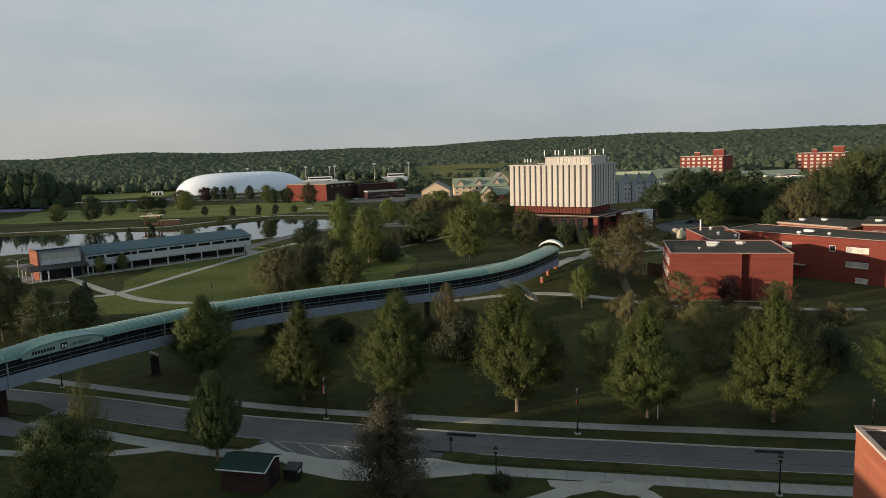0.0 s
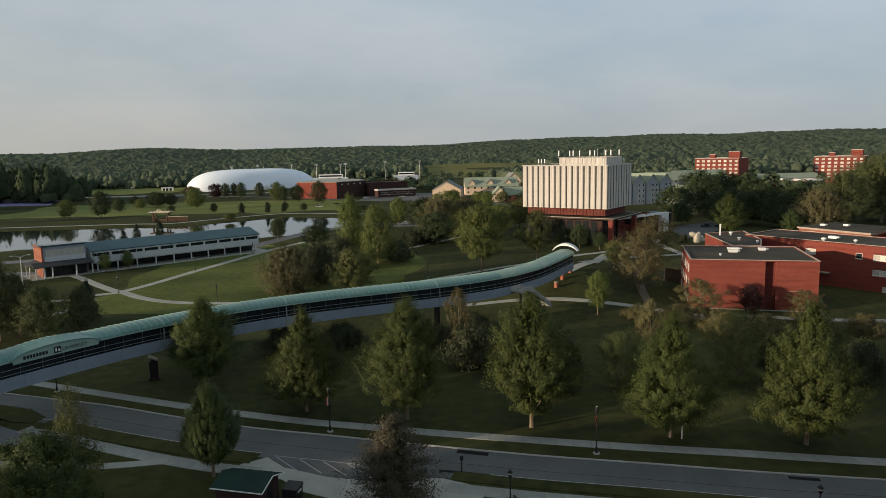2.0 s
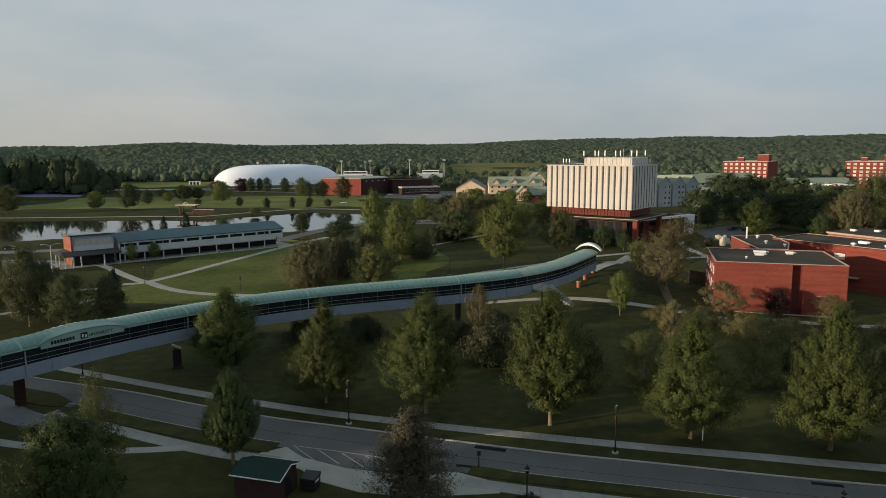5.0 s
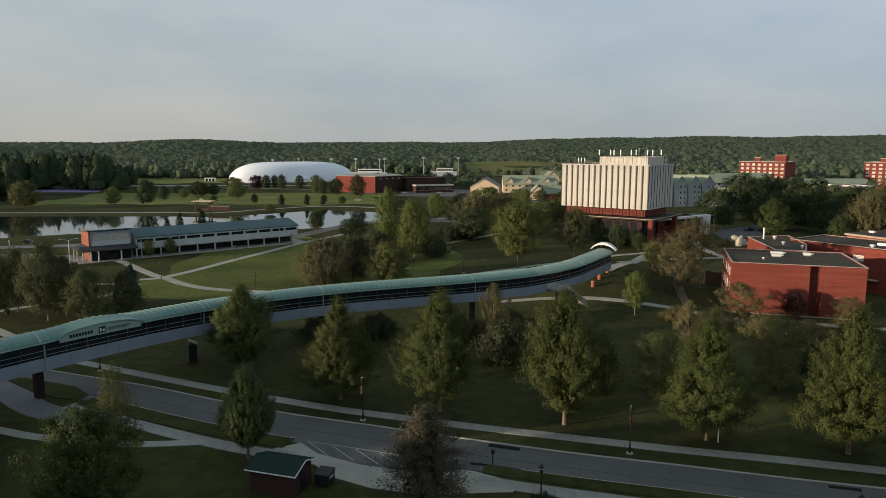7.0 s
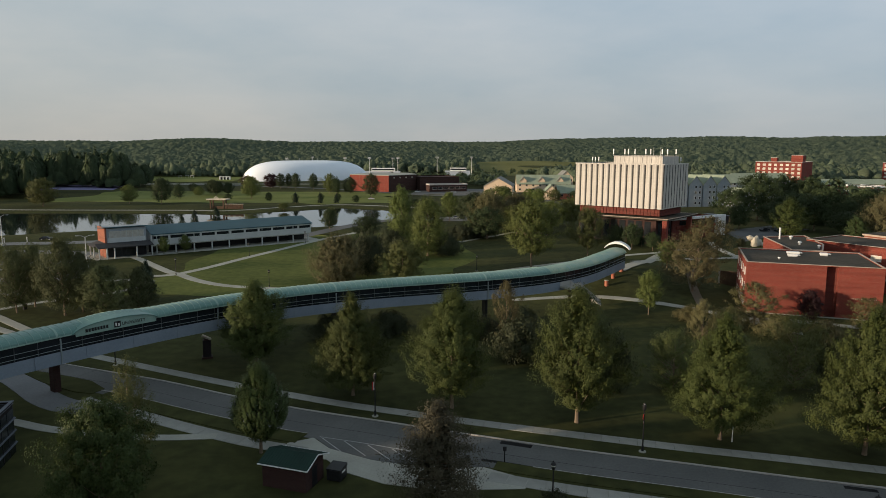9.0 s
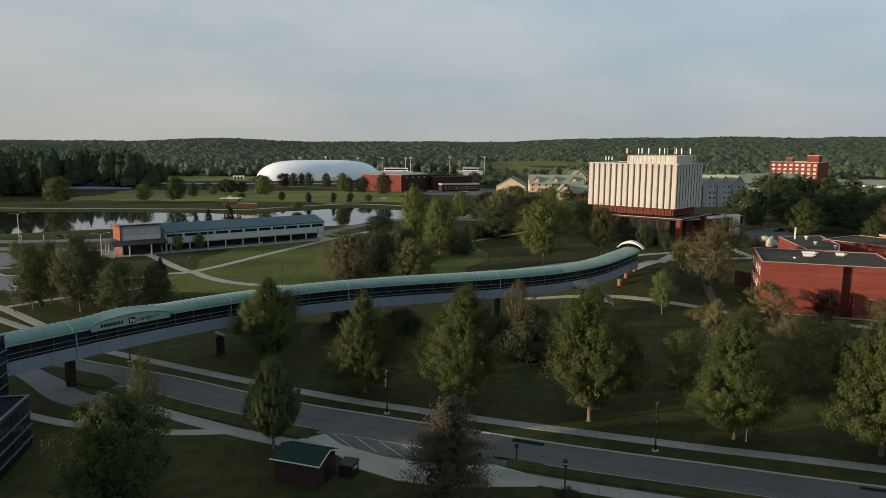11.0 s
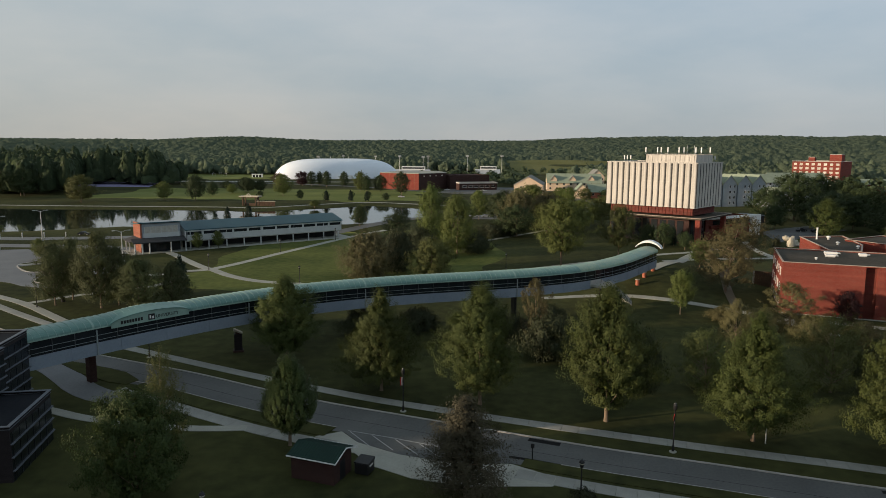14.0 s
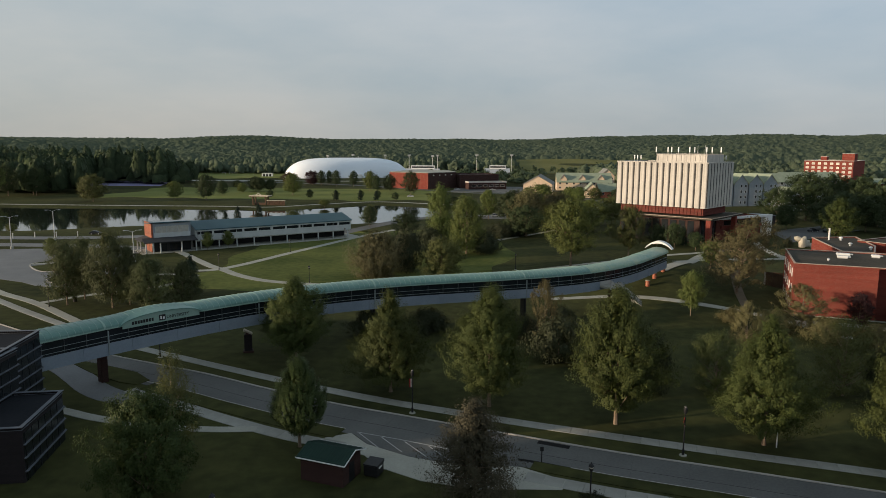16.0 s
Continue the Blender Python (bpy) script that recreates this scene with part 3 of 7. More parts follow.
strip("path", CONCRETE, [(-27.5, 81.0), (-31, 80.6), (-35.5, 80.5), (-42, 81.3), (-49.3, 83.0), (-54.9, 85.2), (-62, 87.6)], 1.6, 0.066, "narrow pale concrete path on the lawn", "path")
strip("path", PALE_ROAD, [(-80, 113), (-66, 103), (-60, 97.8), (-55.2, 93.4), (-50, 90.4), (-42, 89.0)], 4.2, 0.05, "pale concrete drive passing under the footbridge", "path")
slab("driveway", CONCRETE, [(-18.5, 79.0), (-15.6, 80.6), (-13.2, 77.6), (-8.0, 74.6), (-3.4, 73.2), (4.6, 72.9), (9.4, 69.9), (8.6, 68.0), (3.9, 67.8), (-0.4, 67.5), (-6.1, 69.0), (-10.6, 71.6), (-13.0, 74.6), (-17.6, 76.9)], 0.055, "pale concrete driveway apron", "driveway")
slab("road_apron", ASPHALT, [(-15.4, 80.6), (-13.2, 77.7), (-8.0, 74.7), (-3.4, 73.3), (4.6, 73.0), (4.4, 75.2), (-3.5, 77.8), (-9.5, 80.0), (-14.9, 81.9)], 0.045, "grey asphalt bay off the street", "road")
for i in range(6):
    a = Vector((-14.6 + i * 2.9, 80.6 - i * 1.02, 0))
    b = a + Vector((2.9, -3.9, 0))
    strip("painted_line", PAINT, [(a.x, a.y), (b.x, b.y)], 0.11, 0.066, "worn white painted bay line", "road marking", smooth=False, thick=0.02)
strip("painted_line", PAINT, [(-14.9, 80.9), (-9.4, 79.1), (-3.6, 76.9)], 0.10, 0.066, "worn white painted bay line", "road marking", smooth=False, thick=0.02)

# campus paths beyond the footbridge
strip("path", CONCRETE, [(-98, 219), (-93.6, 214), (-85, 203), (-76.5, 192.7), (-72.1, 188.8), (-64.4, 180.4), (-54.9, 173.8), (-42.7, 170.5), (-30, 169), (-20, 169.5)], 2.6, 0.06, "pale concrete path curving over the lawn", "path")
strip("path", CONCRETE, [(-80, 186), (-74, 188.5), (-70, 196), (-67.0, 204), (-62.1, 219), (-56, 236), (-49.6, 254.2), (-44, 268), (-36, 285)], 2.6, 0.062, "pale concrete path beside the lakeside pavilion", "path")
strip("path", CONCRETE, [(-82, 181), (-88, 180), (-95, 183), (-100, 190)], 2.2, 0.064, "pale concrete path beside the lawn", "path")
strip("path", CONCRETE, [(8, 190), (18.8, 196.8), (37.4, 208), (50.5, 220), (62, 228), (72, 233), (84, 242)], 2.4, 0.08, "pale concrete path towards the library", "path")
strip("path", CONCRETE, [(45, 176), (53, 186), (60, 205), (70, 225), (80, 238)], 3.2, 0.16, "pale concrete path from the footbridge's mouth", "path")
strip("path", CONCRETE, [(16, 158), (27, 159.5), (36.8, 158), (46.6, 153.6), (55.8, 147.6), (62, 141), (66, 133), (70, 126.3), (73, 118)], 2.2, 0.08, "pale concrete path past the brick hall", "path")
strip("path", CONCRETE, [(62, 141), (72, 139.5), (84, 134), (100, 130)], 2.4, 0.085, "pale concrete walk along the brick hall", "path")
strip("path", CONCRETE, [(-5, 238), (5, 256), (16.9, 272), (30, 290)], 2.0, 0.06, "pale concrete path on the hillside lawn", "path")
strip("path", CONCRETE, [(-420, 384), (-232, 381), (-145, 383), (-118, 381), (-95, 402), (-64, 424), (-26, 412), (0, 398)], 3.0, 0.06, "pale gravel path round the pond", "path")

# car park, its approach and the far street on the left
slab("car_park", PALE_ROAD, [(-260, 205), (-175, 214), (-146, 221.5), (-134, 212), (-113, 212), (-104, 200), (-98, 186), (-98, 172), (-101, 160.5), (-110, 163.2), (-115.4, 166.8), (-128, 172), (-150, 176), (-260, 160)], 0.05, "pale grey asphalt car park", "car park")
strip("road", PALE_ROAD, [(-300, 229), (-180, 229), (-140, 229), (-118, 226), (-108, 216)], 7.0, 0.07, "grey asphalt access road by the pond", "road")
strip("road", PALE_ROAD, [(-320, 246), (-180, 246), (-150, 249), (-128, 254), (-112, 262)], 7.5, 0.07, "grey asphalt lakeside road", "road")
for pts, label in (([(-122, 200), (-129, 196), (-130, 192.2), (-126, 186.6), (-119.7, 181.3), (-113, 182.2)], "kerb of a planted island"), ([(-103, 181), (-109, 178.5), (-112.2, 174), (-110.5, 169), (-105.8, 166.0), (-100, 165)], "kerb round the car park")):
    strip("kerb", KERB, pts, 0.3, 0.17, "pale concrete " + label, "kerb", thick=0.2)
slab("grass_island", GRASS, [(-127.7, 188.8), (-120.1, 181.6), (-116.4, 182.7), (-110, 184), (-106, 189), (-113, 196), (-122.4, 194.6)], 0.16, "mown grass island in the car park", "grass island", thick=0.2)
slab("grass_island", GRASS, [(-130.2, 193.4), (-123.0, 196.6), (-112, 199), (-104, 200), (-112, 206), (-127.2, 202.8)], 0.16, "mown grass island in the car park", "grass island", thick=0.2)
strip("path", CONCRETE, [(-129.5, 192.0), (-122.6, 195.6), (-113, 197.6), (-105, 195)], 1.7, 0.15, "pale concrete walk between the planted islands", "path")
slab("grass_island", GRASS, [(-64.7, 104.1), (-63.7, 105.4), (-59.1, 103.7), (-52.6, 100.8), (-49.0, 97.4), (-49.9, 95.4), (-52.9, 96.2), (-55.9, 97.9), (-59.7, 100.2)], 0.13, "dark grass between the drive and the street", "grass island", thick=0.16)
strip("road", ASPHALT, [(-60, 262), (-30, 330), (20, 360), (60, 380), (70, 460), (30, 500), (-20, 520), (-120, 600), (-260, 650)], 7.0, 0.06, "grey asphalt campus road", "road", step=5)
slab("car_park", ASPHALT, [(-25, 528), (40, 505), (60, 545), (40, 590), (-15, 600)], 0.08, "grey asphalt car park by the brick hall", "car park")
slab("car_park", ASPHALT, [(-12, 335), (12, 332), (16, 348), (-8, 352)], 0.09, "small grey asphalt parking bay", "car park")
slab("forecourt", ASPHALT, [(113.8, 262), (139, 285), (160, 304), (150, 318), (126, 301), (118, 290)], 0.07, "grey asphalt forecourt by the library", "forecourt")
slab("sports_court", COURT, [(-430, 552), (-262, 556), (-285, 628), (-480, 628)], 0.1, "blue-violet sports court", "sports court")
slab("roadway", CONCRETE, [(-275, 640), (-100, 655), (-95, 665), (-275, 655)], 0.1, "pale gravel track before the dome", "track")

strip("path", CONCRETE, [(-124, 164), (-111.9, 154.2), (-100.9, 147.2), (-93.5, 141.8), (-86, 135.5), (-79, 129.6)], 2.0, 0.07, "pale concrete path beside the street", "path")
strip("path", CONCRETE, [(-97, 144.6), (-94.7, 148), (-91.5, 152.6), (-86, 158), (-78, 166), (-76, 180)], 1.9, 0.075, "pale concrete path towards the lawn", "path")
slab("grass_island", GRASS, [(-111.5, 177.5), (-112, 173.2), (-110, 169.5), (-105.8, 166.4), (-99, 166), (-97, 178), (-104, 181)], 0.16, "mown grass island in the car park", "grass island", thick=0.2)
strip("path", CONCRETE, [(57.8, 210), (68, 216.5), (80, 220), (95.6, 222.5), (112, 226)], 2.4, 0.14, "pale concrete path branching towards the brick halls", "path")
strip("path", CONCRETE, [(101, 262), (97.5, 248), (96.2, 237.7), (95.8, 223.8)], 2.6, 0.09, "pale concrete path along the library forecourt", "path")
strip("path", EARTH, [(70, 190), (64.4, 178.8), (60, 164), (57.2, 150.4)], 2.0, 0.14, "worn tan gravel path beside the brick hall", "path")


def field(name, x0, x1, y0, y1, step, lift, material, label):
    """An uneven-edged sheet of grass laid over the ground."""
    nx, ny = int((x1 - x0) / step), int((y1 - y0) / step)
    bm = bmesh.new()
    grid = []
    for j in range(ny + 1):
        row = []
        for i in range(nx + 1):
            x, y = x0 + (x1 - x0) * i / nx, y0 + (y1 - y0) * j / ny
            if i in (0, nx):
                x += step * 2.2 * noise.noise((y / 30, x, 2.0))
            if j in (0, ny):
                y += step * 2.2 * noise.noise((x / 30, y, 5.0))
            row.append(bm.verts.new((x, y, height(x, y) + lift)))
        grid.append(row)
    for a, b in zip(grid, grid[1:]):
        for i in range(nx):
            bm.faces.new((a[i], a[i + 1], b[i + 1], b[i]))
    for f in bm.faces:
        f.smooth = True
    return tagged(part(name, bm, material), label, "field", kind="structure")


field("meadow", -250, -30, 436, 545, 8.0, 0.05, MEADOW, "mown meadow beyond the pond, its green paled for sunlight")
field("playing_field", -345, -215, 690, 850, 10.0, 0.30, MEADOW, "pale green playing field before the woods")
field("hay_meadow", 55, 285, 905, 1325, 14.0, 0.5, HAYFIELD, "yellowish hay meadow below the wooded hills")
field("lawn", -78, 8, 162, 284, 5.0, 0.035, LAWN, "drier mown lawn beside the lakeside pavilion, paled for sunlight")

# ---- covered footbridge ----
BRIDGE = [(-61.0, 82.1), (-57.7, 87.6), (-52.8, 94.8), (-47.3, 102.0), (-41.3, 108.8), (-34.7, 115.1), (-27.6, 120.6), (-19.8, 125.2), (-11.7, 129.0), (-3.3, 132.2), (5.0, 135.3), (12.9, 138.8), (20.2, 143.0), (26.6, 148.4), (32.2, 154.9), (37.1, 162.4), (41.6, 169.6), (43.4, 172.6)]
bline = curve_through([(x, y, 0) for x, y in BRIDGE], 0.5)
BN = len(bline) - 1


def bframe(i):
    i = min(max(i, 0), BN)
    d = (bline[min(i + 1, BN)] - bline[max(i - 1, 0)]).normalized()
    return bline[i], d, Vector((-d.y, d.x, 0))


def arc_of(x, y):
    return min(range(BN + 1), key=lambda i: (bline[i].x - x) ** 2 + (bline[i].y - y) ** 2)


def sweep(name, material, parent, profile_at, i0, i1, step=2, closed=True, label=""):
    """A cross-section of (across, z) points drawn along the bridge; across is positive on the far side."""
    bm = bmesh.new()
    rows = []
    ids = list(range(i0, i1, step)) + [i1]
    for i in ids:
        p, d, n = bframe(i)
        rows.append([bm.verts.new((p.x + n.x * u, p.y + n.y * u, z)) for u, z in profile_at(i)])
    k = len(rows[0])
    for a, b in zip(rows, rows[1:]):
        for j in range(k if closed else k - 1):
            bm.faces.new((a[j], b[j], b[(j + 1) % k], a[(j + 1) % k]))
    if closed:
        bm.faces.new(rows[0])
        bm.faces.new(rows[-1][::-1])
    bmesh.ops.recalc_face_normals(bm, faces=bm.faces[:])
    return part(name, bm, material, parent, label)


bridge = thing("footbridge", 0, 0, 0, label="long curving covered footbridge with a green vaulted roof", category="footbridge", kind="structure")
Z0, ZG, ZE, ZC, HW = 5.4, 7.15, 9.25, 10.42, 2.15
I_SMOOTH = arc_of(20.6, 143.3)
I_SIGN = arc_of(-49.0, 99.8)


def rect(u0, u1, z0, z1):
    return lambda i: [(u0, z0), (u1, z0), (u1, z1), (u0, z1)]


sweep("deck", CONCRETE, bridge, rect(-HW + 0.25, HW - 0.25, Z0 + 0.9, Z0 + 1.15), 0, BN)
for side in (-1, 1):
    u = side * HW
    sweep("girder", BLUE_METAL, bridge, rect(min(u, u - side * 0.25), max(u, u - side * 0.25), Z0, ZG), 0, BN, label="pale blue-grey painted steel girder")
    sweep("glazing", GLASS, bridge, rect(u - side * 0.16 - 0.03, u - side * 0.16 + 0.03, ZG, ZE), 0, BN, label="dark window band")
    for z in (ZG + 0.36, ZG + 1.02):
        sweep("rail", RAIL_GREY, bridge, rect(u - 0.035, u + 0.035, z, z + 0.05), 0, BN)
    sweep("eave", VAULT_RIB, bridge, rect(u - 0.14 + side * 0.14, u + 0.14 + side * 0.14, ZE - 0.05, ZE + 0.13), 0, BN)


def swell(i):
    """How far the roof swells round the sign."""
    t = abs(i - I_SIGN) / 14.0
    return (0.5 + 0.5 * math.cos(math.pi * t)) if t < 1 else 0.0


def vault(i, grow=0.0):
    hw, zc = HW + 0.24 + grow, ZC + 0.45 * swell(i) + grow
    ze = ZE + 0.1
    up = [(-hw * math.cos(a), ze + (zc - ze) * math.sin(a) ** 0.9) for a in [math.pi * k / 14 for k in range(15)]]
    inner = [(u * 0.965, z - 0.06) for u, z in up[::-1]]
    return up + inner


sweep("roof_vault", VAULT, bridge, vault, 0, I_SMOOTH, label="pale green translucent barrel roof")
sweep("roof_vault", COPPER, bridge, vault, I_SMOOTH, BN, label="smooth verdigris-green metal barrel roof")
# ribs over the glazed vault, one arch each; a broad one over every expansion joint
WIDE_RIBS = [arc_of(x, y) // 2 * 2 for x, y in ((-53.6, 93.6), (-38.0, 112.0), (-20.0, 125.0), (8.2, 136.6))]
for i in range(2, I_SMOOTH, 2):
    bm = bmesh.new()
    wide = 0.30 if i in WIDE_RIBS else 0.05
    rows = []
    for s in (-wide / 2, wide / 2):
        p, d, n = bframe(i)
        prof = vault(i, 0.05)[:15]
        rows.append([[bm.verts.new((p.x + n.x * u + d.x * s, p.y + n.y * u + d.y * s, z - dz)) for u, z in prof] for dz in (0, 0.06)])
    (a, a2), (b, b2) = rows
    for j in range(14):
        bm.faces.new((a[j], b[j], b[j + 1], a[j + 1]))
        bm.faces.new((a2[j], a[j], a[j + 1], a2[j + 1]))
        bm.faces.new((b[j], b2[j], b2[j + 1], b[j + 1]))
    part("rib", bm, VAULT_RIB, bridge)
for i in (arc_of(25, 146.8), arc_of(31, 153.4), arc_of(36.5, 161.4)):
    sweep("roof_seam", VAULT_RIB, bridge, lambda k: vault(k, 0.035), i, i + 1, step=1)
# posts between the windows
bm = bmesh.new()
add_box(bm, -0.03, 0.03, -0.04, 0.04, 0, ZE - ZG)
post_me = bpy.data.meshes.new("mullion")
bm.to_mesh(post_me)
bm.free()
post_me.materials.append(MULLION)
for i in range(3, BN - 2, 6):
    p, d, n = bframe(i)
    for side in (-1, 1):
        q = p + n * side * (HW - 0.02)
        shared("mullion", post_me, bridge, Matrix.Translation((q.x, q.y, ZG)) @ Matrix.Rotation(math.atan2(d.y, d.x), 4, "Z"))
# joints in the girder face
bm = bmesh.new()
add_box(bm, -0.05, 0.05, -0.05, 0.05, 0, ZG - Z0 - 0.04)
joint_me = bpy.data.meshes.new("girder_stiffener")
bm.to_mesh(joint_me)
bm.free()
joint_me.materials.append(BLUE_METAL)
for i in range(6, BN - 2, 14):
    p, d, n = bframe(i)
    for side in (-1, 1):
        q = p + n * side * (HW + 0.02)
        shared("girder_stiffener", joint_me, bridge, Matrix.Translation((q.x, q.y, Z0 + 0.02)) @ Matrix.Rotation(math.atan2(d.y, d.x), 4, "Z"))
# the eyebrow gable that bears the sign
def brow(i):
    return math.sqrt(max(0.0, 1 - ((i - I_SIGN) / 12.5) ** 2))


bm = bmesh.new()
front, backr = [], []
for i in range(I_SIGN - 12, I_SIGN + 13):
    p, d, n = bframe(i)
    for row, u in ((front, -HW - 0.36), (backr, -HW - 0.24)):
        q = p + n * u
        row.append((bm.verts.new((q.x, q.y, ZE - 0.42)), bm.verts.new((q.x, q.y, ZE - 0.42 + 0.35 + 1.15 * brow(i)))))
for k in range(len(front) - 1):
    (a, b), (c, d_) = front[k], front[k + 1]
    (a2, b2), (c2, d2) = backr[k], backr[k + 1]
    for f in ((a, c, d_, b), (a2, b2, d2, c2), (b, d_, d2, b2), (a, a2, c2, c)):
        bm.faces.new(f)
bmesh.ops.recalc_face_normals(bm, faces=bm.faces[:])
sign_panel = part("sign_panel", bm, VAULT_RIB, bridge, "pale green arched panel that bears the sign")
bm = bmesh.new()
hood = []
for i in range(I_SIGN - 13, I_SIGN + 14):
    p, d, n = bframe(i)
    z = ZE - 0.02 + 1.16 * brow(i)
    row = []
    for u, dz in ((-HW - 0.5, 0.0), (-HW - 0.5, 0.12), (-HW + 0.9, 0.32), (0.0, 0.55), (0.0, 0.3), (-HW + 0.9, 0.1)):
        q = p + n * u
        row.append(bm.verts.new((q.x, q.y, z + dz)))
    hood.append(row)
for a, b in zip(hood, hood[1:]):
    for j in range(6):
        bm.faces.new((a[j], b[j], b[(j + 1) % 6], a[(j + 1) % 6]))
bm.faces.new(hood[0])
bm.faces.new(hood[-1][::-1])
bmesh.ops.recalc_face_normals(bm, faces=bm.faces[:])
part("sign_hood", bm, VAULT, bridge, "pale green hood curving over the sign")


def lettering(text, size, place, d, n, parent):
    """Raised letters on the sign; d: the way they run, n: the way they face."""
    cu = bpy.data.curves.new("lettering", "FONT")
    cu.body, cu.size, cu.extrude, cu.align_x = text, size, 0.02, "CENTER"
    tmp = bpy.data.objects.new("lettering", cu)
    me = bpy.data.meshes.new_from_object(tmp)
    me.materials.clear()
    me.materials.append(STEEL)
    ob = new("lettering", me)
    ob.matrix_world = Matrix(((d.x, 0, n.x, place.x), (d.y, 0, n.y, place.y), (0, 1, 0, place.z), (0, 0, 0, 1)))
    ob.parent = parent
    return ob


for x, y in ((-53.6, 93.6), (-38.0, 112.0), (-20.0, 125.0), (8.2, 136.6)):
    p, d, n = bframe(arc_of(x, y))
    for side_ in (-1, 1):
        q = p + n * side_ * (HW + 0.06)
        ob = box("joint_post", RAIL_GREY, bridge, -0.08, 0.08, -0.09, 0.09, 0, ZE - Z0 - 0.3, "pale grey post at an expansion joint")
        ob.matrix_world = Matrix.Translation((q.x, q.y, Z0)) @ Matrix.Rotation(math.atan2(d.y, d.x), 4, "Z")
p, d, n = bframe(I_SIGN + 5)
lettering("UNIVERSITY", 0.66, p - n * (HW + 0.385) + Vector((0, 0, ZE - 0.05)), d, -n, sign_panel)
for k in range(8):
    p, d, n = bframe(I_SIGN - 9)
    q = p - n * (HW + 0.385) + d * (k * 0.42)
    ob = box("letter_bar", STEEL, sign_panel, -0.15, 0.15, -0.03, 0.03, 0, 0.46)
    ob.matrix_world = Matrix.Translation((q.x, q.y, ZE - 0.05 + 0.004 * k)) @ Matrix.Rotation(math.atan2(d.y, d.x), 4, "Z")
p, d, n = bframe(I_SIGN)
q = p - n * (HW + 0.40) + Vector((0, 0, ZE - 0.18))
emblem = box("emblem", STEEL, sign_panel, -0.48, 0.48, -0.03, 0.03, 0, 0.85, "black square emblem with pale shapes")
emblem.matrix_world = Matrix.Translation(q) @ Matrix.Rotation(math.atan2(d.y, d.x), 4, "Z")
for x0, x1, z0, z1 in ((-0.32, -0.1, 0.2, 0.66), (0.08, 0.34, 0.14, 0.52)):
    box("emblem_mark", WHITE_CLOTH, emblem, x0, x1, -0.05, -0.03, z0, z1)

# end wall and white arch at the mouth
p, d, n = bframe(BN)
bm = bmesh.new()
rows = []
for along in (-0.5, 1.3):
    for inner in (0, 1):
        row = []
        for k in range(15):
            f = k / 7 - 1
            z = 10.15 + 1.75 * (1 - f * f) ** 0.85 - inner * (0.16 + 0.42 * (1 - f * f))
            row.append(bm.verts.new((p.x + n.x * f * 3.2 + d.x * along, p.y + n.y * f * 3.2 + d.y * along, z)))
        rows.append(row)
o0, i0, o1, i1 = rows
for j in range(14):
    for a, b in ((o0, o1), (i1, i0), (i0, o0), (o1, i1)):
        bm.faces.new((a[j], b[j], b[j + 1], a[j + 1]))
for j in (0, 14):
    bm.faces.new((o0[j], o1[j], i1[j], i0[j]))
bmesh.ops.recalc_face_normals(bm, faces=bm.faces[:])
part("portal_arch", bm, WHITE, bridge, "broad white arch over the mouth")
sweep("end_wall", GLASS, bridge, rect(-HW + 0.1, HW - 0.1, ZG, ZC - 0.3), BN - 1, BN, step=1, label="dark glazed end")

# piers
def pier(x, y, wide, deep, top, mat, label, cap=True):
    t = thing("bridge_pier", x, y, 0, turn=math.degrees(math.atan2(*reversed(bframe(arc_of(x, y))[1][:2]))), label=label, category="pier", group="piers of the footbridge", kind="structure")
    box("shaft", mat, t, -wide / 2, wide / 2, -deep / 2, deep / 2, height(x, y) - 0.3, top - 0.4, bevel=0.05)
    if cap:
        box("cap", CONCRETE, t, -wide / 2 - 0.2, wide / 2 + 0.2, -deep / 2 - 0.2, deep / 2 + 0.2, top - 0.4, top, bevel=0.04)


pier(-55.6, 96.6, 1.0, 1.3, Z0, BRICK_UMBER_SHADED, "dark brown brick pier under the footbridge")
# Slim shafts coloured near-black to carry the shade below the deck.
pier(8.4, 137.0, 0.5, 1.6, Z0, STEEL, "slim pier under the footbridge, near-black for the shade")
pier(-20.0, 125.4, 0.5, 1.6, Z0, STEEL, "slim pier under the footbridge, near-black for the shade")
for x, y, top in ((39.5, 165.8, 6.2), (42.2, 170.6, 6.6), (45.3, 175.0, 7.0)):
    t = thing("brick_pillar", x, y, height(x, y), label="short round orange-brick pillar beside the footbridge's mouth", category="pillar", group="round brick pillars")
    lathe("shaft", BRICK_ORANGE, t, [(0.48, -0.3), (0.48, 1.2), (0.46, 1.25)], 14)
    lathe("cap", CONCRETE, t, [(0.55, 1.25), (0.57, 1.31), (0.55, 1.4), (0.25, 1.44)], 14)

# the side stair and landing
px, d, n = bframe(arc_of(24.2, 146.2))
landing = px - n * 3.6
stair = thing("stair", landing.x, landing.y, 0, turn=math.degrees(math.atan2(d.y, d.x)), label="concrete stair with a landing beside the footbridge", category="stair", kind="structure")
box("landing", CONCRETE, stair, -1.6, 1.8, -1.3, 1.5, Z0 + 0.5, Z0 + 0.95, bevel=0.03)
for x in (-1.1, 1.3):
    box("post", BRICK_UMBER_SHADED, stair, x - 0.18, x + 0.18, -0.9, -0.55, -0.4, Z0 + 0.5)
for u, w in ((-1.3, 0.12), (1.38, 0.12)):
    box("parapet", KERB, stair, -1.6, 1.8, u, u + w, Z0 + 0.95, Z0 + 1.75)
steps, drop, run = 26, (Z0 + 0.95 - 1.3) / 26, 0.29
bm = bmesh.new()
add_box(bm, 0, run + 0.02, -1.1, 1.1, -drop, 0)
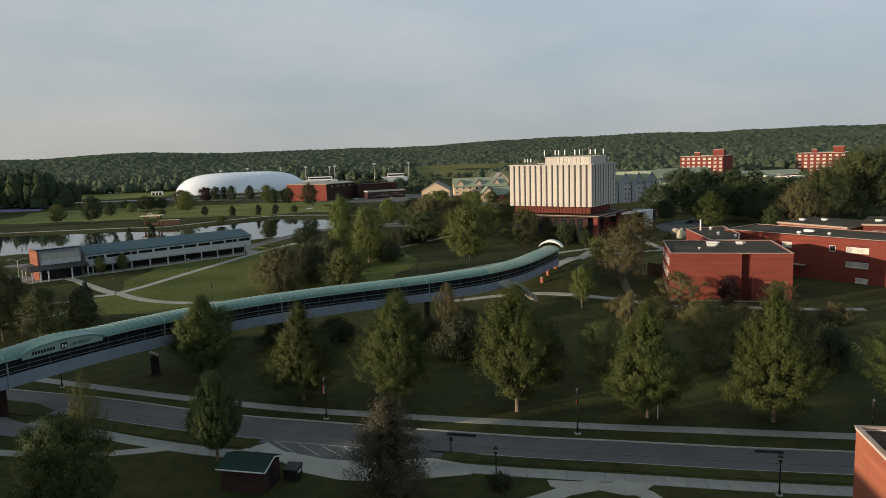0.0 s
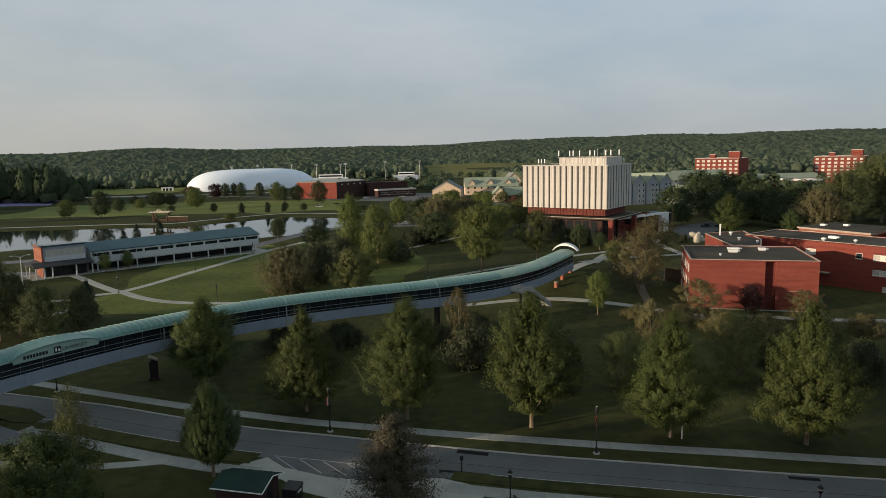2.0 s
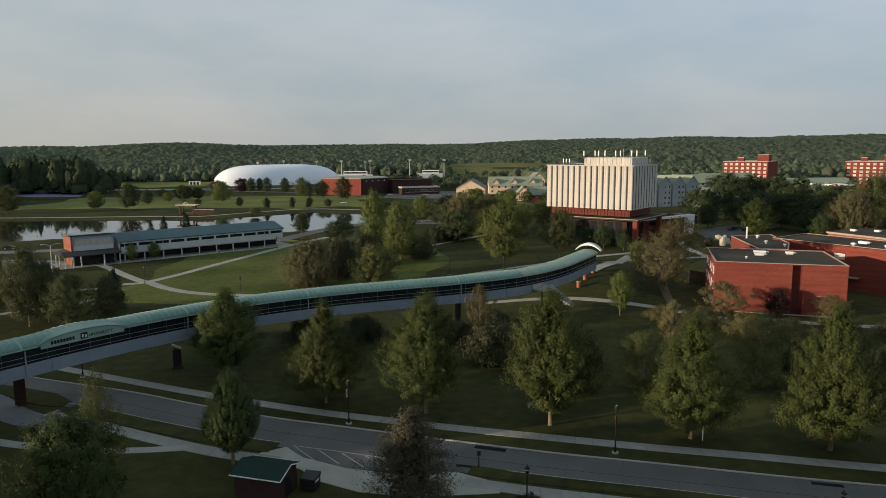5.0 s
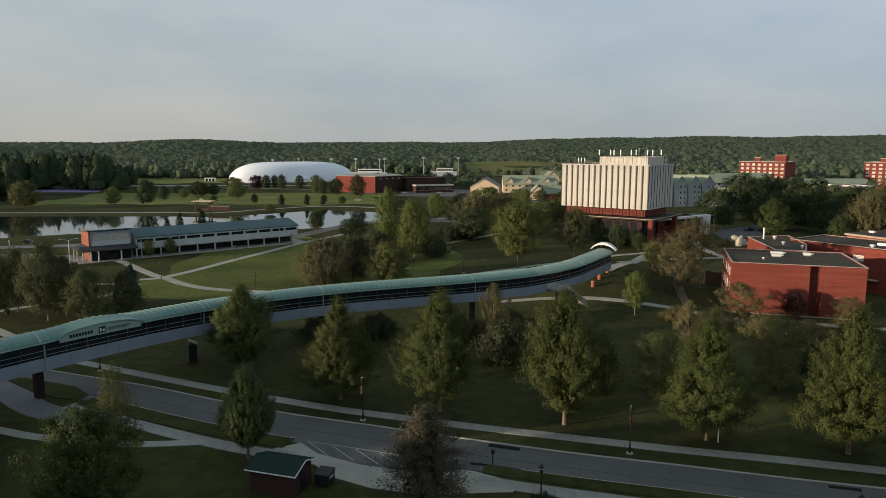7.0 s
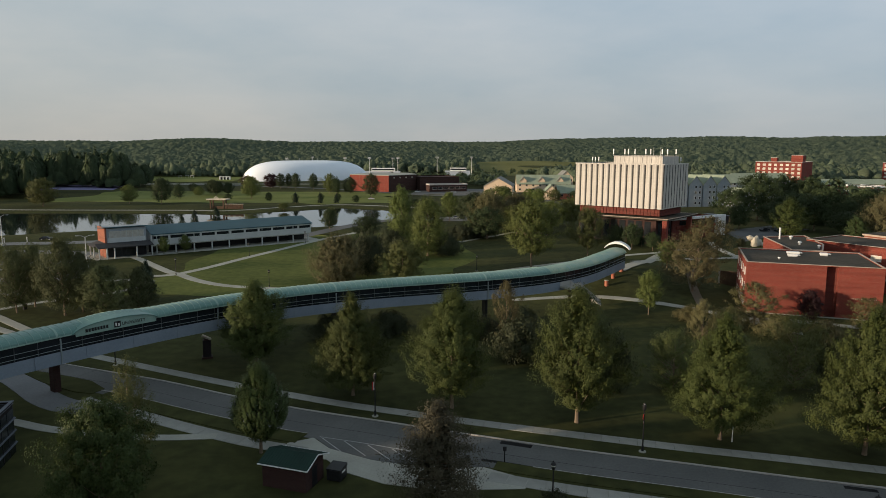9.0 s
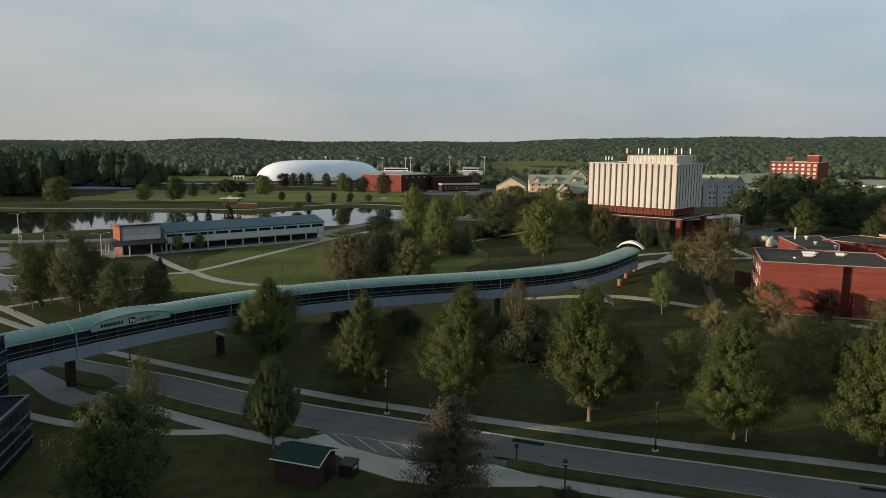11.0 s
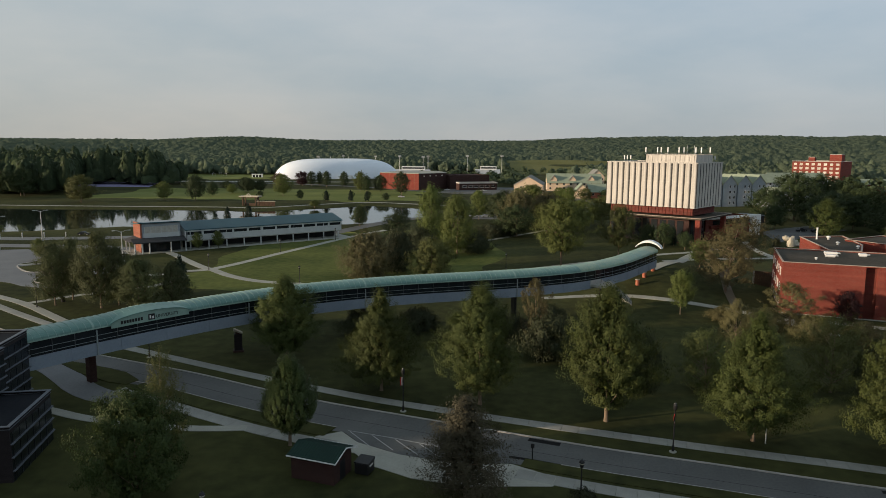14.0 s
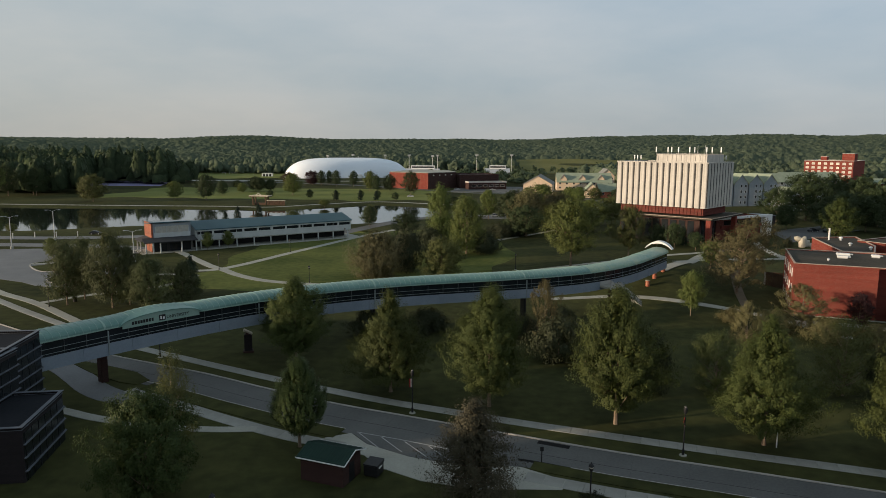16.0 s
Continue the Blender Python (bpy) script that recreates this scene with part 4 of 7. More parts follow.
step_me = bpy.data.meshes.new("step")
bm.to_mesh(step_me)
bm.free()
step_me.materials.append(CONCRETE)
for k in range(steps):
    shared("step", step_me, stair, Matrix.Translation((1.8 + run * k, 0.1, Z0 + 0.95 - drop * k)))
for u in (-1.18, 1.2):
    bm = bmesh.new()
    L = run * steps
    zs, ze = Z0 + 0.95, Z0 + 0.95 - drop * steps
    vs = [bm.verts.new(q) for q in ((1.8, u, zs - 0.4), (1.8 + L, u, ze - 0.4), (1.8 + L, u, ze + 0.75), (1.8, u, zs + 0.75), (1.8, u + 0.14, zs - 0.4), (1.8 + L, u + 0.14, ze - 0.4), (1.8 + L, u + 0.14, ze + 0.75), (1.8, u + 0.14, zs + 0.75))]
    for f in ((0, 1, 2, 3), (7, 6, 5, 4), (0, 4, 5, 1), (3, 2, 6, 7), (1, 5, 6, 2), (0, 3, 7, 4)):
        bm.faces.new([vs[j] for j in f])
    part("stringer", bm, KERB, stair)

# ---- library tower ----
lib = thing("library", 78.5, 250.0, 0, turn=51.0, label="library tower of cream vertical panels over a red brick base", category="building")
LW, LD, LB, LT = 24.0, 35.2, 13.1, 29.2
# Near-black core just behind the panel faces, so the slots read black.
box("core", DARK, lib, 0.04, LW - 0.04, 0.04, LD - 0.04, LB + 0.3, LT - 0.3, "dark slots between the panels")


def panel_mesh(wide, tall):
    """A tall concrete panel with a folded, slightly tapering face."""
    bm = bmesh.new()
    pts = [(0.0, 0.7), (0.0, -0.22), (wide * 0.14, -0.44), (wide * 0.86, -0.44), (wide, -0.22), (wide, 0.7)]
    rows = [[bm.verts.new((x, y, z)) for x, y in pts] for z in (0.0, tall)]
    for j in range(5):
        bm.faces.new((rows[0][j], rows[0][j + 1], rows[1][j + 1], rows[1][j]))
    bm.faces.new(rows[0][::-1])
    bm.faces.new(rows[1])
    bm.faces.new((rows[0][5], rows[0][0], rows[1][0], rows[1][5]))
    bmesh.ops.recalc_face_normals(bm, faces=bm.faces[:])
    me = bpy.data.meshes.new("panel")
    bm.to_mesh(me)
    bm.free()
    me.materials.append(PANEL)
    return me


n_long, n_short, slot = 15, 9, 0.50
wl, ws = LD / n_long, LW / n_short
long_me, short_me = panel_mesh(wl - slot, LT - LB), panel_mesh(ws - slot - 0.25, LT - LB)
for k in range(n_long):
    y = LD - k * wl - slot / 2
    shared("panel", long_me, lib, Matrix.Translation((0.3, y, LB)) @ Matrix.Rotation(-math.pi / 2, 4, "Z"))
    shared("panel", long_me, lib, Matrix.Translation((LW - 0.3, k * wl + slot / 2, LB)) @ Matrix.Rotation(math.pi / 2, 4, "Z"))
for k in range(n_short):
    shared("panel", short_me, lib, Matrix.Translation((k * ws + slot / 2 + 0.12, 0.3, LB)))
    shared("panel", short_me, lib, Matrix.Translation((LW - k * ws - slot / 2 - 0.12, LD - 0.3, LB)) @ Matrix.Rotation(math.pi, 4, "Z"))
ring("coping", PANEL, lib, -0.05, LW + 0.05, -0.05, LD + 0.05, LT - 0.3, LT + 0.05, 0.9)
box("roof", ROOF_GREY, lib, 0.8, LW - 0.8, 0.8, LD - 0.8, LT - 0.6, LT - 0.2)
# Band in darker brick, which carries the shadow of the overhanging panels.
box("brick_band", BRICK_DARK, lib, 1.6, LW - 1.6, 1.6, LD - 1.6, 10.4, LB + 0.3)
ring("podium_edge", COPING, lib, -2.2, LW + 4.0, -3.2, LD - 4.0, 9.8, 10.0, 0.35)
box("podium_roof", ROOF_GREY, lib, -2.0, LW + 3.8, -3.0, LD - 4.2, 9.3, 9.95)
for k in range(24):
    box("band_rib", BRICK_DARK, lib, 1.44, 1.6, 2.2 + k * 1.34, 2.5 + k * 1.34, 10.4, LB + 0.2)
# Shade under the podium roof is put into this wall's brick colour.
box("ground_floor", BRICK_UMBER_SHADED, lib, 2.5, LW - 1.0, 3.0, LD - 1.0, -0.3, 9.3)
for k in range(9):
    box("window_bay", GLASS, lib, 2.38, 2.5, 5.0 + k * 3.3, 7.4 + k * 3.3, 0.4, 8.2)
for k in range(6):
    box("window_bay", GLASS, lib, 4.2 + k * 3.1, 6.4 + k * 3.1, 2.88, 3.0, 0.4, 8.2)
for x, y in ((-1.8, -2.6), (22.0, -2.6)):
    box("column", BRICK, lib, x, x + 1.7, y, y + 1.7, -0.4, 9.3, bevel=0.03)
pent = walls_box("penthouse", PANEL, lib, 4.5, 20.0, 2.5, 21.5, LT - 0.3, LT + 2.9, lip=0.3)
for k in range(11):
    box("penthouse_rib", PANEL, pent, 4.38, 4.5, 3.2 + k * 1.75, 3.5 + k * 1.75, LT + 0.4, LT + 2.4)
for i, (x, y) in enumerate(((5.0, 22.0), (5.0, 17.4), (5.0, 16.0), (5.0, 13.4), (5.0, 9.2), (6.5, 8.0), (5.2, 6.3), (5.5, 3.2), (10.0, 3.0), (19.0, 3.2), (8.5, 5.0))):
    mast = tube("antenna", GALV, lib, [(x, y, LT + 2.7), (x, y, LT + (6.0 if i in (6, 10) else 5.2))], 0.07, 6)
    if i not in (6, 10):
        box("antenna_panel", WHITE, mast, x - 0.12, x + 0.12, y - 0.22, y + 0.22, LT + 3.5, LT + 5.4, bevel=0.06)
for x, y in ((4.6, 27.8), (4.6, 29.2), (4.6, 30.4), (21.0, 2.0), (21.6, 4.0)):
    mast = tube("antenna", GALV, lib, [(x, y, LT - 0.3), (x, y, LT + 2.2)], 0.07, 6)
    box("antenna_panel", WHITE, mast, x - 0.12, x + 0.12, y - 0.2, y + 0.2, LT + 0.9, LT + 2.3, bevel=0.05)

annex = thing("library_annex", 89.9, 264.6, 0, turn=33.0, label="low brick annex framed by a broad white portal", category="building")
walls_box("body", BRICK_DARK, annex, -2, 26.0, 1.6, 14.0, -0.3, 8.2)
box("window_band", GLASS, annex, 2.0, 24.0, 1.45, 1.6, 5.6, 7.2)
box("upper_brick", BRICK, annex, 0.0, 24.0, 0.9, 1.45, 4.4, 5.4)
bm = bmesh.new()
for v in ((-9.0, 28.0, -0.2, 1.4, 7.9, 8.7), (23.4, 28.0, -0.2, 1.4, 0.5, 7.9), (-9.0, -8.0, -0.2, 1.4, 4.6, 7.9)):
    add_box(bm, *v)
part("portal_frame", bm, WHITE, annex, "broad white portal frame")
box("dark_base", GLASS, annex, 24.6, 27.6, 0.2, 1.4, -0.3, 0.5)
box("side_wall", SLATE, annex, 26.0, 36.0, 4.0, 13.5, -0.3, 7.4, bevel=0.05)
box("side_coping", LEDGE, annex, 25.9, 36.2, 3.8, 13.7, 7.4, 7.65)
for k in range(3):
    box("panel_joint", DARK, annex, 23.4, 28.0, -0.215, -0.2, 2.6 + k * 1.8, 2.63 + k * 1.8)

# pale boulder sculpture on the forecourt
rock = new("rock_sculpture")
rock.matrix_world = pose(112.5, 250.0, 0, 0, 0, 20)
tagged(rock, "pale rough stone sculpture of leaning boulders", "sculpture")
for k, (x, y, z, sx, sy, sz, a) in enumerate(((0, 0, 1.6, 1.5, 1.2, 2.4, 12), (2.0, 0.4, 1.1, 1.6, 1.1, 1.5, -18), (-1.2, 0.8, 2.9, 1.7, 1.0, 1.0, 25), (3.2, 0.0, 0.6, 1.4, 1.0, 0.9, 8))):
    bm = bmesh.new()
    bmesh.ops.create_icosphere(bm, subdivisions=2, radius=1.0)
    for v in bm.verts:
        s = 1 + 0.3 * noise.noise(v.co * 1.7 + Vector((k * 4, 0, 0)))
        v.co = Matrix.Rotation(radians(a), 3, "Y") @ Vector((v.co.x * sx * s, v.co.y * sy * s, v.co.z * sz * s)) + Vector((x, y, z))
    part("boulder", bm, STONE, rock)


# ---- red brick hall with its wings ----
def rooftop_unit(x, y, z, a, b, h, turn, label, mat=None):
    t = thing("rooftop_unit", x, y, z, turn=turn, label=label, category="rooftop unit", group="rooftop units")
    box("housing", mat or WHITE, t, -a / 2, a / 2, -b / 2, b / 2, 0.2, h, bevel=0.08)
    box("curb", GALV, t, -a / 2 + 0.1, a / 2 - 0.1, -b / 2 + 0.1, b / 2 - 0.1, 0, 0.2)
    box("hood", GALV, t, a / 2, a / 2 + 0.5, -b / 2 + 0.15, b / 2 - 0.15, h * 0.5, h * 0.85)


def roof_vent(x, y, z, r, h, label):
    t = thing("roof_vent", x, y, z, label=label, category="roof vent", group="roof vents")
    lathe("vent_pipe", GALV, t, [(r * 0.6, 0), (r * 0.6, h * 0.6)], 10)
    lathe("cap", WHITE, t, [(r, h * 0.6), (r * 1.1, h * 0.75), (r * 0.8, h), (r * 0.2, h * 1.08)], 12)


HZ = 11.0
hall = thing("brick_hall", 65.0, 147.4, 0, turn=-18.2, label="red brick hall with a flat grey roof and pale coping", category="building")
box("wall", BRICK, hall, 0, 15.3, 0, 22.2, -0.5, HZ - 0.22)
box("wall", BRICK, hall, 17.5, 25.9, 0.1, 22.2, -0.5, HZ - 0.223)
ring("parapet", BRICK, hall, 0.02, 25.88, 0.12, 22.18, HZ - 0.22, HZ, 0.3)
box("recess", BRICK_DARK, hall, 15.3, 17.5, 1.4, 22.1, -0.5, HZ - 0.23, "dark recessed brick bay")
ring("coping", COPING, hall, -0.1, 26.0, -0.1, 22.3, HZ, HZ + 0.12, 0.36, "pale weathered metal coping")
box("roof", ROOF_GREY, hall, 0.33, 25.57, 0.43, 21.87, HZ - 0.219, HZ - 0.12)
box("pier_strip", BRICK, hall, 9.6, 9.95, -0.04, 0, 0, HZ - 0.05)
door = box("door", DARK, hall, 12.4, 14.6, -0.06, 0, 0.0, 2.3)
box("door_canopy", STEEL, door, 12.0, 15.0, -1.4, 0, 2.9, 3.15)
box("door_light", BLIND, door, 13.3, 13.6, -0.18, -0.06, 2.45, 2.65)
for k in range(14):
    box("letter_bar", COPING, hall, 20.2 + k * 0.34, 20.38 + k * 0.34, -0.04, 0, 4.3, 4.52)
for z in (1.2, 4.6, 7.9):
    for k in range(5):
        window(hall, 2.4 + k * 4.0, z, 1.6, 1.6, 0.0, BLIND if (k + int(z)) % 2 else GLASS, 1, "y", -1)
box("ground_sill", CONCRETE, hall, -0.1, 25.98, -0.1, 0, -0.4, 0.25)


def poly_block(name, pts, z1, wall_mat, label, category="building", cap=COPING, base=-0.5):
    """A block on a many-sided plan, with a coping and a sunken roof."""
    t = thing(name, pts[0][0], pts[0][1], 0, label=label, category=category)
    loc = [(x - pts[0][0], y - pts[0][1]) for x, y in pts]
    bm = bmesh.new()
    f = bm.faces.new([bm.verts.new((x, y, z1)) for x, y in loc])
    f.normal_update()
    if f.normal.z < 0:
        f.normal_flip()
    ext = bmesh.ops.extrude_face_region(bm, geom=[f])
    bmesh.ops.translate(bm, verts=[v for v in ext["geom"] if isinstance(v, bmesh.types.BMVert)], vec=(0, 0, base - z1))
    bmesh.ops.recalc_face_normals(bm, faces=bm.faces[:])
    top = max(bm.faces, key=lambda g: g.calc_center_median().z)
    bmesh.ops.inset_region(bm, faces=[top], thickness=0.4)
    bmesh.ops.translate(bm, verts=top.verts[:], vec=(0, 0, -0.22))
    part("wall", bm, wall_mat, t)
    bm = bmesh.new()
    f = bm.faces.new([bm.verts.new((x, y, z1 - 0.18)) for x, y in loc])
    bmesh.ops.inset_region(bm, faces=[f], thickness=0.42)
    f2 = max(bm.faces, key=lambda g: g.calc_area())
    bmesh.ops.delete(bm, geom=[g for g in bm.faces if g is not f2], context="FACES")
    part("roof", bm, ROOF_GREY, t)
    bm = bmesh.new()
    for a, b in zip(loc, loc[1:] + loc[:1]):
        d = (Vector((*b, 0)) - Vector((*a, 0)))
        n = Vector((-d.y, d.x, 0)).normalized() * 0.17
        e = d.normalized() * 0.12
        vs = [bm.verts.new((q.x, q.y, z)) for z in (z1, z1 + 0.16) for q in (Vector((*a, 0)) - e - n, Vector((*b, 0)) + e - n, Vector((*b, 0)) + e + n, Vector((*a, 0)) - e + n)]
        for fc in ((3, 2, 1, 0), (4, 5, 6, 7), (0, 1, 5, 4), (1, 2, 6, 5), (2, 3, 7, 6), (3, 0, 4, 7)):
            bm.faces.new([vs[j] for j in fc])
    part("coping", bm, cap, t, "pale weathered coping")
    return t


poly_block("brick_hall", [(84.0, 166.6), (90.3, 164.6), (96.6, 176.0), (101.0, 194.0), (88.5, 191.5)], HZ - 0.15, BRICK, "red brick link block with a flat grey roof")
wing = thing("brick_hall", 97.0, 185.0, 0, turn=-57.7, label="three-storey red brick wing with pale window bands", category="building")
WZ = 11.1
walls_box("wall", BRICK, wing, 0, 90, 0, 17, -0.5, WZ, lip=0.22)
ring("coping", COPING, wing, -0.1, 90.1, -0.12, 17.1, WZ, WZ + 0.12, 0.36, "pale weathered metal coping")
box("roof", ROOF_GREY, wing, 0.36, 89.64, 0.36, 16.64, WZ - 0.21, WZ - 0.12)
for z in (0.3, 4.0, 7.65):
    for x, w, n in ((16.6, 2.5, 2), (28.7, 1.5, 1), (32.7, 5.2, 4), (45.0, 5.2, 4), (57.0, 5.2, 4), (69.0, 5.2, 4), (80.0, 5.2, 4)):
        if x < 30 and z < 7 or x < 40 and z < 1:
            continue
        window(wing, x, z, w, 1.35, 0.0, GLASS if n == 1 else BLIND, n, "x", -1)
        if n > 1:
            box("window_head", BRICK_DARK, wing, x - 0.1, x + w + 0.1, -0.05, 0, z + 1.42, z + 1.85)
window(wing, 35.1, 0.25, 2.8, 1.2, 0.0, BLIND, 2, "x", -1)
box("entrance_canopy", COPING, wing, 20.0, 23.0, -1.6, 0, 3.3, 3.5)
for x, y, a, b, h, t_ in ((80.8, 159.6, 3.4, 1.6, 1.0, -18), (78.9, 156.0, 2.6, 1.5, 0.9, -18), (86.6, 157.2, 2.0, 1.8, 1.1, -18), (114.5, 173.0, 2.8, 1.8, 1.2, -57), (126.0, 152.5, 2.6, 1.8, 1.0, -57), (131, 146, 3.0, 1.8, 1.0, -57)):
    rooftop_unit(x, y, HZ - 0.12, a * 0.8, b * 0.8, h * 0.6, t_, "white sheet-metal unit on the flat roof")
for x, y, r, h in ((93.5, 186.5, 0.5, 0.9), (90.6, 176.0, 0.45, 0.8), (92.0, 169.4, 0.4, 0.8), (109.0, 168.6, 0.6, 1.0), (115.0, 165.0, 0.45, 0.8), (74.0, 152.0, 0.3, 0.5)):
    roof_vent(x, y, HZ - 0.15, r, h, "pale round vent on the flat roof")
stack = thing("chimney_pipe", 91.2, 188.0, HZ - 0.3, label="tall thin white flue on the flat roof", category="flue")
lathe("pipe", WHITE, stack, [(0.22, 0), (0.22, 2.9), (0.28, 2.92), (0.28, 3.1)], 10)

# low halls beyond, with pale fascias
for x, y, w, d, z, turn in ((149, 245.5, 26, 22, 5.2, -66), (165, 221, 60, 26, 6.2, -40)):
    t = thing("low_hall", x, y, 0, turn=turn, label="long low brick hall with a pale roof fascia", category="building")
    walls_box("wall", BRICK_CLAY if w < 40 else BRICK_DARK, t, 0, w, 0, d, -0.5, z, lip=0.3)
    ring("fascia", COPING, t, -0.5, w + 0.5, -0.5, d + 0.5, z - 0.5, z + 0.1, 1.0)
    box("roof", ROOF_GREY, t, -0.45, w + 0.45, -0.45, d + 0.45, z + 0.1, z + 0.2)
    for k in range(8):
        window(t, 3 + k * w / 8.5, 1.4, 3.4, 2.6, 0.0, BLIND if k % 3 == 1 else GLASS, 3, "x", -1)
    for k in range(2):
        rooftop_unit(x + (4 + k * w / 4.6) * math.cos(radians(turn)) - (8 + (k % 2) * 5) * math.sin(radians(turn)), y + (4 + k * w / 4.6) * math.sin(radians(turn)) + (8 + (k % 2) * 5) * math.cos(radians(turn)), z + 0.2, 2.0, 1.3, 0.7, turn, "white sheet-metal unit on the flat roof")

# ---- lakeside pavilion ----
pav = thing("lakeside_pavilion", -97.6, 223.0, 0, turn=38.9, label="long lakeside pavilion with a teal metal roof and white walls", category="building")
PL = 61.0
box("back_wall", SIDING, pav, 4, PL, 9.0, 9.3, 0, 7.2)
prism("roof", ROOF_TEAL, pav, [(-0.7, 6.35), (7.6, 8.55), (7.6, 8.75), (-0.7, 6.6)], "x", 3.4, PL + 0.8, "teal standing-seam metal roof")
prism("roof", ROOF_TEAL, pav, [(7.6, 8.55), (10.0, 7.4), (10.0, 7.6), (7.6, 8.75)], "x", 3.4, PL + 0.8, "teal standing-seam metal roof")
for k in range(58):
    prism("roof_seam", ROOF_TEAL, pav, [(-0.7, 6.6), (7.6, 8.75), (7.6, 8.82), (-0.7, 6.67)], "x", 3.9 + k, 3.96 + k)
box("ridge_step", ROOF_TEAL, pav, 40.0, 40.5, -0.5, 7.6, 6.7, 6.75)
prism("end_wall", SHADED_WHITE, pav, [(-0.4, 3.0), (9.0, 3.0), (9.0, 7.4), (7.6, 8.5), (-0.4, 6.35)], "x", 3.5, 3.8, "white end wall under the roof")
prism("end_wall", SHADED_WHITE, pav, [(-0.4, 3.0), (9.0, 3.0), (9.0, 7.4), (7.6, 8.5), (-0.4, 6.35)], "x", PL, PL + 0.3, "white end wall under the roof")
box("wall_band", SHADED_WHITE, pav, 4, PL, -0.35, -0.05, 2.9, 4.9, "white panelled wall band")
box("top_rail", SHADED_WHITE, pav, 4, PL, -0.35, -0.05, 5.85, 6.35)
for k in range(11):
    x0 = 4.4 + k * 5.2
    box("window_strip", GLASS, pav, x0, x0 + 4.5, -0.25, -0.15, 4.9, 5.85)
    box("window_post", SHADED_WHITE, pav, x0 + 4.5, x0 + 5.2, -0.33, -0.08, 4.9, 5.85)
box("floor_slab", CONCRETE, pav, 4, PL, -0.3, 9.0, 2.6, 2.9)
# Flat near-black wall takes the place of the open undercroft's shade.
box("undercroft_wall", DARK, pav, 4, PL, 4.6, 4.9, 0, 2.6, "near-black wall standing in for the undercroft's shade")
box("terrace", CONCRETE, pav, -14, PL + 4, -3.0, 9.5, -0.2, 0.12)
for k in range(10):
    box("column", SHADED_WHITE, pav, 5.0 + k * 6.1, 5.35 + k * 6.1, -0.25, 0.1, 0.1, 2.6 if k % 2 else 6.3, bevel=0.02)
entry = thing("pavilion_entrance", -97.6, 223.0, 0, turn=38.9, label="entrance block with an orange brick end wall and dark canopy", category="building")
box("hall", SIDING, entry, -9.8, 2.2, 0.5, 9.0, 0, 9.2)
box("brick_end", BRICK_CLAY, entry, -10.3, -9.8, 0.2, 9.2, 0, 9.45, "orange-red brick end wall")
prism("roof", ROOF_TEAL, entry, [(-0.2, 9.45), (9.6, 8.6), (9.6, 8.8), (-0.2, 9.7)], "x", -10.8, 2.6)
box("glass_front", BLIND, entry, -9.0, 1.5, 0.35, 0.5, 6.2, 8.3, "pale glazed upper front")
for k in range(7):
    box("mullion", SHADED_WHITE, entry, -9.0 + k * 1.72, -8.88 + k * 1.72, 0.28, 0.35, 6.2, 8.3)
box("panel_front", SHADED_WHITE, entry, -9.4, 1.9, 0.3, 0.5, 4.7, 6.2)
prism("canopy", DARK_SHINGLE, entry, [(-3.6, 3.5), (0.4, 4.6), (0.4, 4.75), (-3.6, 3.75)], "x", -13.4, 3.2, "dark shingled canopy")
prism("canopy", DARK_SHINGLE, entry, [(-13.6, 3.5), (-10.2, 4.6), (-10.2, 4.75), (-13.6, 3.75)], "y", 0.4, 9.0, "dark shingled canopy")
for x, y in ((-13.0, -3.2), (-10.8, -3.2), (-8.6, -3.2), (-2.0, -3.2), (2.6, -3.2), (-13.0, 4.0), (-13.0, 8.4)):
    box("column", SHADED_WHITE, entry, x, x + 0.35, y, y + 0.35, 0.1, 3.6, bevel=0.03)
# Shade below the canopy is put into this front's near-black colour.
box("shop_front", DARK, entry, -9.5, 2.0, 0.36, 0.5, 0.1, 4.4, "glazed entrance front, near-black for the canopy's shade")
box("door", GLASS, entry, -8.0, -5.6, 0.28, 0.36, 0.1, 2.6)
box("door", GLASS, entry, -4.6, -1.0, 0.28, 0.36, 0.1, 2.6)

# ---- white air dome ----
dome = new("air_dome")
dome.matrix_world = pose(-144.8, 747, -0.3, 0, 0, 27.0)
tagged(dome, "large white inflated sports dome", "dome")
bm = bmesh.new()
nu, nv = 64, 16
rows = []
for j in range(nv + 1):
    ph = j / nv * math.pi / 2
    c, s = math.cos(ph) ** 0.46, math.sin(ph) ** 1.15
    row = []
    for i in range(nu):
        a = i / nu * math.tau
        ca, sa = math.cos(a), math.sin(a)
        row.append(bm.verts.new((67 * c * math.copysign(abs(ca) ** 0.72, ca), 30 * c * math.copysign(abs(sa) ** 0.72, sa), 20.5 * s)))
    rows.append(row)
for a, b in zip(rows, rows[1:]):
    for i in range(nu):
        bm.faces.new((a[i], a[(i + 1) % nu], b[(i + 1) % nu], b[i]))
bmesh.ops.remove_doubles(bm, verts=bm.verts[:], dist=0.01)
for f in bm.faces:
    f.smooth = True
bmesh.ops.recalc_face_normals(bm, faces=bm.faces[:])
part("skin", bm, DOME_SKIN, dome)
for x in (-20, -8, 12):
    tube("roof_light", GALV, dome, [(x, 0, 21.0), (x, 0, 22.6)], 0.2, 6)
box("airlock", WHITE, dome, -6, 6, -34, -28, 0, 4.0)

# ---- red brick sports hall ----
gym = thing("sports_hall", -42.5, 548.0, 0, turn=20.0, label="large flat-roofed red brick sports hall", category="building")
bm = bmesh.new()
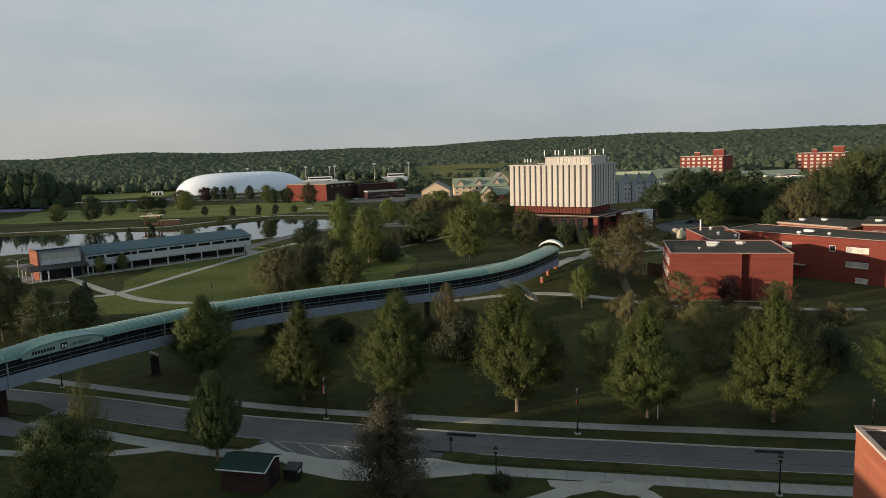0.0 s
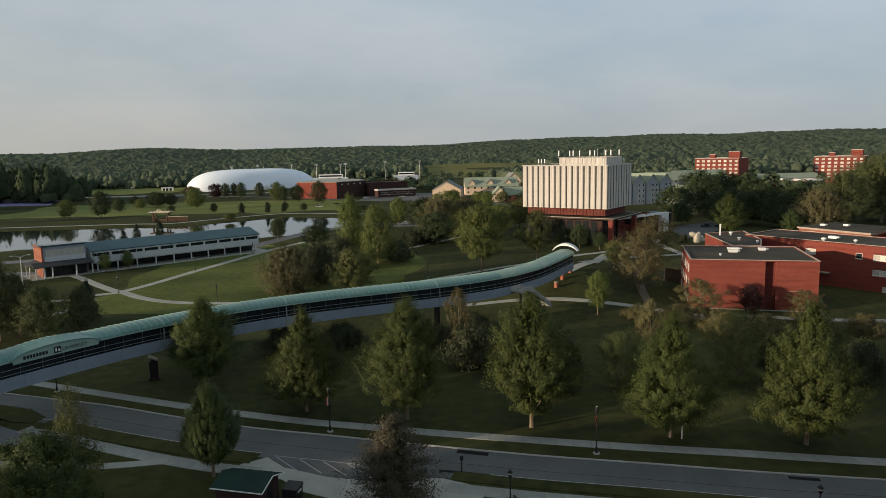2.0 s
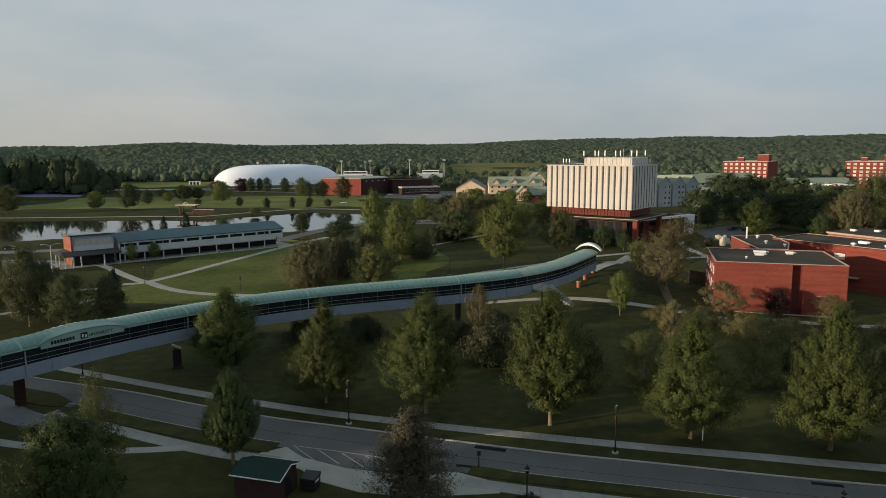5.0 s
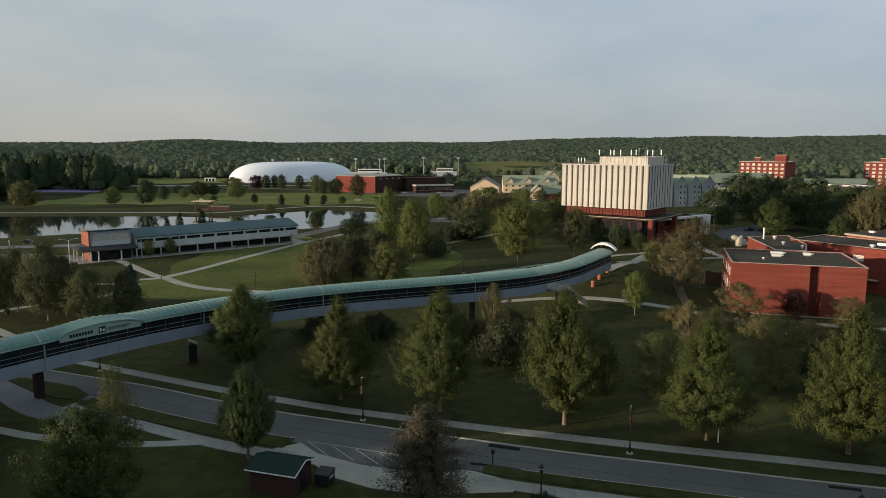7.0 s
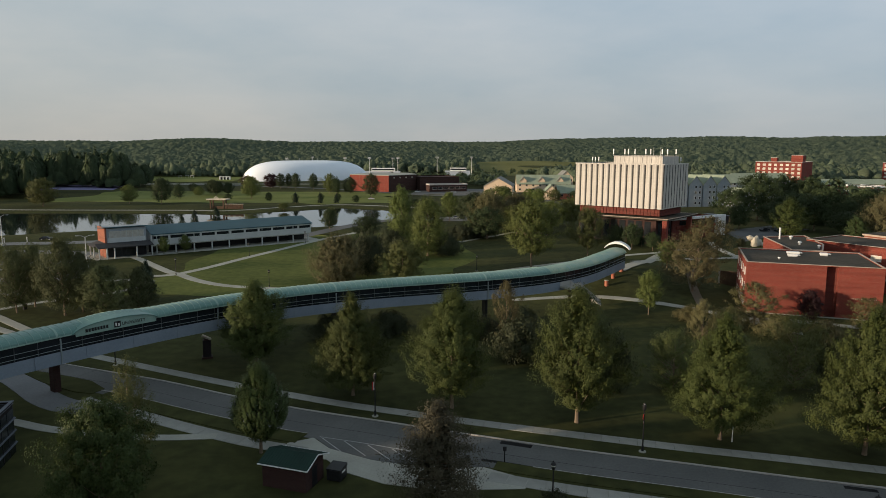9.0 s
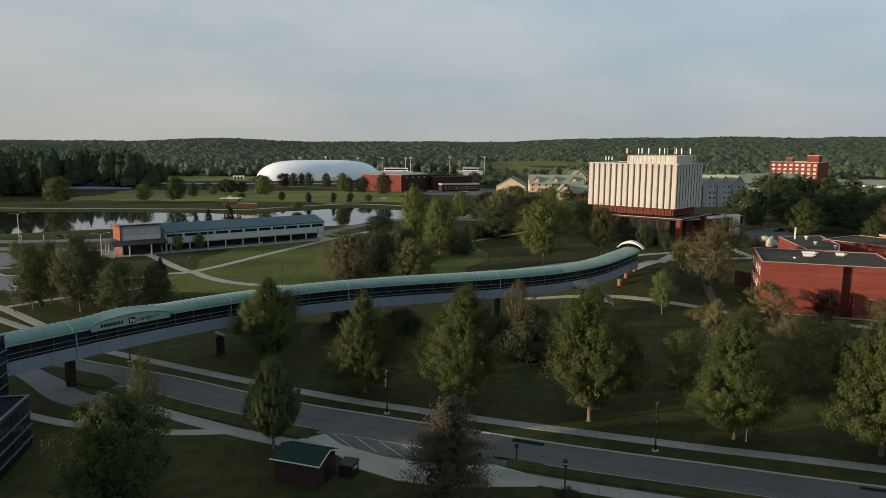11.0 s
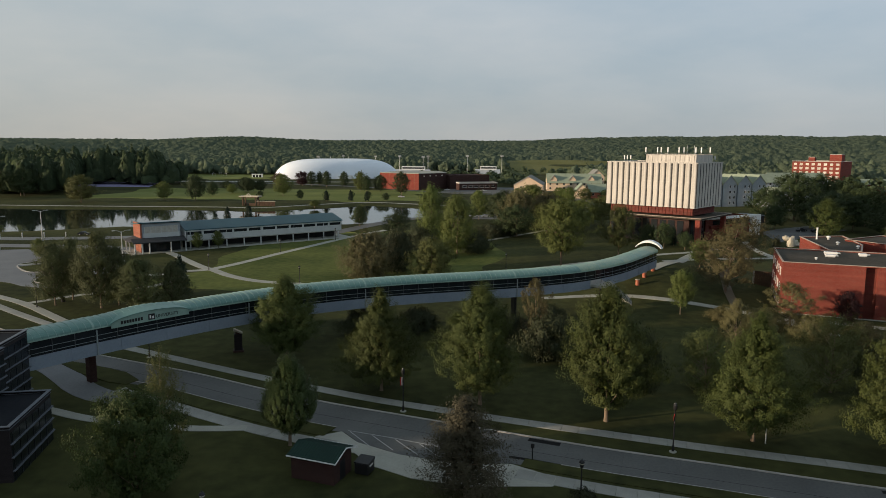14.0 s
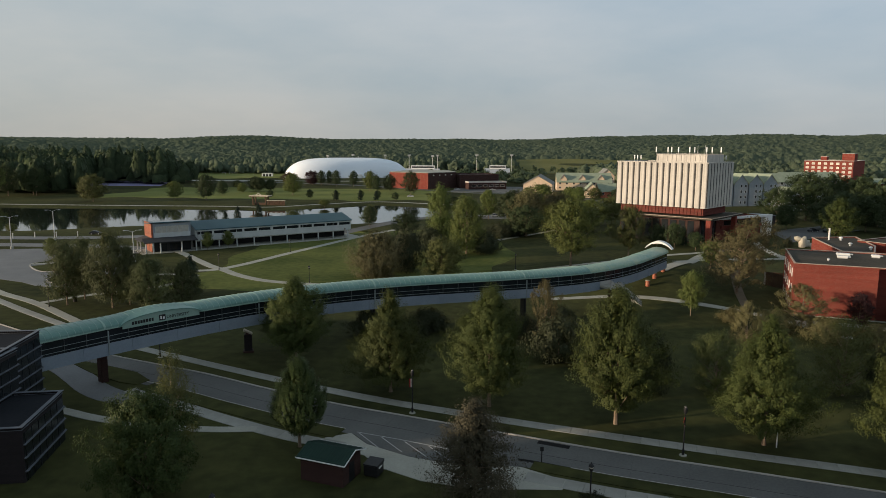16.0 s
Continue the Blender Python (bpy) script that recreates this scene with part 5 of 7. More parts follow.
base = [(0, 0), (28.0, 16.5), (30.4, 46.7), (0.0, 60.0), (-25.0, 26.2)]
vs = [[bm.verts.new((x, y, z)) for x, y in base] for z in (-0.5, 12.6)]
bm.faces.new(vs[1])
for j in range(4):
    bm.faces.new((vs[0][j], vs[0][j + 1], vs[1][j + 1], vs[1][j]))
# Sides away from the sun: their shade is put into the darker brick.
part("wall", bm, BRICK_UMBER_SHADED, gym, "brick wall on the shaded side, coloured dark brown")
bm = bmesh.new()
ends = [Vector((*base[4], 0)), Vector((*base[0], 0))]
n = Vector((-26.2, -25.0, 0)).normalized() * 0.4
vs = [bm.verts.new((q.x, q.y, z)) for z in (-0.5, 12.6) for q in (ends[0], ends[1], ends[1] + n, ends[0] + n)]
for fc in ((3, 2, 1, 0), (4, 5, 6, 7), (0, 1, 5, 4), (1, 2, 6, 5), (2, 3, 7, 6), (3, 0, 4, 7)):
    bm.faces.new([vs[j] for j in fc])
bmesh.ops.recalc_face_normals(bm, faces=bm.faces[:])
part("wall", bm, BRICK, gym, "red brick wall")
bm = bmesh.new()
vs = [[bm.verts.new((x * 1.008, y * 1.008 - 0.25, z)) for x, y in base] for z in (12.61, 13.05)]
bm.faces.new(vs[0])
bm.faces.new(vs[1])
for j in range(5):
    bm.faces.new((vs[0][j], vs[0][(j + 1) % 5], vs[1][(j + 1) % 5], vs[1][j]))
bmesh.ops.recalc_face_normals(bm, faces=bm.faces[:])
part("roof", bm, CONCRETE, gym, "pale flat roof edge")
# Annex walls take the darker brick for shade as well.
low = walls_box("annex", BRICK_UMBER_SHADED, gym, 28.5, 62, 8, 40, -0.5, 11.0)
walls_box("annex", BRICK_UMBER_SHADED, gym, 30.5, 62, -9, -0.2, -0.5, 6.0)
ring("annex_fascia", PANEL, gym, 30.3, 62.4, -9.4, -0.4, 5.2, 6.2, 1.0)
for k in range(6):
    window(gym, 33 + k * 4.8, 2.0, 3.6, 1.8, -9.0, GLASS, 2, "x", -1)
for k in range(4):
    box("wall_vent", PANEL, gym, 4.5 + k * 6, 5.5 + k * 6, (5 + k * 6) * 0.589 - 0.75, (5 + k * 6) * 0.589 - 0.3, 10.4, 11.2)
for x, y, w in ((-92, 805, 42), (2, 830, 30)):
    t = thing("grandstand", x, y, 0, label="white grandstand with a press box", category="grandstand")
    prism("seating", GALV, t, [(0, 0), (14, 0), (14, 7), (0, 1.5)], "x", 0, w)
    box("press_box", WHITE, t, w * 0.2, w * 0.85, 13, 17, 6.5, 10.5)
    box("press_window", GLASS, t, w * 0.22, w * 0.83, 12.85, 13.0, 7.8, 9.5)
    for k in range(5):
        box("stair_tread", CONCRETE, t, 0, w, 1 + k * 2.6, 1.3 + k * 2.6, 1.0 + k * 1.0, 1.9 + k * 1.0)
for k, (x, y, h) in enumerate(((-84, 800, 23), (-60, 838, 22), (-52, 805, 23), (-7, 800, 24), (33, 820, 24), (-158, 850, 23), (-190, 855, 22), (-120, 860, 22))):
    t = thing("floodlight_mast", x, y, height(x, y), label="tall pale floodlight mast by the sports ground", category="floodlight", group="floodlight masts")
    tube("mast", GALV, t, [(0, 0, 0), (0, 0, h)], [0.35, 0.18], 8)
    for j in range(2):
        box("lamp_bar", GALV, t, -1.8, 1.8, -0.2, 0.2, h - 1.4 + j * 1.1, h - 0.8 + j * 1.1)


# ---- houses, terraces and dormitories beyond ----
def gable_house(name, x, y, turn, w, d, eave, ridge, wall, roof, label, windows=0, base=0.0, along="x"):
    """A pitched-roof block; the ridge runs along its x."""
    t = thing(name, x, y, base, turn=turn, label=label, category="house")
    bm = bmesh.new()
    add_box(bm, 0, w, 0, d, -0.5, eave)
    part("wall", bm, wall, t)
    prism("gable", wall, t, [(0.02, eave), (d - 0.02, eave), (d / 2, ridge - 0.1)], "x", 0.0, w)
    for s in (1, -1):
        c = d / 2
        u0 = c - s * (d / 2 + 0.6)
        z0 = eave - 0.6 * (ridge - eave) / (d / 2)
        prism("roof", roof, t, [(u0, z0), (c, ridge), (c, ridge + 0.28), (u0, z0 + 0.28)], "x", -0.5, w + 0.5)
    for k in range(windows):
        for z in ([2.0] if eave < 6 else [1.5 + 3.2 * j for j in range(int(eave // 3.2))]):
            window(t, w * (k + 0.3) / windows, z, 1.6, 1.5, 0.0, GLASS, 1, "x", -1, sill=False)
            if k < 3:
                window(t, d * (k + 0.3) / 3.2, z, 1.3, 1.5, 0.0, GLASS, 1, "y", -1, sill=False)
    return t


gable_house("house", 49.5, 503, 82, 34, 20.5, 7.2, 13.0, TAN, SHINGLE, "tan gabled building with a grey shingle roof", 5)
gable_house("house", 58, 552, -2, 42, 17, 6.6, 13.2, TAN, ROOF_SAGE, "long tan building with a grey roof and dormers", 8)
gable_house("house", 77.5, 474, 84, 22, 8.6, 5.2, 9.6, TAN, ROOF_SAGE, "brick and tan gabled house", 3)
gable_house("house", 78.5, 477, 2, 24, 13, 4.4, 9.2, BRICK_ORANGE, ROOF_SAGE, "brick house with a grey shingle roof", 4)
gable_house("house", 106, 573, 92, 18, 11, 10.6, 16.0, TAN, SHINGLE, "tan gabled building with a grey roof", 2)
for k in range(3):
    gable_house("dormer", 65.5 + k * 14.5, 552.6, 88, 7, 4.6, 9.2, 12.0, TAN, SHINGLE, "small gabled roof dormer", 0)
for k in range(4):
    gable_house("terrace_house", 146 + k * 9.6, 418 + k * 3.0, 107, 20, 9.2, 13.5, 18.4, SIDING, ROOF_SAGE, "tall grey gabled terrace house with a sage roof", 2)
gable_house("terrace_house", 140, 446, 10, 62, 12, 13.0, 17.8, SIDING, ROOF_SAGE, "long terrace with a sage green roof", 8)
gable_house("terrace_house", 196, 470, 10, 40, 12, 13.5, 18.0, SIDING, ROOF_SAGE, "long terrace with a sage green roof", 6)
gable_house("terrace_house", 176, 392, 100, 16, 10, 8.5, 12.5, SIDING, ROOF_SAGE, "grey house with a sage green roof", 2)
gable_house("low_house", 285, 528, 3, 52, 14, 8.5, 11.8, BRICK_DARK, ROOF_SAGE, "low brick house with a sage green roof", 6)


def dormitory(x, y, turn, w, d, h, floors, bays, label):
    t = thing("dormitory", x, y, 0, turn=turn, label=label, category="building")
    walls_box("wall", BRICK, t, 0, w, 0, d, -0.5, h)
    ring("coping", PANEL, t, -0.2, w + 0.2, -0.2, d + 0.2, h, h + 0.35, 0.8)
    box("roof", ROOF_GREY, t, 0.4, w - 0.4, 0.4, d - 0.4, h - 0.58, h - 0.5)
    for j in range(floors):
        for k in range(bays):
            window(t, w * (k + 0.28) / bays, h - 3.0 - j * 3.15, w / bays * 0.5, 1.7, 0.0, BLIND, 1, "x", -1, sill=False)
    for u, a, b in ((0.28, 4.5, 3.2), (0.72, 8.5, 5.4)):
        box("stair_tower", BRICK, t, w * u, w * u + a, d * 0.2, d * 0.2 + a, h - 0.6, h + b)
        box("tower_coping", PANEL, t, w * u - 0.15, w * u + a + 0.15, d * 0.2 - 0.15, d * 0.2 + a + 0.15, h + b, h + b + 0.3)
    return t


dormitory(253.6, 572, -40, 34.5, 34, 24.2, 6, 8, "red brick dormitory block with rows of pale windows")
dormitory(367, 588, -40, 38, 34, 23.4, 6, 8, "red brick dormitory block with rows of pale windows")
t = thing("low_hall", 301, 535, 0, turn=-74, label="long low hall with two bright white fascias", category="building")
box("wall", BRICK_DARK, t, 0, 34, 0, 12, -0.5, 8.0)
ring("fascia", WHITE, t, -1, 35, -1, 13, 7.2, 8.4, 1.5)
ring("fascia", WHITE, t, 3, 36, -3, -0.5, 3.6, 4.6, 0.8)
for k in range(6):
    window(t, 2 + k * 5.4, 4.8, 4.0, 1.6, 0.0, GLASS, 2, "x", -1, sill=False)
shed = thing("field_shed", -235.6, 738, 0, turn=5, label="small white shed at the edge of the playing field", category="shed")
walls_box("wall", WHITE, shed, 0, 11, 0, 4, -0.3, 3.4, lip=0.1)
box("roof", GALV, shed, -0.3, 11.3, -0.3, 4.3, 3.41, 3.6)
for k in range(3):
    box("door", GLASS, shed, 1.2 + k * 3.3, 3.4 + k * 3.3, -0.06, 0, 0.1, 2.6)
for k in range(3):
    post = thing("goal_post", -296 + k * 6.5, 786 + (k % 2) * 3, 0, label="white goal frame on the playing field", category="goal", group="goal frames")
    for u in (0.0, 3.2):
        tube("post", WHITE, post, [(u, 0, -0.2), (u, 0, 2.3)], 0.09, 6)
    tube("crossbar", WHITE, post, [(0, 0, 2.25), (3.2, 0, 2.25)], 0.09, 6)

# ---- brick buildings close by ----
def strip_block(x, y, turn, w, d, h, floors, label, brick, name="office_block", faces=("x", "y")):
    """A brick block with continuous window strips and pale ledges; its corner lies at x, y."""
    t = thing(name, x, y, 0, turn=turn, label=label, category="building")
    walls_box("wall", brick, t, 0, w, 0, d, -0.5, h, lip=0.35)
    ring("coping", LEDGE, t, -0.15, w + 0.15, -0.15, d + 0.15, h, h + 0.07, 0.4, "pale metal coping")
    ring("coping_step", LEDGE, t, -0.08, w + 0.08, -0.08, d + 0.08, h - 0.30, h - 0.24, 0.12)
    box("roof", ROOF_DARK, t, 0.4, w - 0.4, 0.4, d - 0.4, h - 0.33, h - 0.26)
    for j in range(floors):
        z = h - 1.9 - j * 1.45
        box("window_strip", GLASS, t, w - 0.02, w + 0.03, 0.3, d - 0.1, z, z + 1.15)
        box("ledge", LEDGE, t, w, w + 0.24, 0.1, d + 0.05, z - 0.09, z)
        box("window_strip", GLASS, t, 0.4, w - 0.1, d - 0.02, d + 0.03, z, z + 1.15)
        box("ledge", LEDGE, t, 0.1, w + 0.05, d, d + 0.24, z - 0.09, z)
        n = int(d / 1.6)
        for k in range(n):
            box("mullion", STEEL, t, w + 0.03, w + 0.07, 0.6 + k * (d - 0.8) / n, 0.66 + k * (d - 0.8) / n, z, z + 1.15)
    return t


# local x runs to the right, y away; the far right corner is where each is seen
# Near-black brick: the deep shade on these blocks is put into its colour.
strip_block(-83.1, 58.1, 12.0, 37.0, 11.0, 6.0, 4, "low dark brick block with window strips and a pale coping", SLATE)
strip_block(-112.9, 58.5, 6.0, 60.0, 12.0, 11.0, 6, "dark brick office block with window strips", SLATE)
strip_block(-97.4, 62.1, 9.0, 44.0, 15.0, 11.2, 6, "dark brick block into which the footbridge runs", SLATE)
# Added blocks out of view, sized so their shadows cover the street and lawns.
for x, y, w, d, h in ((-116, -30, 60, 63, 21.5), (-130, 79, 52, 24, 14.6), (-151, 14, 34, 36, 17.0)):
    block = thing("added_shade_block", x, y, 0, label="plain brick block added out of view to cast shade", category="building")
    walls_box("wall", BRICK_DARK, block, 0, w, 0, d, -0.5, h)
    ring("coping", CONCRETE, block, -0.15, w + 0.15, -0.15, d + 0.15, h, h + 0.18, 0.6)
    for z in range(2, int(h) - 2, 4):
        for k in range(int(d / 7)):
            window(block, 3 + k * 7, z, 3.0, 1.8, w, GLASS, 2, "y", 1)
side = thing("brick_hall", 41.35, 51.0, 0, turn=-16.0, label="sunlit orange brick building with a pale coping", category="building")
walls_box("wall", BRICK_ORANGE, side, 0, 30, -30, 0, -0.5, 10.2, lip=0.3, thick=0.4)
ring("coping", COPING, side, -0.12, 30.1, -30.1, 0.12, 10.2, 10.34, 0.4, "pale two-step coping")
ring("coping_lip", WHITE, side, -0.06, 30.05, -30.05, 0.06, 9.98, 10.1, 0.3)
box("roof", ROOF_GREY, side, 0.5, 29.5, -29.5, -0.5, 9.92, 10.0)
box("stair_head", BRICK_ORANGE, side, 2.6, 8, -7.0, -1.6, 9.9, 12.0)
ring("stair_head_coping", WHITE, side, 2.5, 8.1, -7.1, -1.5, 12.0, 12.16, 0.4)

# ---- brick hut by the driveway ----
hut = thing("hut", -19.0, 68.3, 0, turn=-18.5, label="small dark brick hut with a green metal gable roof", category="hut")
walls_box("wall", BRICK_UMBER_SHADED, hut, 0.25, 5.3, 0.3, 4.1, -0.3, 2.6, lip=0.1)
prism("gable_wall", BRICK_UMBER_SHADED, hut, [(0.3, 2.6), (4.1, 2.6), (2.2, 3.2)], "x", 5.0, 5.3)
prism("gable_wall", BRICK_UMBER_SHADED, hut, [(0.3, 2.6), (4.1, 2.6), (2.2, 3.2)], "x", 0.25, 0.5)
for s in (1, -1):
    u0 = 2.2 - s * 2.35
    prism("roof", ROOF_GREEN, hut, [(u0, 2.5), (2.2, 3.3), (2.2, 3.43), (u0, 2.63)], "x", -0.05, 5.75, "green ribbed metal roof")
    prism("fascia", WHITE, hut, [(u0 - s * 0.05, 2.53), (u0, 2.53), (u0, 2.65), (u0 - s * 0.05, 2.65)], "x", -0.05, 5.8, "white painted fascia")
    prism("barge_board", WHITE, hut, [(u0, 2.52), (2.2, 3.33), (2.2, 3.45), (u0, 2.65)], "x", 5.75, 5.81, "white painted barge board")
    for k in range(18):
        prism("roof_rib", ROOF_GREEN, hut, [(u0, 2.63), (2.2, 3.43), (2.2, 3.47), (u0, 2.67)], "x", 0.1 + k * 0.32, 0.14 + k * 0.32)
box("door", DARK, hut, 5.3, 5.34, 1.6, 2.7, 0, 2.1)
bin_ = thing("waste_container", -12.2, 69.6, 0, turn=-18, label="dark waste container beside the hut", category="container")
box("body", STEEL, bin_, 0, 1.6, 0, 1.6, 0.1, 1.3, bevel=0.05)
prism("lid", STEEL, bin_, [(-0.05, 1.3), (1.65, 1.3), (1.65, 1.6), (-0.05, 1.4)], "x", -0.05, 1.65)
box("label_plate", WHITE_CLOTH, bin_, 1.6, 1.62, 0.4, 1.2, 0.9, 1.1)

# ---- brick sign pillar with a winged top ----
kiosk = thing("sign_pillar", -39.3, 113.0, 0, turn=20, label="brick pillar crowned by a pale tilted panel", category="pillar")
box("shaft", SLATE, kiosk, -0.65, 0.65, -0.65, 0.65, -0.2, 3.1, bevel=0.04)
box("base", BRICK_UMBER_SHADED, kiosk, -0.85, 0.85, -0.85, 0.85, -0.2, 0.3, bevel=0.04)
prism("top_panel", STONE, kiosk, [(-0.75, 3.7), (0.55, 3.1), (0.75, 3.22), (-0.6, 3.95)], "y", -0.55, 0.55, "pale tilted stone panel")
prism("top_rest", BRICK_UMBER_SHADED, kiosk, [(-0.4, 3.1), (0.6, 3.1), (0.2, 3.3), (-0.3, 3.5)], "y", -0.5, 0.5)


# ---- lamps, posts, cars ----
def banner_lamp(x, y, turn, label):
    t = thing("street_lamp", x, y, 0, turn=turn, label=label, category="street lamp", group="banner lamps")
    lathe("base", CONCRETE, t, [(0.42, -0.2), (0.42, 0.10), (0.36, 0.14)], 12)
    lathe("pole", STEEL, t, [(0.16, 0.1), (0.15, 0.7), (0.085, 0.85), (0.07, 5.0)], 10)
    lathe("lamp_head", STEEL, t, [(0.08, 5.0), (0.20, 5.15), (0.24, 5.6), (0.14, 5.8), (0.04, 5.95)], 10)
    lathe("globe", WHITE, t, [(0.11, 5.66), (0.16, 5.72), (0.12, 5.84)], 10)
    for z in (3.55, 4.75):
        tube("banner_arm", STEEL, t, [(0, 0, z), (-0.42, 0, z)], 0.025, 6)
    bm = bmesh.new()
    rows = []
    for k in range(7):
        z = 4.72 - k * 0.19
        bow = 0.16 * math.sin(k / 6 * math.pi)
        rows.append([bm.verts.new((u, bow * (1 + u), z)) for u in (-0.38, -0.24, -0.08)])
    for a, b in zip(rows, rows[1:]):
        for j in range(2):
            bm.faces.new((a[j], a[j + 1], b[j + 1], b[j]))
    bmesh.ops.solidify(bm, geom=bm.faces[:], thickness=0.015)
    part("banner", bm, RED_CLOTH, t, "red cloth banner")
    bm = bmesh.new()
    rows = []
    for k in range(7):
        z = 4.72 - k * 0.19
        bow = 0.16 * math.sin(k / 6 * math.pi)
        rows.append([bm.verts.new((u, bow * (1 + u) - 0.02, z)) for u in (-0.24, -0.08)])
    for a, b in zip(rows, rows[1:]):
        bm.faces.new((a[0], a[1], b[1], b[0]))
    bmesh.ops.solidify(bm, geom=bm.faces[:], thickness=0.01)
    part("banner_stripe", bm, WHITE_CLOTH, t, "white cloth stripe")
    return t


def lantern(x, y, tall, label):
    t = thing("lantern_post", x, y, height(x, y), turn=10, label=label, category="lantern", group="lantern posts")
    s = tall / 4.4
    lathe("base", CONCRETE, t, [(0.36, -0.2), (0.36, 0.08), (0.3, 0.12)], 12)
    lathe("pole", STEEL, t, [(0.15, 0.1), (0.14, 0.5), (0.08, 0.7), (0.065, 3.5 * s)], 10)
    lathe("cage", STEEL, t, [(0.07, 3.5 * s), (0.16, 3.6 * s), (0.25, 4.05 * s), (0.27, 4.1 * s)], 8)
    lathe("cap", STEEL, t, [(0.31, 4.1 * s), (0.2, 4.28 * s), (0.05, 4.36 * s), (0.03, 4.5 * s)], 8)
    lathe("glass", BLIND, t, [(0.14, 3.64 * s), (0.26, 4.04 * s)], 8)
    return t


for x, y, a in ((-8.8, 87.6, 15), (23.3, 77.1, 75), (55.5, 67.5, 40), (-52.6, 108.6, 10)):
    banner_lamp(x, y, a, "tall black street lamp with a red and white banner")
for x, y, h in ((10.95, 64.9, 4.5), (39.0, 58.6, 4.4), (-73.0, 188.2, 4.8), (-62.1, 221.5, 4.5), (-50.3, 252.8, 4.5), (9.6, 196.0, 4.6), (-43.5, 172.0, 4.5), (-92.3, 141.4, 4.6), (-23.5, 56.8, 4.4)):
    lantern(x, y, h, "black lantern post beside a path")


def lot_light(x, y, tall, turn):
    t = thing("lot_light", x, y, 0, turn=turn, label="tall pale twin-armed car park light", category="street lamp", group="car park lights")
    lathe("base", CONCRETE, t, [(0.5, -0.2), (0.5, 0.8), (0.45, 0.85)], 12)
    lathe("pole", GALV, t, [(0.16, 0.8), (0.10, tall)], 8)
    for s in (-1, 1):
        arm = tube("arm", GALV, t, [(0, 0, tall - 0.3), (s * 1.0, 0, tall + 0.25), (s * 1.9, 0, tall + 0.3)], 0.06, 6)
        box("lamp", GALV, arm, min(s * 1.7, s * 2.5), max(s * 1.7, s * 2.5), -0.2, 0.2, tall + 0.2, tall + 0.38, bevel=0.04)


for x, y, h in ((-154.8, 219.9, 10.6), (-154.1, 242.2, 10.6), (-102.2, 197.9, 9.3), (-190, 215, 10.6)):
    lot_light(x, y, h, 30)
for x, y in ((7.0, 74.2),):
    t = thing("sign_post", x, y, 0, label="thin dark sign post at the kerb", category="post")
    box("post", STEEL, t, -0.06, 0.06, -0.06, 0.06, -0.2, 1.9)
    box("plate", STEEL, t, -0.2, 0.2, -0.09, -0.06, 1.4, 1.9)
t = thing("marker_post", 34.9, 80.0, 0, label="pale marker post on the lawn", category="post")
tube("post", WHITE, t, [(0, 0, -0.2), (0, 0, 2.1)], 0.07, 8)
for k, (x, y) in enumerate(((-171, 244), (-165, 247.5), (-158, 249.5), (-151, 251.5), (-175, 240.5))):
    t = thing("bollard", x, y, 0, label="pale bollard beside the lakeside road", category="bollard", group="lakeside bollards")
    lathe("post", GALV, t, [(0.14, 0), (0.14, 1.6), (0.2, 1.65), (0.2, 2.0), (0.05, 2.1)], 10)
t = thing("litter_bin", -90.0, 147.2, 0, label="black litter bin beside the path", category="bin")
lathe("body", STEEL, t, [(0.4, 0), (0.44, 1.0), (0.48, 1.02), (0.3, 1.15)], 12)


def car(x, y, turn, paint, label):
    t = thing("car", x, y, 0.07, turn=turn, label=label, category="car")
    bm = bmesh.new()
    prof = [(-2.2, 0.35), (-2.2, 0.8), (-1.9, 0.95), (-1.3, 1.0), (1.0, 1.0), (1.9, 0.88), (2.2, 0.7), (2.2, 0.35)]
    rows = [[bm.verts.new((u, s * (0.88 if z > 0.9 else 0.92), z)) for u, z in prof] for s in (-1, 1)]
    bm.faces.new(rows[0][::-1])
    bm.faces.new(rows[1])
    for j in range(len(prof)):
        bm.faces.new((rows[0][j], rows[0][(j + 1) % 8], rows[1][(j + 1) % 8], rows[1][j]))
    bmesh.ops.recalc_face_normals(bm, faces=bm.faces[:])
    bmesh.ops.bevel(bm, geom=bm.edges[:], offset=0.06, segments=2, affect="EDGES")
    part("body", bm, paint, t)
    bm = bmesh.new()
    rows = [[bm.verts.new((u, s * w, z)) for u, w, z in ((-1.7, 0.8, 0.98), (-1.1, 0.66, 1.42), (0.3, 0.66, 1.44), (1.05, 0.8, 0.98))] for s in (-1, 1)]
    bm.faces.new(rows[0][::-1])
    bm.faces.new(rows[1])
    for j in range(3):
        bm.faces.new((rows[0][j], rows[0][j + 1], rows[1][j + 1], rows[1][j]))
    bmesh.ops.recalc_face_normals(bm, faces=bm.faces[:])
    part("cabin_glass", bm, GLASS, t)
    box("cabin_roof", paint, t, -1.05, 0.25, -0.64, 0.64, 1.42, 1.48, bevel=0.02)
    for u in (-1.35, 1.35):
        for s in (-1, 1):
            w = tube("wheel", STEEL, t, [(u, s * 0.72, 0.33), (u, s * 0.95, 0.33)], 0.33, 12)
            tube("rim", GALV, w, [(u, s * 0.95, 0.33), (u, s * 0.965, 0.33)], 0.2, 10)


SILVER = surface("silver_car_paint", (0.5, 0.5, 0.5), (0.56, 0.56, 0.56), 0.5, 0.3, 0.0, metal=0.3)
NAVY = surface("dark_car_paint", (0.015, 0.017, 0.02), (0.02, 0.022, 0.026), 0.5, 0.25, 0.0)
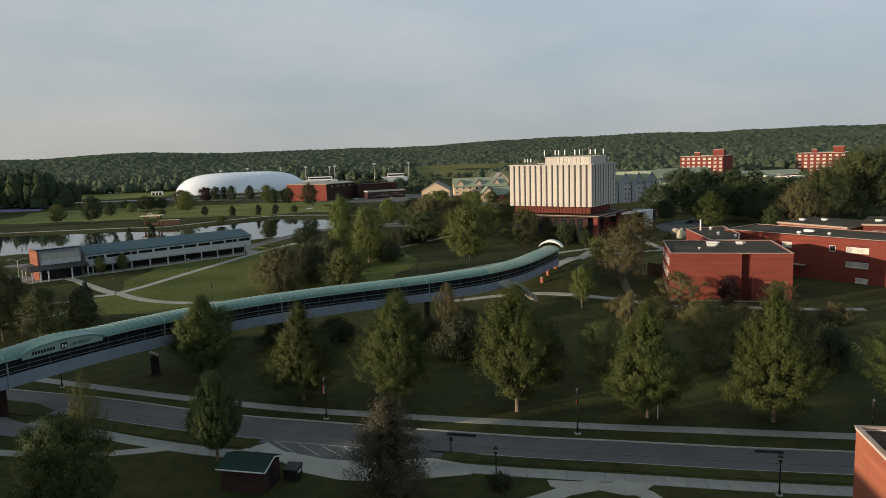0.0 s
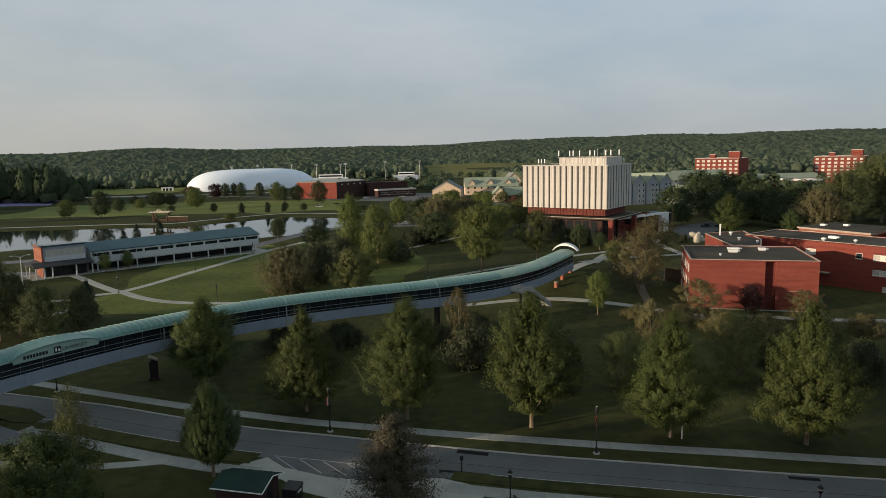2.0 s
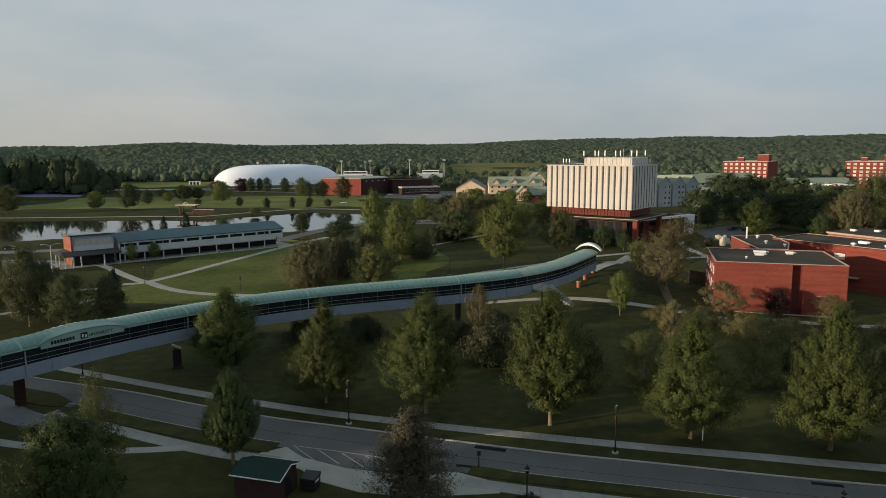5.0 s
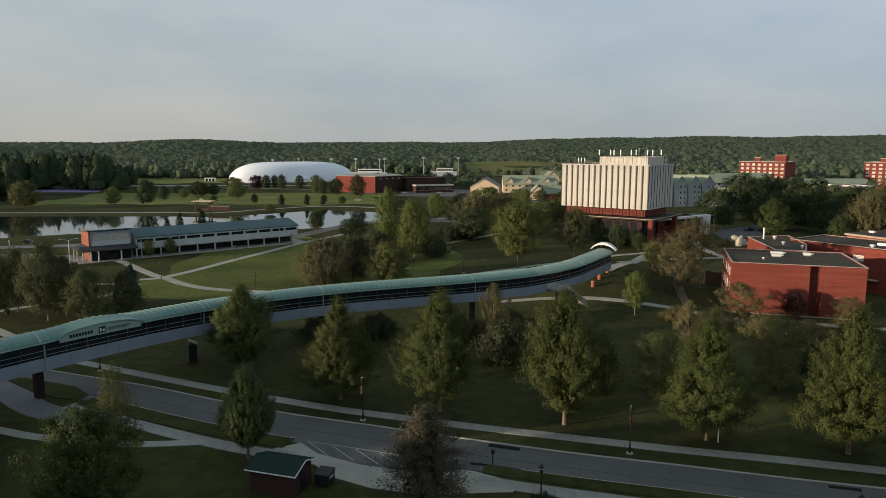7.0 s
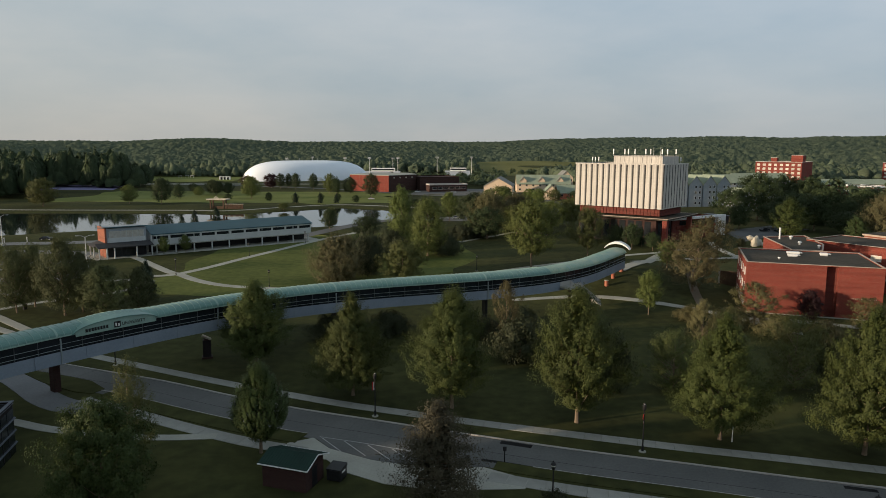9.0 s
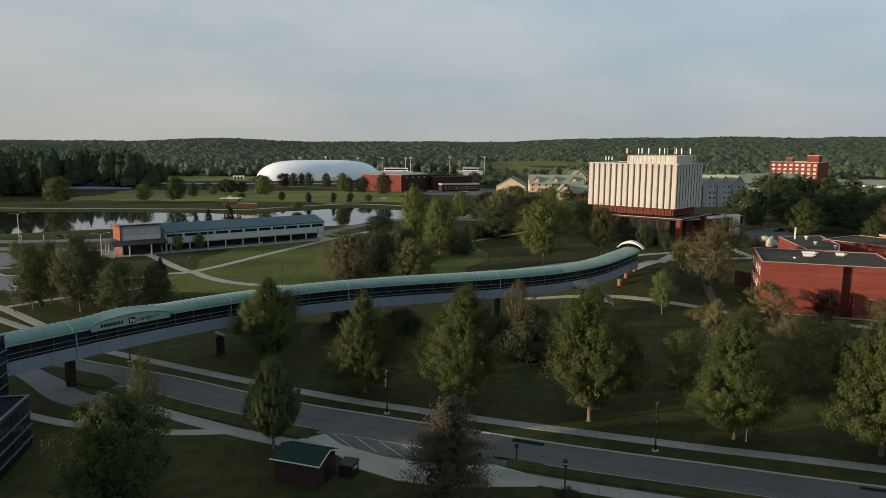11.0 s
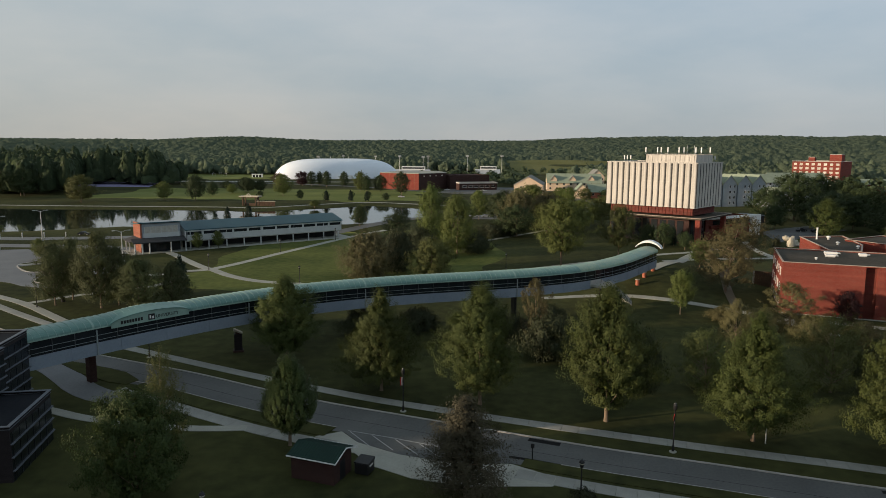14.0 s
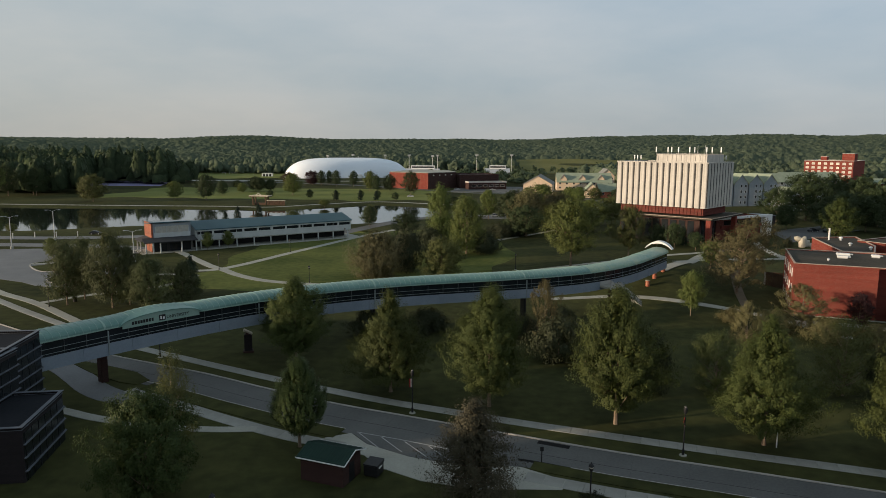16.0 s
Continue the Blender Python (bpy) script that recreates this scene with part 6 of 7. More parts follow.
car(-147.7, 258.0, 8, NAVY, "dark parked car on the lakeside road")
car(-20.0, 545.0, 10, SILVER, "silver car in the sports hall car park")
car(8.0, 540.0, 14, SILVER, "silver car in the sports hall car park")
car(137.0, 296.0, 20, NAVY, "dark car parked under the trees")
car(142.5, 294.6, 20, NAVY, "dark car parked under the trees")
car(0.5, 341.0, 12, SILVER, "silver car in the small parking bay")
car(6.5, 342.0, 12, SILVER, "silver car in the small parking bay")
car(-48.0, 466.0, 0, SILVER, "white car beyond the pond")

# lakeside shelter with a curved sign board and a timber cart
shelter = thing("lakeside_shelter", -132.2, 393.5, -0.05, turn=-8, label="brown timber lakeside shelter with a pale roof beam and gabled crest", category="shelter")
for x in (0.6, 8.3):
    for y in (0.0, 3.2):
        box("post", WOOD, shelter, x, x + 0.7, y, y + 0.7, -0.3, 4.8)
box("roof", WOOD, shelter, -0.9, 10.5, -0.9, 4.8, 4.8, 5.1)
ring("roof_beam", STONE, shelter, -1.0, 10.6, -1.0, 4.9, 5.1, 5.6, 0.5, "pale painted roof beam")
for p0, p1 in (((3.1, 5.6), (4.9, 7.0)), ((6.7, 5.6), (4.9, 7.0))):
    tube("crest", STONE, shelter, [(p0[0], -0.7, p0[1]), (p1[0], -0.7, p1[1])], 0.28, 6, "pale gabled crest")
box("crest_base", STONE, shelter, 3.0, 6.8, -0.9, -0.5, 5.6, 5.9)
box("counter", WOOD, shelter, 1.4, 8.2, 1.2, 1.7, 0, 1.4)
cart = thing("timber_wall", -122.6, 391.8, -0.05, turn=-2, label="low brown timber wall with a pale top rail beside the shelter", category="wall")
for k in range(7):
    box("panel", WOOD, cart, k * 1.5, k * 1.5 + 1.35, 0, 0.8, 0.1, 2.7 - (k % 2) * 0.3)
box("rail", STONE, cart, -0.2, 10.6, -0.1, 0.9, 2.7, 2.95)

g0, g1 = Vector((69.0, 171.8, 0)), Vector((72.8, 169.4, 0))
screen = thing("screen_wall", g0.x, g0.y, 0, turn=math.degrees(math.atan2(g1.y - g0.y, g1.x - g0.x)), label="dark timber screen wall with a pale end post beside the brick hall", category="screen wall")
for k in range(9):
    box("board", WOOD, screen, 0.2 + k * (g1 - g0).length / 9, (k + 1) * (g1 - g0).length / 9 + 0.16, 0, 0.12, 0, 4.7)
box("end_post", CONCRETE, screen, -0.2, 0.2, -0.1, 0.25, -0.2, 4.8)
box("top_rail", WOOD, screen, 0.2, (g1 - g0).length + 0.3, -0.05, 0.18, 4.7, 4.85)

# ---- trees ----
def profile_round(h):
    return math.sqrt(max(0.0, 1 - (2 * h - 0.92) ** 2 / 1.1)) if h < 0.97 else 0.25


def profile_egg(h):
    return (0.34 + 0.66 * smooth01(0, 0.36, h)) * max(0.03, 1 - ((h - 0.3) / 0.7 if h > 0.3 else 0) ** 1.6) ** 0.88


def profile_pyramid(h):
    return (0.62 + 0.38 * smooth01(0, 0.16, h)) * max(0.03, 1 - ((h - 0.16) / 0.84 if h > 0.16 else 0) ** 1.25) ** 0.95


def profile_oval(h):
    return (0.6 + 0.4 * smooth01(0, 0.2, h)) * max(0.05, 1 - ((h - 0.32) / 0.68 if h > 0.32 else 0) ** 2.3) ** 0.75


def profile_feather(h):
    return (0.75 + 0.25 * smooth01(0, 0.15, h)) * max(0.04, 1 - h ** 1.5) ** 0.8


def profile_cone(h):
    return (1 - h) ** 0.85 * 0.95 + 0.05


def leaf_quads(rng, centres, axes, radii, per, size, out, stretch=0.7):
    """Small folded leaves scattered in clumps: centres, long axes and radii of the clumps, out: the crown's middle line for facing."""
    n = len(centres)
    c = np.repeat(centres, per, 0)
    ax = np.repeat(axes, per, 0)
    r = np.repeat(radii, per)[:, None]
    d = rng.normal(size=(n * per, 3))
    d /= np.linalg.norm(d, axis=1, keepdims=True)
    d *= rng.random((n * per, 1)) ** 0.45
    along = (d * ax).sum(1, keepdims=True)
    p = c + (d + ax * along * stretch) * r
    face = p - out
    face[:, 2] = face[:, 2] * 0.5 + 0.8
    face /= np.linalg.norm(face, axis=1, keepdims=True) + 1e-6
    nrm = face + (p - c) / (r + 1e-6) * 0.55 + rng.normal(size=p.shape) * 0.42
    nrm /= np.linalg.norm(nrm, axis=1, keepdims=True)
    t1 = np.cross(nrm, rng.normal(size=p.shape))
    t1 /= np.linalg.norm(t1, axis=1, keepdims=True) + 1e-6
    t2 = np.cross(nrm, t1)
    s = size * (0.6 + 0.8 * rng.random((n * per, 1)))
    v = np.stack([p - t1 * s, p + t2 * s * 0.5 + nrm * s * 0.15, p + t1 * s, p - t2 * s * 0.5 + nrm * s * 0.15], 1)
    return v.reshape(-1, 3)


def tree_template(name, seed, tall, wide, profile, base, clumps, per, leaf, bark, leaf_mat, rise=0.6, clump_r=0.8, shell=0.5, rough=0.22, limbs=10, lean=0.0, stretch=0.7, core=0.7):
    """A tree of trunk, limbs and a crown of many leaves in clumps; base: where the crown starts, as a share of the height."""
    rng, rnd = np.random.default_rng(seed), random.Random(seed)
    z0, z1 = tall * base, tall
    pts, axes = [], []
    off = Vector((rnd.uniform(0, 50), rnd.uniform(0, 50), seed))
    while len(pts) < clumps:
        h = rnd.random() ** 0.9
        a = rnd.uniform(0, math.tau)
        lump = 1 + rough * 1.6 * noise.noise(off + Vector((math.cos(a) * 1.4, math.sin(a) * 1.4, h * 3.2))) + rough * 0.8 * noise.noise(off + Vector((math.cos(a) * 4, math.sin(a) * 4, h * 9)))
        full = profile(h) * wide / 2 * lump
        if rnd.random() > (full / (wide / 2)) ** 0.7 + 0.08:
            continue
        q = full * (shell + (1 - shell) * math.sqrt(rnd.random())) * (1 + rough * rnd.uniform(-0.25, 0.55) ** 3 * 4)
        pts.append((q * math.cos(a) + lean * h, q * math.sin(a), z0 + (z1 - z0) * h * 0.97))
        ax = Vector((math.cos(a), math.sin(a), rise * (0.25 + 1.3 * h) + rnd.uniform(-0.3, 0.4))).normalized()
        axes.append(ax)
    pts, axes = np.array(pts), np.array([tuple(a) for a in axes])
    out = pts.copy()
    out[:, :2] *= 0.1
    out[:, 2] = z0 + (pts[:, 2] - z0) * 0.75
    radii = clump_r * (0.65 + 0.7 * rng.random(clumps))
    v = leaf_quads(rng, pts, axes, radii, per, leaf, np.repeat(out, per, 0), stretch)
    f = np.arange(len(v)).reshape(-1, 4)
    if core:
        # large shaded leaves deep inside, which keep the light from passing straight through
        count = int(clumps * 5)
        hs = rng.random(count) * 0.88 + 0.03
        an = rng.random(count) * math.tau
        ra = np.array([profile(h) for h in hs]) * wide / 2 * core * np.sqrt(rng.random(count))
        ip = np.stack([ra * np.cos(an) + lean * hs, ra * np.sin(an), z0 + (z1 - z0) * hs], 1)
        i1 = rng.normal(size=(count, 3))
        i1 /= np.linalg.norm(i1, axis=1, keepdims=True)
        i2 = np.cross(i1, rng.normal(size=(count, 3)))
        i2 /= np.linalg.norm(i2, axis=1, keepdims=True)
        si = wide * 0.027 * (0.7 + 0.6 * rng.random((count, 1)))
        iv = np.stack([ip - i1 * si, ip + i2 * si * 0.7, ip + i1 * si, ip - i2 * si * 0.7], 1).reshape(-1, 3)
        v = np.concatenate([v, iv])
        f = np.arange(len(v)).reshape(-1, 4)
    crown_me = mesh_np("crown", v, f, leaf_mat)
    spread_r = 2 * float(np.percentile(np.hypot(v[:, 0], v[:, 1]), 96.5))
    top_z = float(np.percentile(v[:, 2], 99.8))
    bm = bmesh.new()
    tr = max(0.09, tall * 0.017)
    add_tube(bm, [(0, 0, -0.3), (0.02, 0, tall * 0.02), (0.03 * tall * 0.1, 0, z0), (lean * 0.4, 0.05, tall * 0.6), (lean * 0.8, 0, tall * 0.9)], [tr * 1.5, tr * 1.1, tr * 0.9, tr * 0.5, tr * 0.12], 8)
    for k in range(limbs):
        h = rnd.uniform(0.0, 0.75)
        a = k * 2.4 + rnd.uniform(-0.4, 0.4)
        r = profile(min(0.95, h + 0.15)) * wide / 2 * 0.8
        zs = z0 * 0.9 + (z1 - z0) * h * 0.7
        ze = zs + r * (0.35 + rise * 0.5)
        add_tube(bm, [(lean * h * 0.5, 0, zs), (r * 0.45 * math.cos(a), r * 0.45 * math.sin(a), zs + (ze - zs) * 0.35), (r * math.cos(a), r * math.sin(a), ze)], [tr * 0.42, tr * 0.28, tr * 0.07], 5)
    trunk_me = bpy.data.meshes.new("trunk")
    bm.to_mesh(trunk_me)
    bm.free()
    trunk_me.materials.append(bark)
    return dict(tall=top_z, wide=spread_r, trunk=trunk_me, crown=crown_me, name=name)


def plant(kind, x, y, tall, wide, label, group="", turn=None, sink=0.0):
    """Sets a tree of a kind at a place, at its own height and width."""
    ob = new(kind["name"])
    a = rs.uniform(0, 360) if turn is None else turn
    ob.matrix_world = pose(x, y, height(x, y) - sink, 0, 0, a) @ Matrix.Diagonal((wide / kind["wide"], wide / kind["wide"], tall / kind["tall"], 1))
    tagged(ob, label, "shrub" if kind["name"] == "shrub" else "tree", group)
    for n in ("trunk", "crown"):
        shared(n, kind[n], ob)
    return ob


ROW = [tree_template("street_tree", 11 + i, 16, 12.5, (profile_egg, profile_pyramid, profile_egg)[i], 0.12, 560, 92, 0.104, BARK, m, rise=0.8, clump_r=0.55, shell=0.55, rough=0.46, limbs=16, stretch=1.5, core=0.66) for i, m in enumerate((LEAF, LEAF, LEAF))]
UPRIGHT = tree_template("young_tree", 21, 11, 6.0, profile_egg, 0.16, 460, 96, 0.082, BARK, LEAF_RICH, rise=4.0, clump_r=0.24, shell=0.84, rough=0.14, stretch=3.4, core=0.8)
ROUND = [tree_template("tree", 31 + i, 15, 13, profile_round, 0.2, 300, 46, 0.19, BARK, m, rise=0.5, clump_r=0.9, shell=0.45, rough=0.38) for i, m in enumerate((LEAF_SUN, LEAF_GROVE))]
BIG = tree_template("tree", 61, 12, 11, profile_round, 0.08, 340, 84, 0.13, BARK, LEAF_RICH, rise=0.7, clump_r=0.68, shell=0.66, rough=0.5)
SLENDER = tree_template("tree", 62, 13, 6.4, profile_egg, 0.08, 170, 70, 0.10, BARK, LEAF_OLIVE, rise=1.8, clump_r=0.5, shell=0.35, rough=0.5, stretch=1.4, core=0.0)
EGG = [tree_template("tree", 71 + i, 15, 11, profile_egg, 0.1, 280, 56, 0.15, BARK, m, rise=1.1, clump_r=0.75, shell=0.4, rough=0.38, limbs=14, stretch=1.0) for i, m in enumerate((LEAF, LEAF_DEEP))]
LEAF_RAGGED = leafage("ragged_olive_leaves", (0.054, 0.066, 0.024), (0.106, 0.117, 0.044))
RAGGED = [tree_template("tree", 91 + i, 14, 11, profile_oval, 0.12, 300, 60, 0.135, BARK, LEAF_RAGGED, rise=0.9, clump_r=0.7, shell=0.5, rough=0.6, limbs=18, stretch=1.3, core=0.6) for i in range(2)]
AIRY = tree_template("tree", 93, 14, 11, profile_round, 0.27, 240, 60, 0.15, BARK, LEAF_OLIVE, rise=0.8, clump_r=0.7, shell=0.4, rough=0.5, limbs=20, core=0.4)
BROAD = tree_template("tree", 94, 19, 15, profile_round, 0.2, 380, 46, 0.17, BARK, LEAF_SUN, rise=0.6, clump_r=0.85, shell=0.5, rough=0.45, limbs=16, core=0.6)
LEANING = tree_template("tree", 95, 16, 13, profile_round, 0.14, 300, 54, 0.165, BARK, LEAF_BROWN, rise=0.7, clump_r=0.75, shell=0.3, rough=0.5, limbs=26, lean=2.6, core=0.0)
OVAL = tree_template("tree", 81, 20, 13, profile_oval, 0.05, 420, 40, 0.2, BARK, LEAF_SUN, rise=1.2, clump_r=0.8, shell=0.65, rough=0.3, stretch=1.1)
MID = [tree_template("tree", 41 + i, 15, 13, profile_round, 0.14, 260, 40, 0.22, BARK, m, rise=0.5, clump_r=0.8, shell=0.66, rough=0.36) for i, m in enumerate((LEAF_SUN, LEAF_GROVE, LEAF_OLIVE))]
OLIVE = tree_template("tree", 51, 14, 13, profile_round, 0.12, 250, 36, 0.24, BARK, LEAF_OLIVE, rise=0.5, clump_r=0.9, shell=0.45, rough=0.4)
FINE = tree_template("tree", 59, 12, 10, profile_round, 0.06, 280, 56, 0.13, BARK, LEAF_OLIVE, rise=0.9, clump_r=0.7, shell=0.4, rough=0.45, limbs=20, stretch=1.1, core=0.0)
BROWN = tree_template("tree", 52, 16, 13, profile_round, 0.12, 240, 46, 0.2, BARK, LEAF_BROWN, rise=0.6, clump_r=0.8, shell=0.3, rough=0.5, limbs=24, core=0.0)
THICKET = tree_template("tree", 58, 13, 17, profile_round, 0.02, 360, 50, 0.17, BARK, LEAF_UMBER, rise=1.6, clump_r=0.8, shell=0.45, rough=0.35, limbs=24, stretch=1.3)
PURPLE = tree_template("tree", 53, 10, 9, profile_round, 0.1, 150, 30, 0.28, BARK, LEAF_PURPLE, rise=0.5, clump_r=0.8)
FEATHER = tree_template("tree", 54, 10.2, 8.5, profile_feather, 0.06, 330, 84, 0.09, BARK, LEAF_GREY, rise=0.05, clump_r=0.6, shell=0.3, rough=0.55, limbs=26, stretch=1.3, core=0.55)
SPRUCE = tree_template("spruce", 55, 9, 5.4, profile_cone, 0.05, 130, 32, 0.19, BARK, NEEDLE, rise=-0.15, clump_r=0.5, shell=0.4, rough=0.3, limbs=4)
SHRUB = [tree_template("shrub", 56 + i, 5, 8, profile_round, 0.0, 150, 52, 0.165, BARK, m, rise=0.4, clump_r=0.85, shell=0.4, rough=0.4) for i, m in enumerate((LEAF_SHADE, LEAF_BROWN))]

label_row = "green street tree with a tapering crown beside the street"
for i, (x, y, h, w) in enumerate([(-29.5, 107.4, 14.2, 12.2), (-12.7, 95.4, 14.9, 12.1), (1.3, 90.7, 16.7, 12.6), (17.3, 85.8, 17.8, 12.4), (33.7, 80.7, 15.8, 12.4), (48.8, 76.6, 17.7, 13.4), (66, 73, 16, 13)]):
    plant(ROW[(0, 1, 2, 0, 1, 1, 2)[i]], x, y, h, w, label_row, "row of street trees", turn=i * 67)
plant(UPRIGHT, -20.9, 76.4, 10.9, 6.4, "dense upright young tree beside the near pavement")
plant(BIG, -32.6, 63.2, 11.3, 10.8, "broad dark green tree near the low brick building")
plant(SLENDER, -33.9, 72.2, 12.9, 6.4, "slender olive-green tree by the near pavement")
plant(FEATHER, -0.4, 65.7, 10.4, 10.4, "dark feathery tree by the driveway")
for k, x, y, h, w, label in (
    (ROUND[0], 43.4, 144.1, 9.6, 5.4, "young green tree on the lawn below the footbridge"),
    (FINE, 33.7, 98.3, 9.2, 8.9, "small yellowish tree behind the street trees"),
    (BROWN, 42.8, 112.0, 10.5, 6.6, "thin brownish tree on the lawn"),
    (FINE, 51.5, 98.5, 11.6, 9.6, "pale olive tree before the brick hall"),
    (BROWN, 62.4, 136.4, 8.6, 11.5, "reddish-brown tree before the brick hall"),
    (PURPLE, 74.6, 139.0, 6.6, 4.6, "small dark purple tree against the brick hall"),
    (BROWN, 82.0, 131.4, 6.8, 7.6, "small brownish tree against the brick hall"),
    (BROWN, 11.0, 118.1, 12.3, 6.0, "narrow brownish tree below the footbridge"),
    (THICKET, -27.0, 179.5, 13.0, 17.5, "broad brownish-green tree on the lawn"),
    (OLIVE, -10.5, 179.6, 11.2, 13.0, "round green tree on the lawn"),
    (OVAL, -14.2, 238.0, 21.9, 11.0, "tall green tree on the lawn"),
    (OVAL, -5.0, 224.5, 19.4, 13.6, "tall green tree on the lawn"),
    (ROUND[1], -29.6, 271.1, 8.5, 12.0, "dark green tree by the pond"),
    (BROAD, 25.6, 200.2, 19.8, 17.2, "broad green tree behind the footbridge"),
    (AIRY, 42.4, 202.8, 16.8, 12.5, "airy olive tree behind the footbridge"),
    (ROUND[0], 58.5, 180.2, 7.4, 6.2, "small green tree by the footbridge's mouth"),
    (SPRUCE, 65.3, 254.8, 7.0, 2.6, "narrow evergreen against the library"),
    (SPRUCE, 71.2, 248.5, 7.0, 2.4, "narrow evergreen against the library"),
):
    plant(k, x, y, h, w, label)
plant(LEANING, 58.6, 161.4, 17.6, 17.0, "sparse brownish tree by the footbridge's mouth", turn=0)
for x, y, h, w in ((56.0, 133.5, 4.4, 8.0), (62.5, 126.5, 4.8, 9.0), (69.5, 123.5, 4.4, 8.0), (50.5, 139.5, 3.2, 6.0), (77.0, 119.5, 4.6, 9.0), (88.0, 122.0, 4.0, 8.0)):
    plant(SHRUB[1], x, y, h, w, "loose brownish bush on the lawn before the brick hall", "lawn shrubs")
for i, (x, y, h, w) in enumerate([(-10.0, 128.9, 4.4, 9.6), (12.8, 111.6, 7.7, 10.3), (8.0, 125.3, 4.3, 6.3), (57.8, 98.6, 7.7, 7.5), (24.5, 98.2, 9.0, 6.5), (-2.0, 121.0, 4.5, 8.0), (69.0, 96.0, 7.0, 8.0)]):
    plant(SHRUB[0], x, y, h, w, "dense dark green shrub on the shaded lawn", "lawn shrubs")
for x, y, h, w in ((-20.6, 190.5, 12.5, 12.0), (-17.5, 233.0, 8.0, 13.0), (-13.5, 214.0, 7.5, 9.0), (1.5, 226.0, 6.5, 12.0), (7.0, 266.5, 5.5, 13.0), (14.5, 272.0, 6.0, 12.0), (-1.0, 252.0, 5.0, 12.0)):
    plant(SHRUB[0], x, y, h, w, "dense dark thicket between the lawn trees", "lawn thickets")
for x, y, h, w in ((19.5, 292.0, 17.0, 19.0), (31.0, 299.0, 16.0, 17.0)):
    plant(THICKET, x, y, h, w, "large brownish-green tree on the slope behind the lawn", "hillside trees")
for i, (x, y, h, w) in enumerate([(14.2, 312.4, 15.2, 20.3), (26.6, 324.7, 17.1, 18.5), (33.4, 302.1, 14.7, 17.2), (16.9, 268.0, 12.5, 17.8), (2.9, 331.3, 14.0, 10.8), (57.6, 314.1, 12.8, 15.3), (-48.5, 297.0, 9.0, 7.5), (45, 292, 13, 15), (30, 282, 12, 14)]):
    plant(MID[(i * 2 + 1) % 3], x, y, h, w, "leafy tree on the slope behind the lawn", "hillside trees")
for i, (x, y, h, w) in enumerate([(-89.7, 143.8, 14.3, 9.2), (-78.6, 142.0, 17.1, 12.1), (-70.1, 141.2, 11.3, 10.2), (-64.8, 145.8, 10.0, 8.6), (-89.1, 149.5, 14.4, 8.9), (-76.3, 144.9, 13.7, 8.6)]):
    plant(RAGGED[i % 2], x, y, h, w * 1.1, "leafy green tree between the car park and the footbridge", "trees by the car park")
plant(SPRUCE, -67.1, 155.9, 9.4, 4.4, "dark green spruce beside the path")
for x, y, h, w in ((-90.2, 223.3, 6.2, 4.0), (-84.9, 228.3, 6.2, 4.2), (-128.8, 200.6, 6.8, 4.6)):
    plant(ROUND[0], x, y, h, w, "small young tree beside the pavilion lawn", "young lawn trees")
for i, (x, y, h, w) in enumerate([(-190.9, 424.7, 11.7, 11.0), (-170.4, 422.9, 16.4, 14.0), (-191.8, 538.1, 6.5, 10.9), (-167.0, 507.5, 11.0, 13.9), (-156.2, 508.2, 9.4, 10.3), (-129.1, 470.5, 15.1, 15.2), (-136.4, 586.8, 12.8, 9.0), (-130.7, 592.4, 12.4, 8.1), (-121.2, 575.5, 13.5, 9.0), (-105.9, 571.3, 13.4, 8.6), (-84.5, 521.3, 15.2, 11.6), (-78.4, 514.0, 12.5, 9.0), (-68.7, 517.2, 13.0, 12.0), (-49.8, 485.2, 16.9, 13.4), (-174.2, 461, 10.4, 9), (-170.7, 489, 7.1, 9), (-162.8, 502.4, 10.6, 12.5), (-332, 540, 22, 18), (-352, 520, 24, 20), (-300, 452, 17, 17), (-345, 470, 21, 19), (-372, 455, 23, 20), (-309.4, 440.5, 20.9, 16.3), (-295.0, 447.7, 19.0, 18.7), (-232.0, 404.7, 16.5, 19.6), (-311.9, 425.3, 23.1, 21.4)]):
    plant(OLIVE if i == 24 else MID[1 if i % 5 else 0], x, y, h, w, "round tree on the open grass beyond the pond", "trees beyond the pond")
for x, y, h, w in ((-146.6, 596.9, 12.0, 13.5), (-160.0, 571.0, 11.5, 11.0)):
    plant(PURPLE, x, y, h, w, "dark purple-leaved tree before the white dome")
for x, y, h, w in ((-91.9, 434.3, 6.3, 4.9), (-78.5, 448.7, 5.4, 4.4), (-67.7, 449.3, 5.4, 5.1), (-110.3, 442.3, 6.4, 5.0), (-54.5, 436.3, 5.3, 5.3), (-140, 455, 4.5, 6), (-30, 430, 4.5, 8), (-18, 425, 4, 9)):
    plant(MID[1], x, y, h, w, "low dark bush on the bank beyond the pond", "bushes beyond the pond")
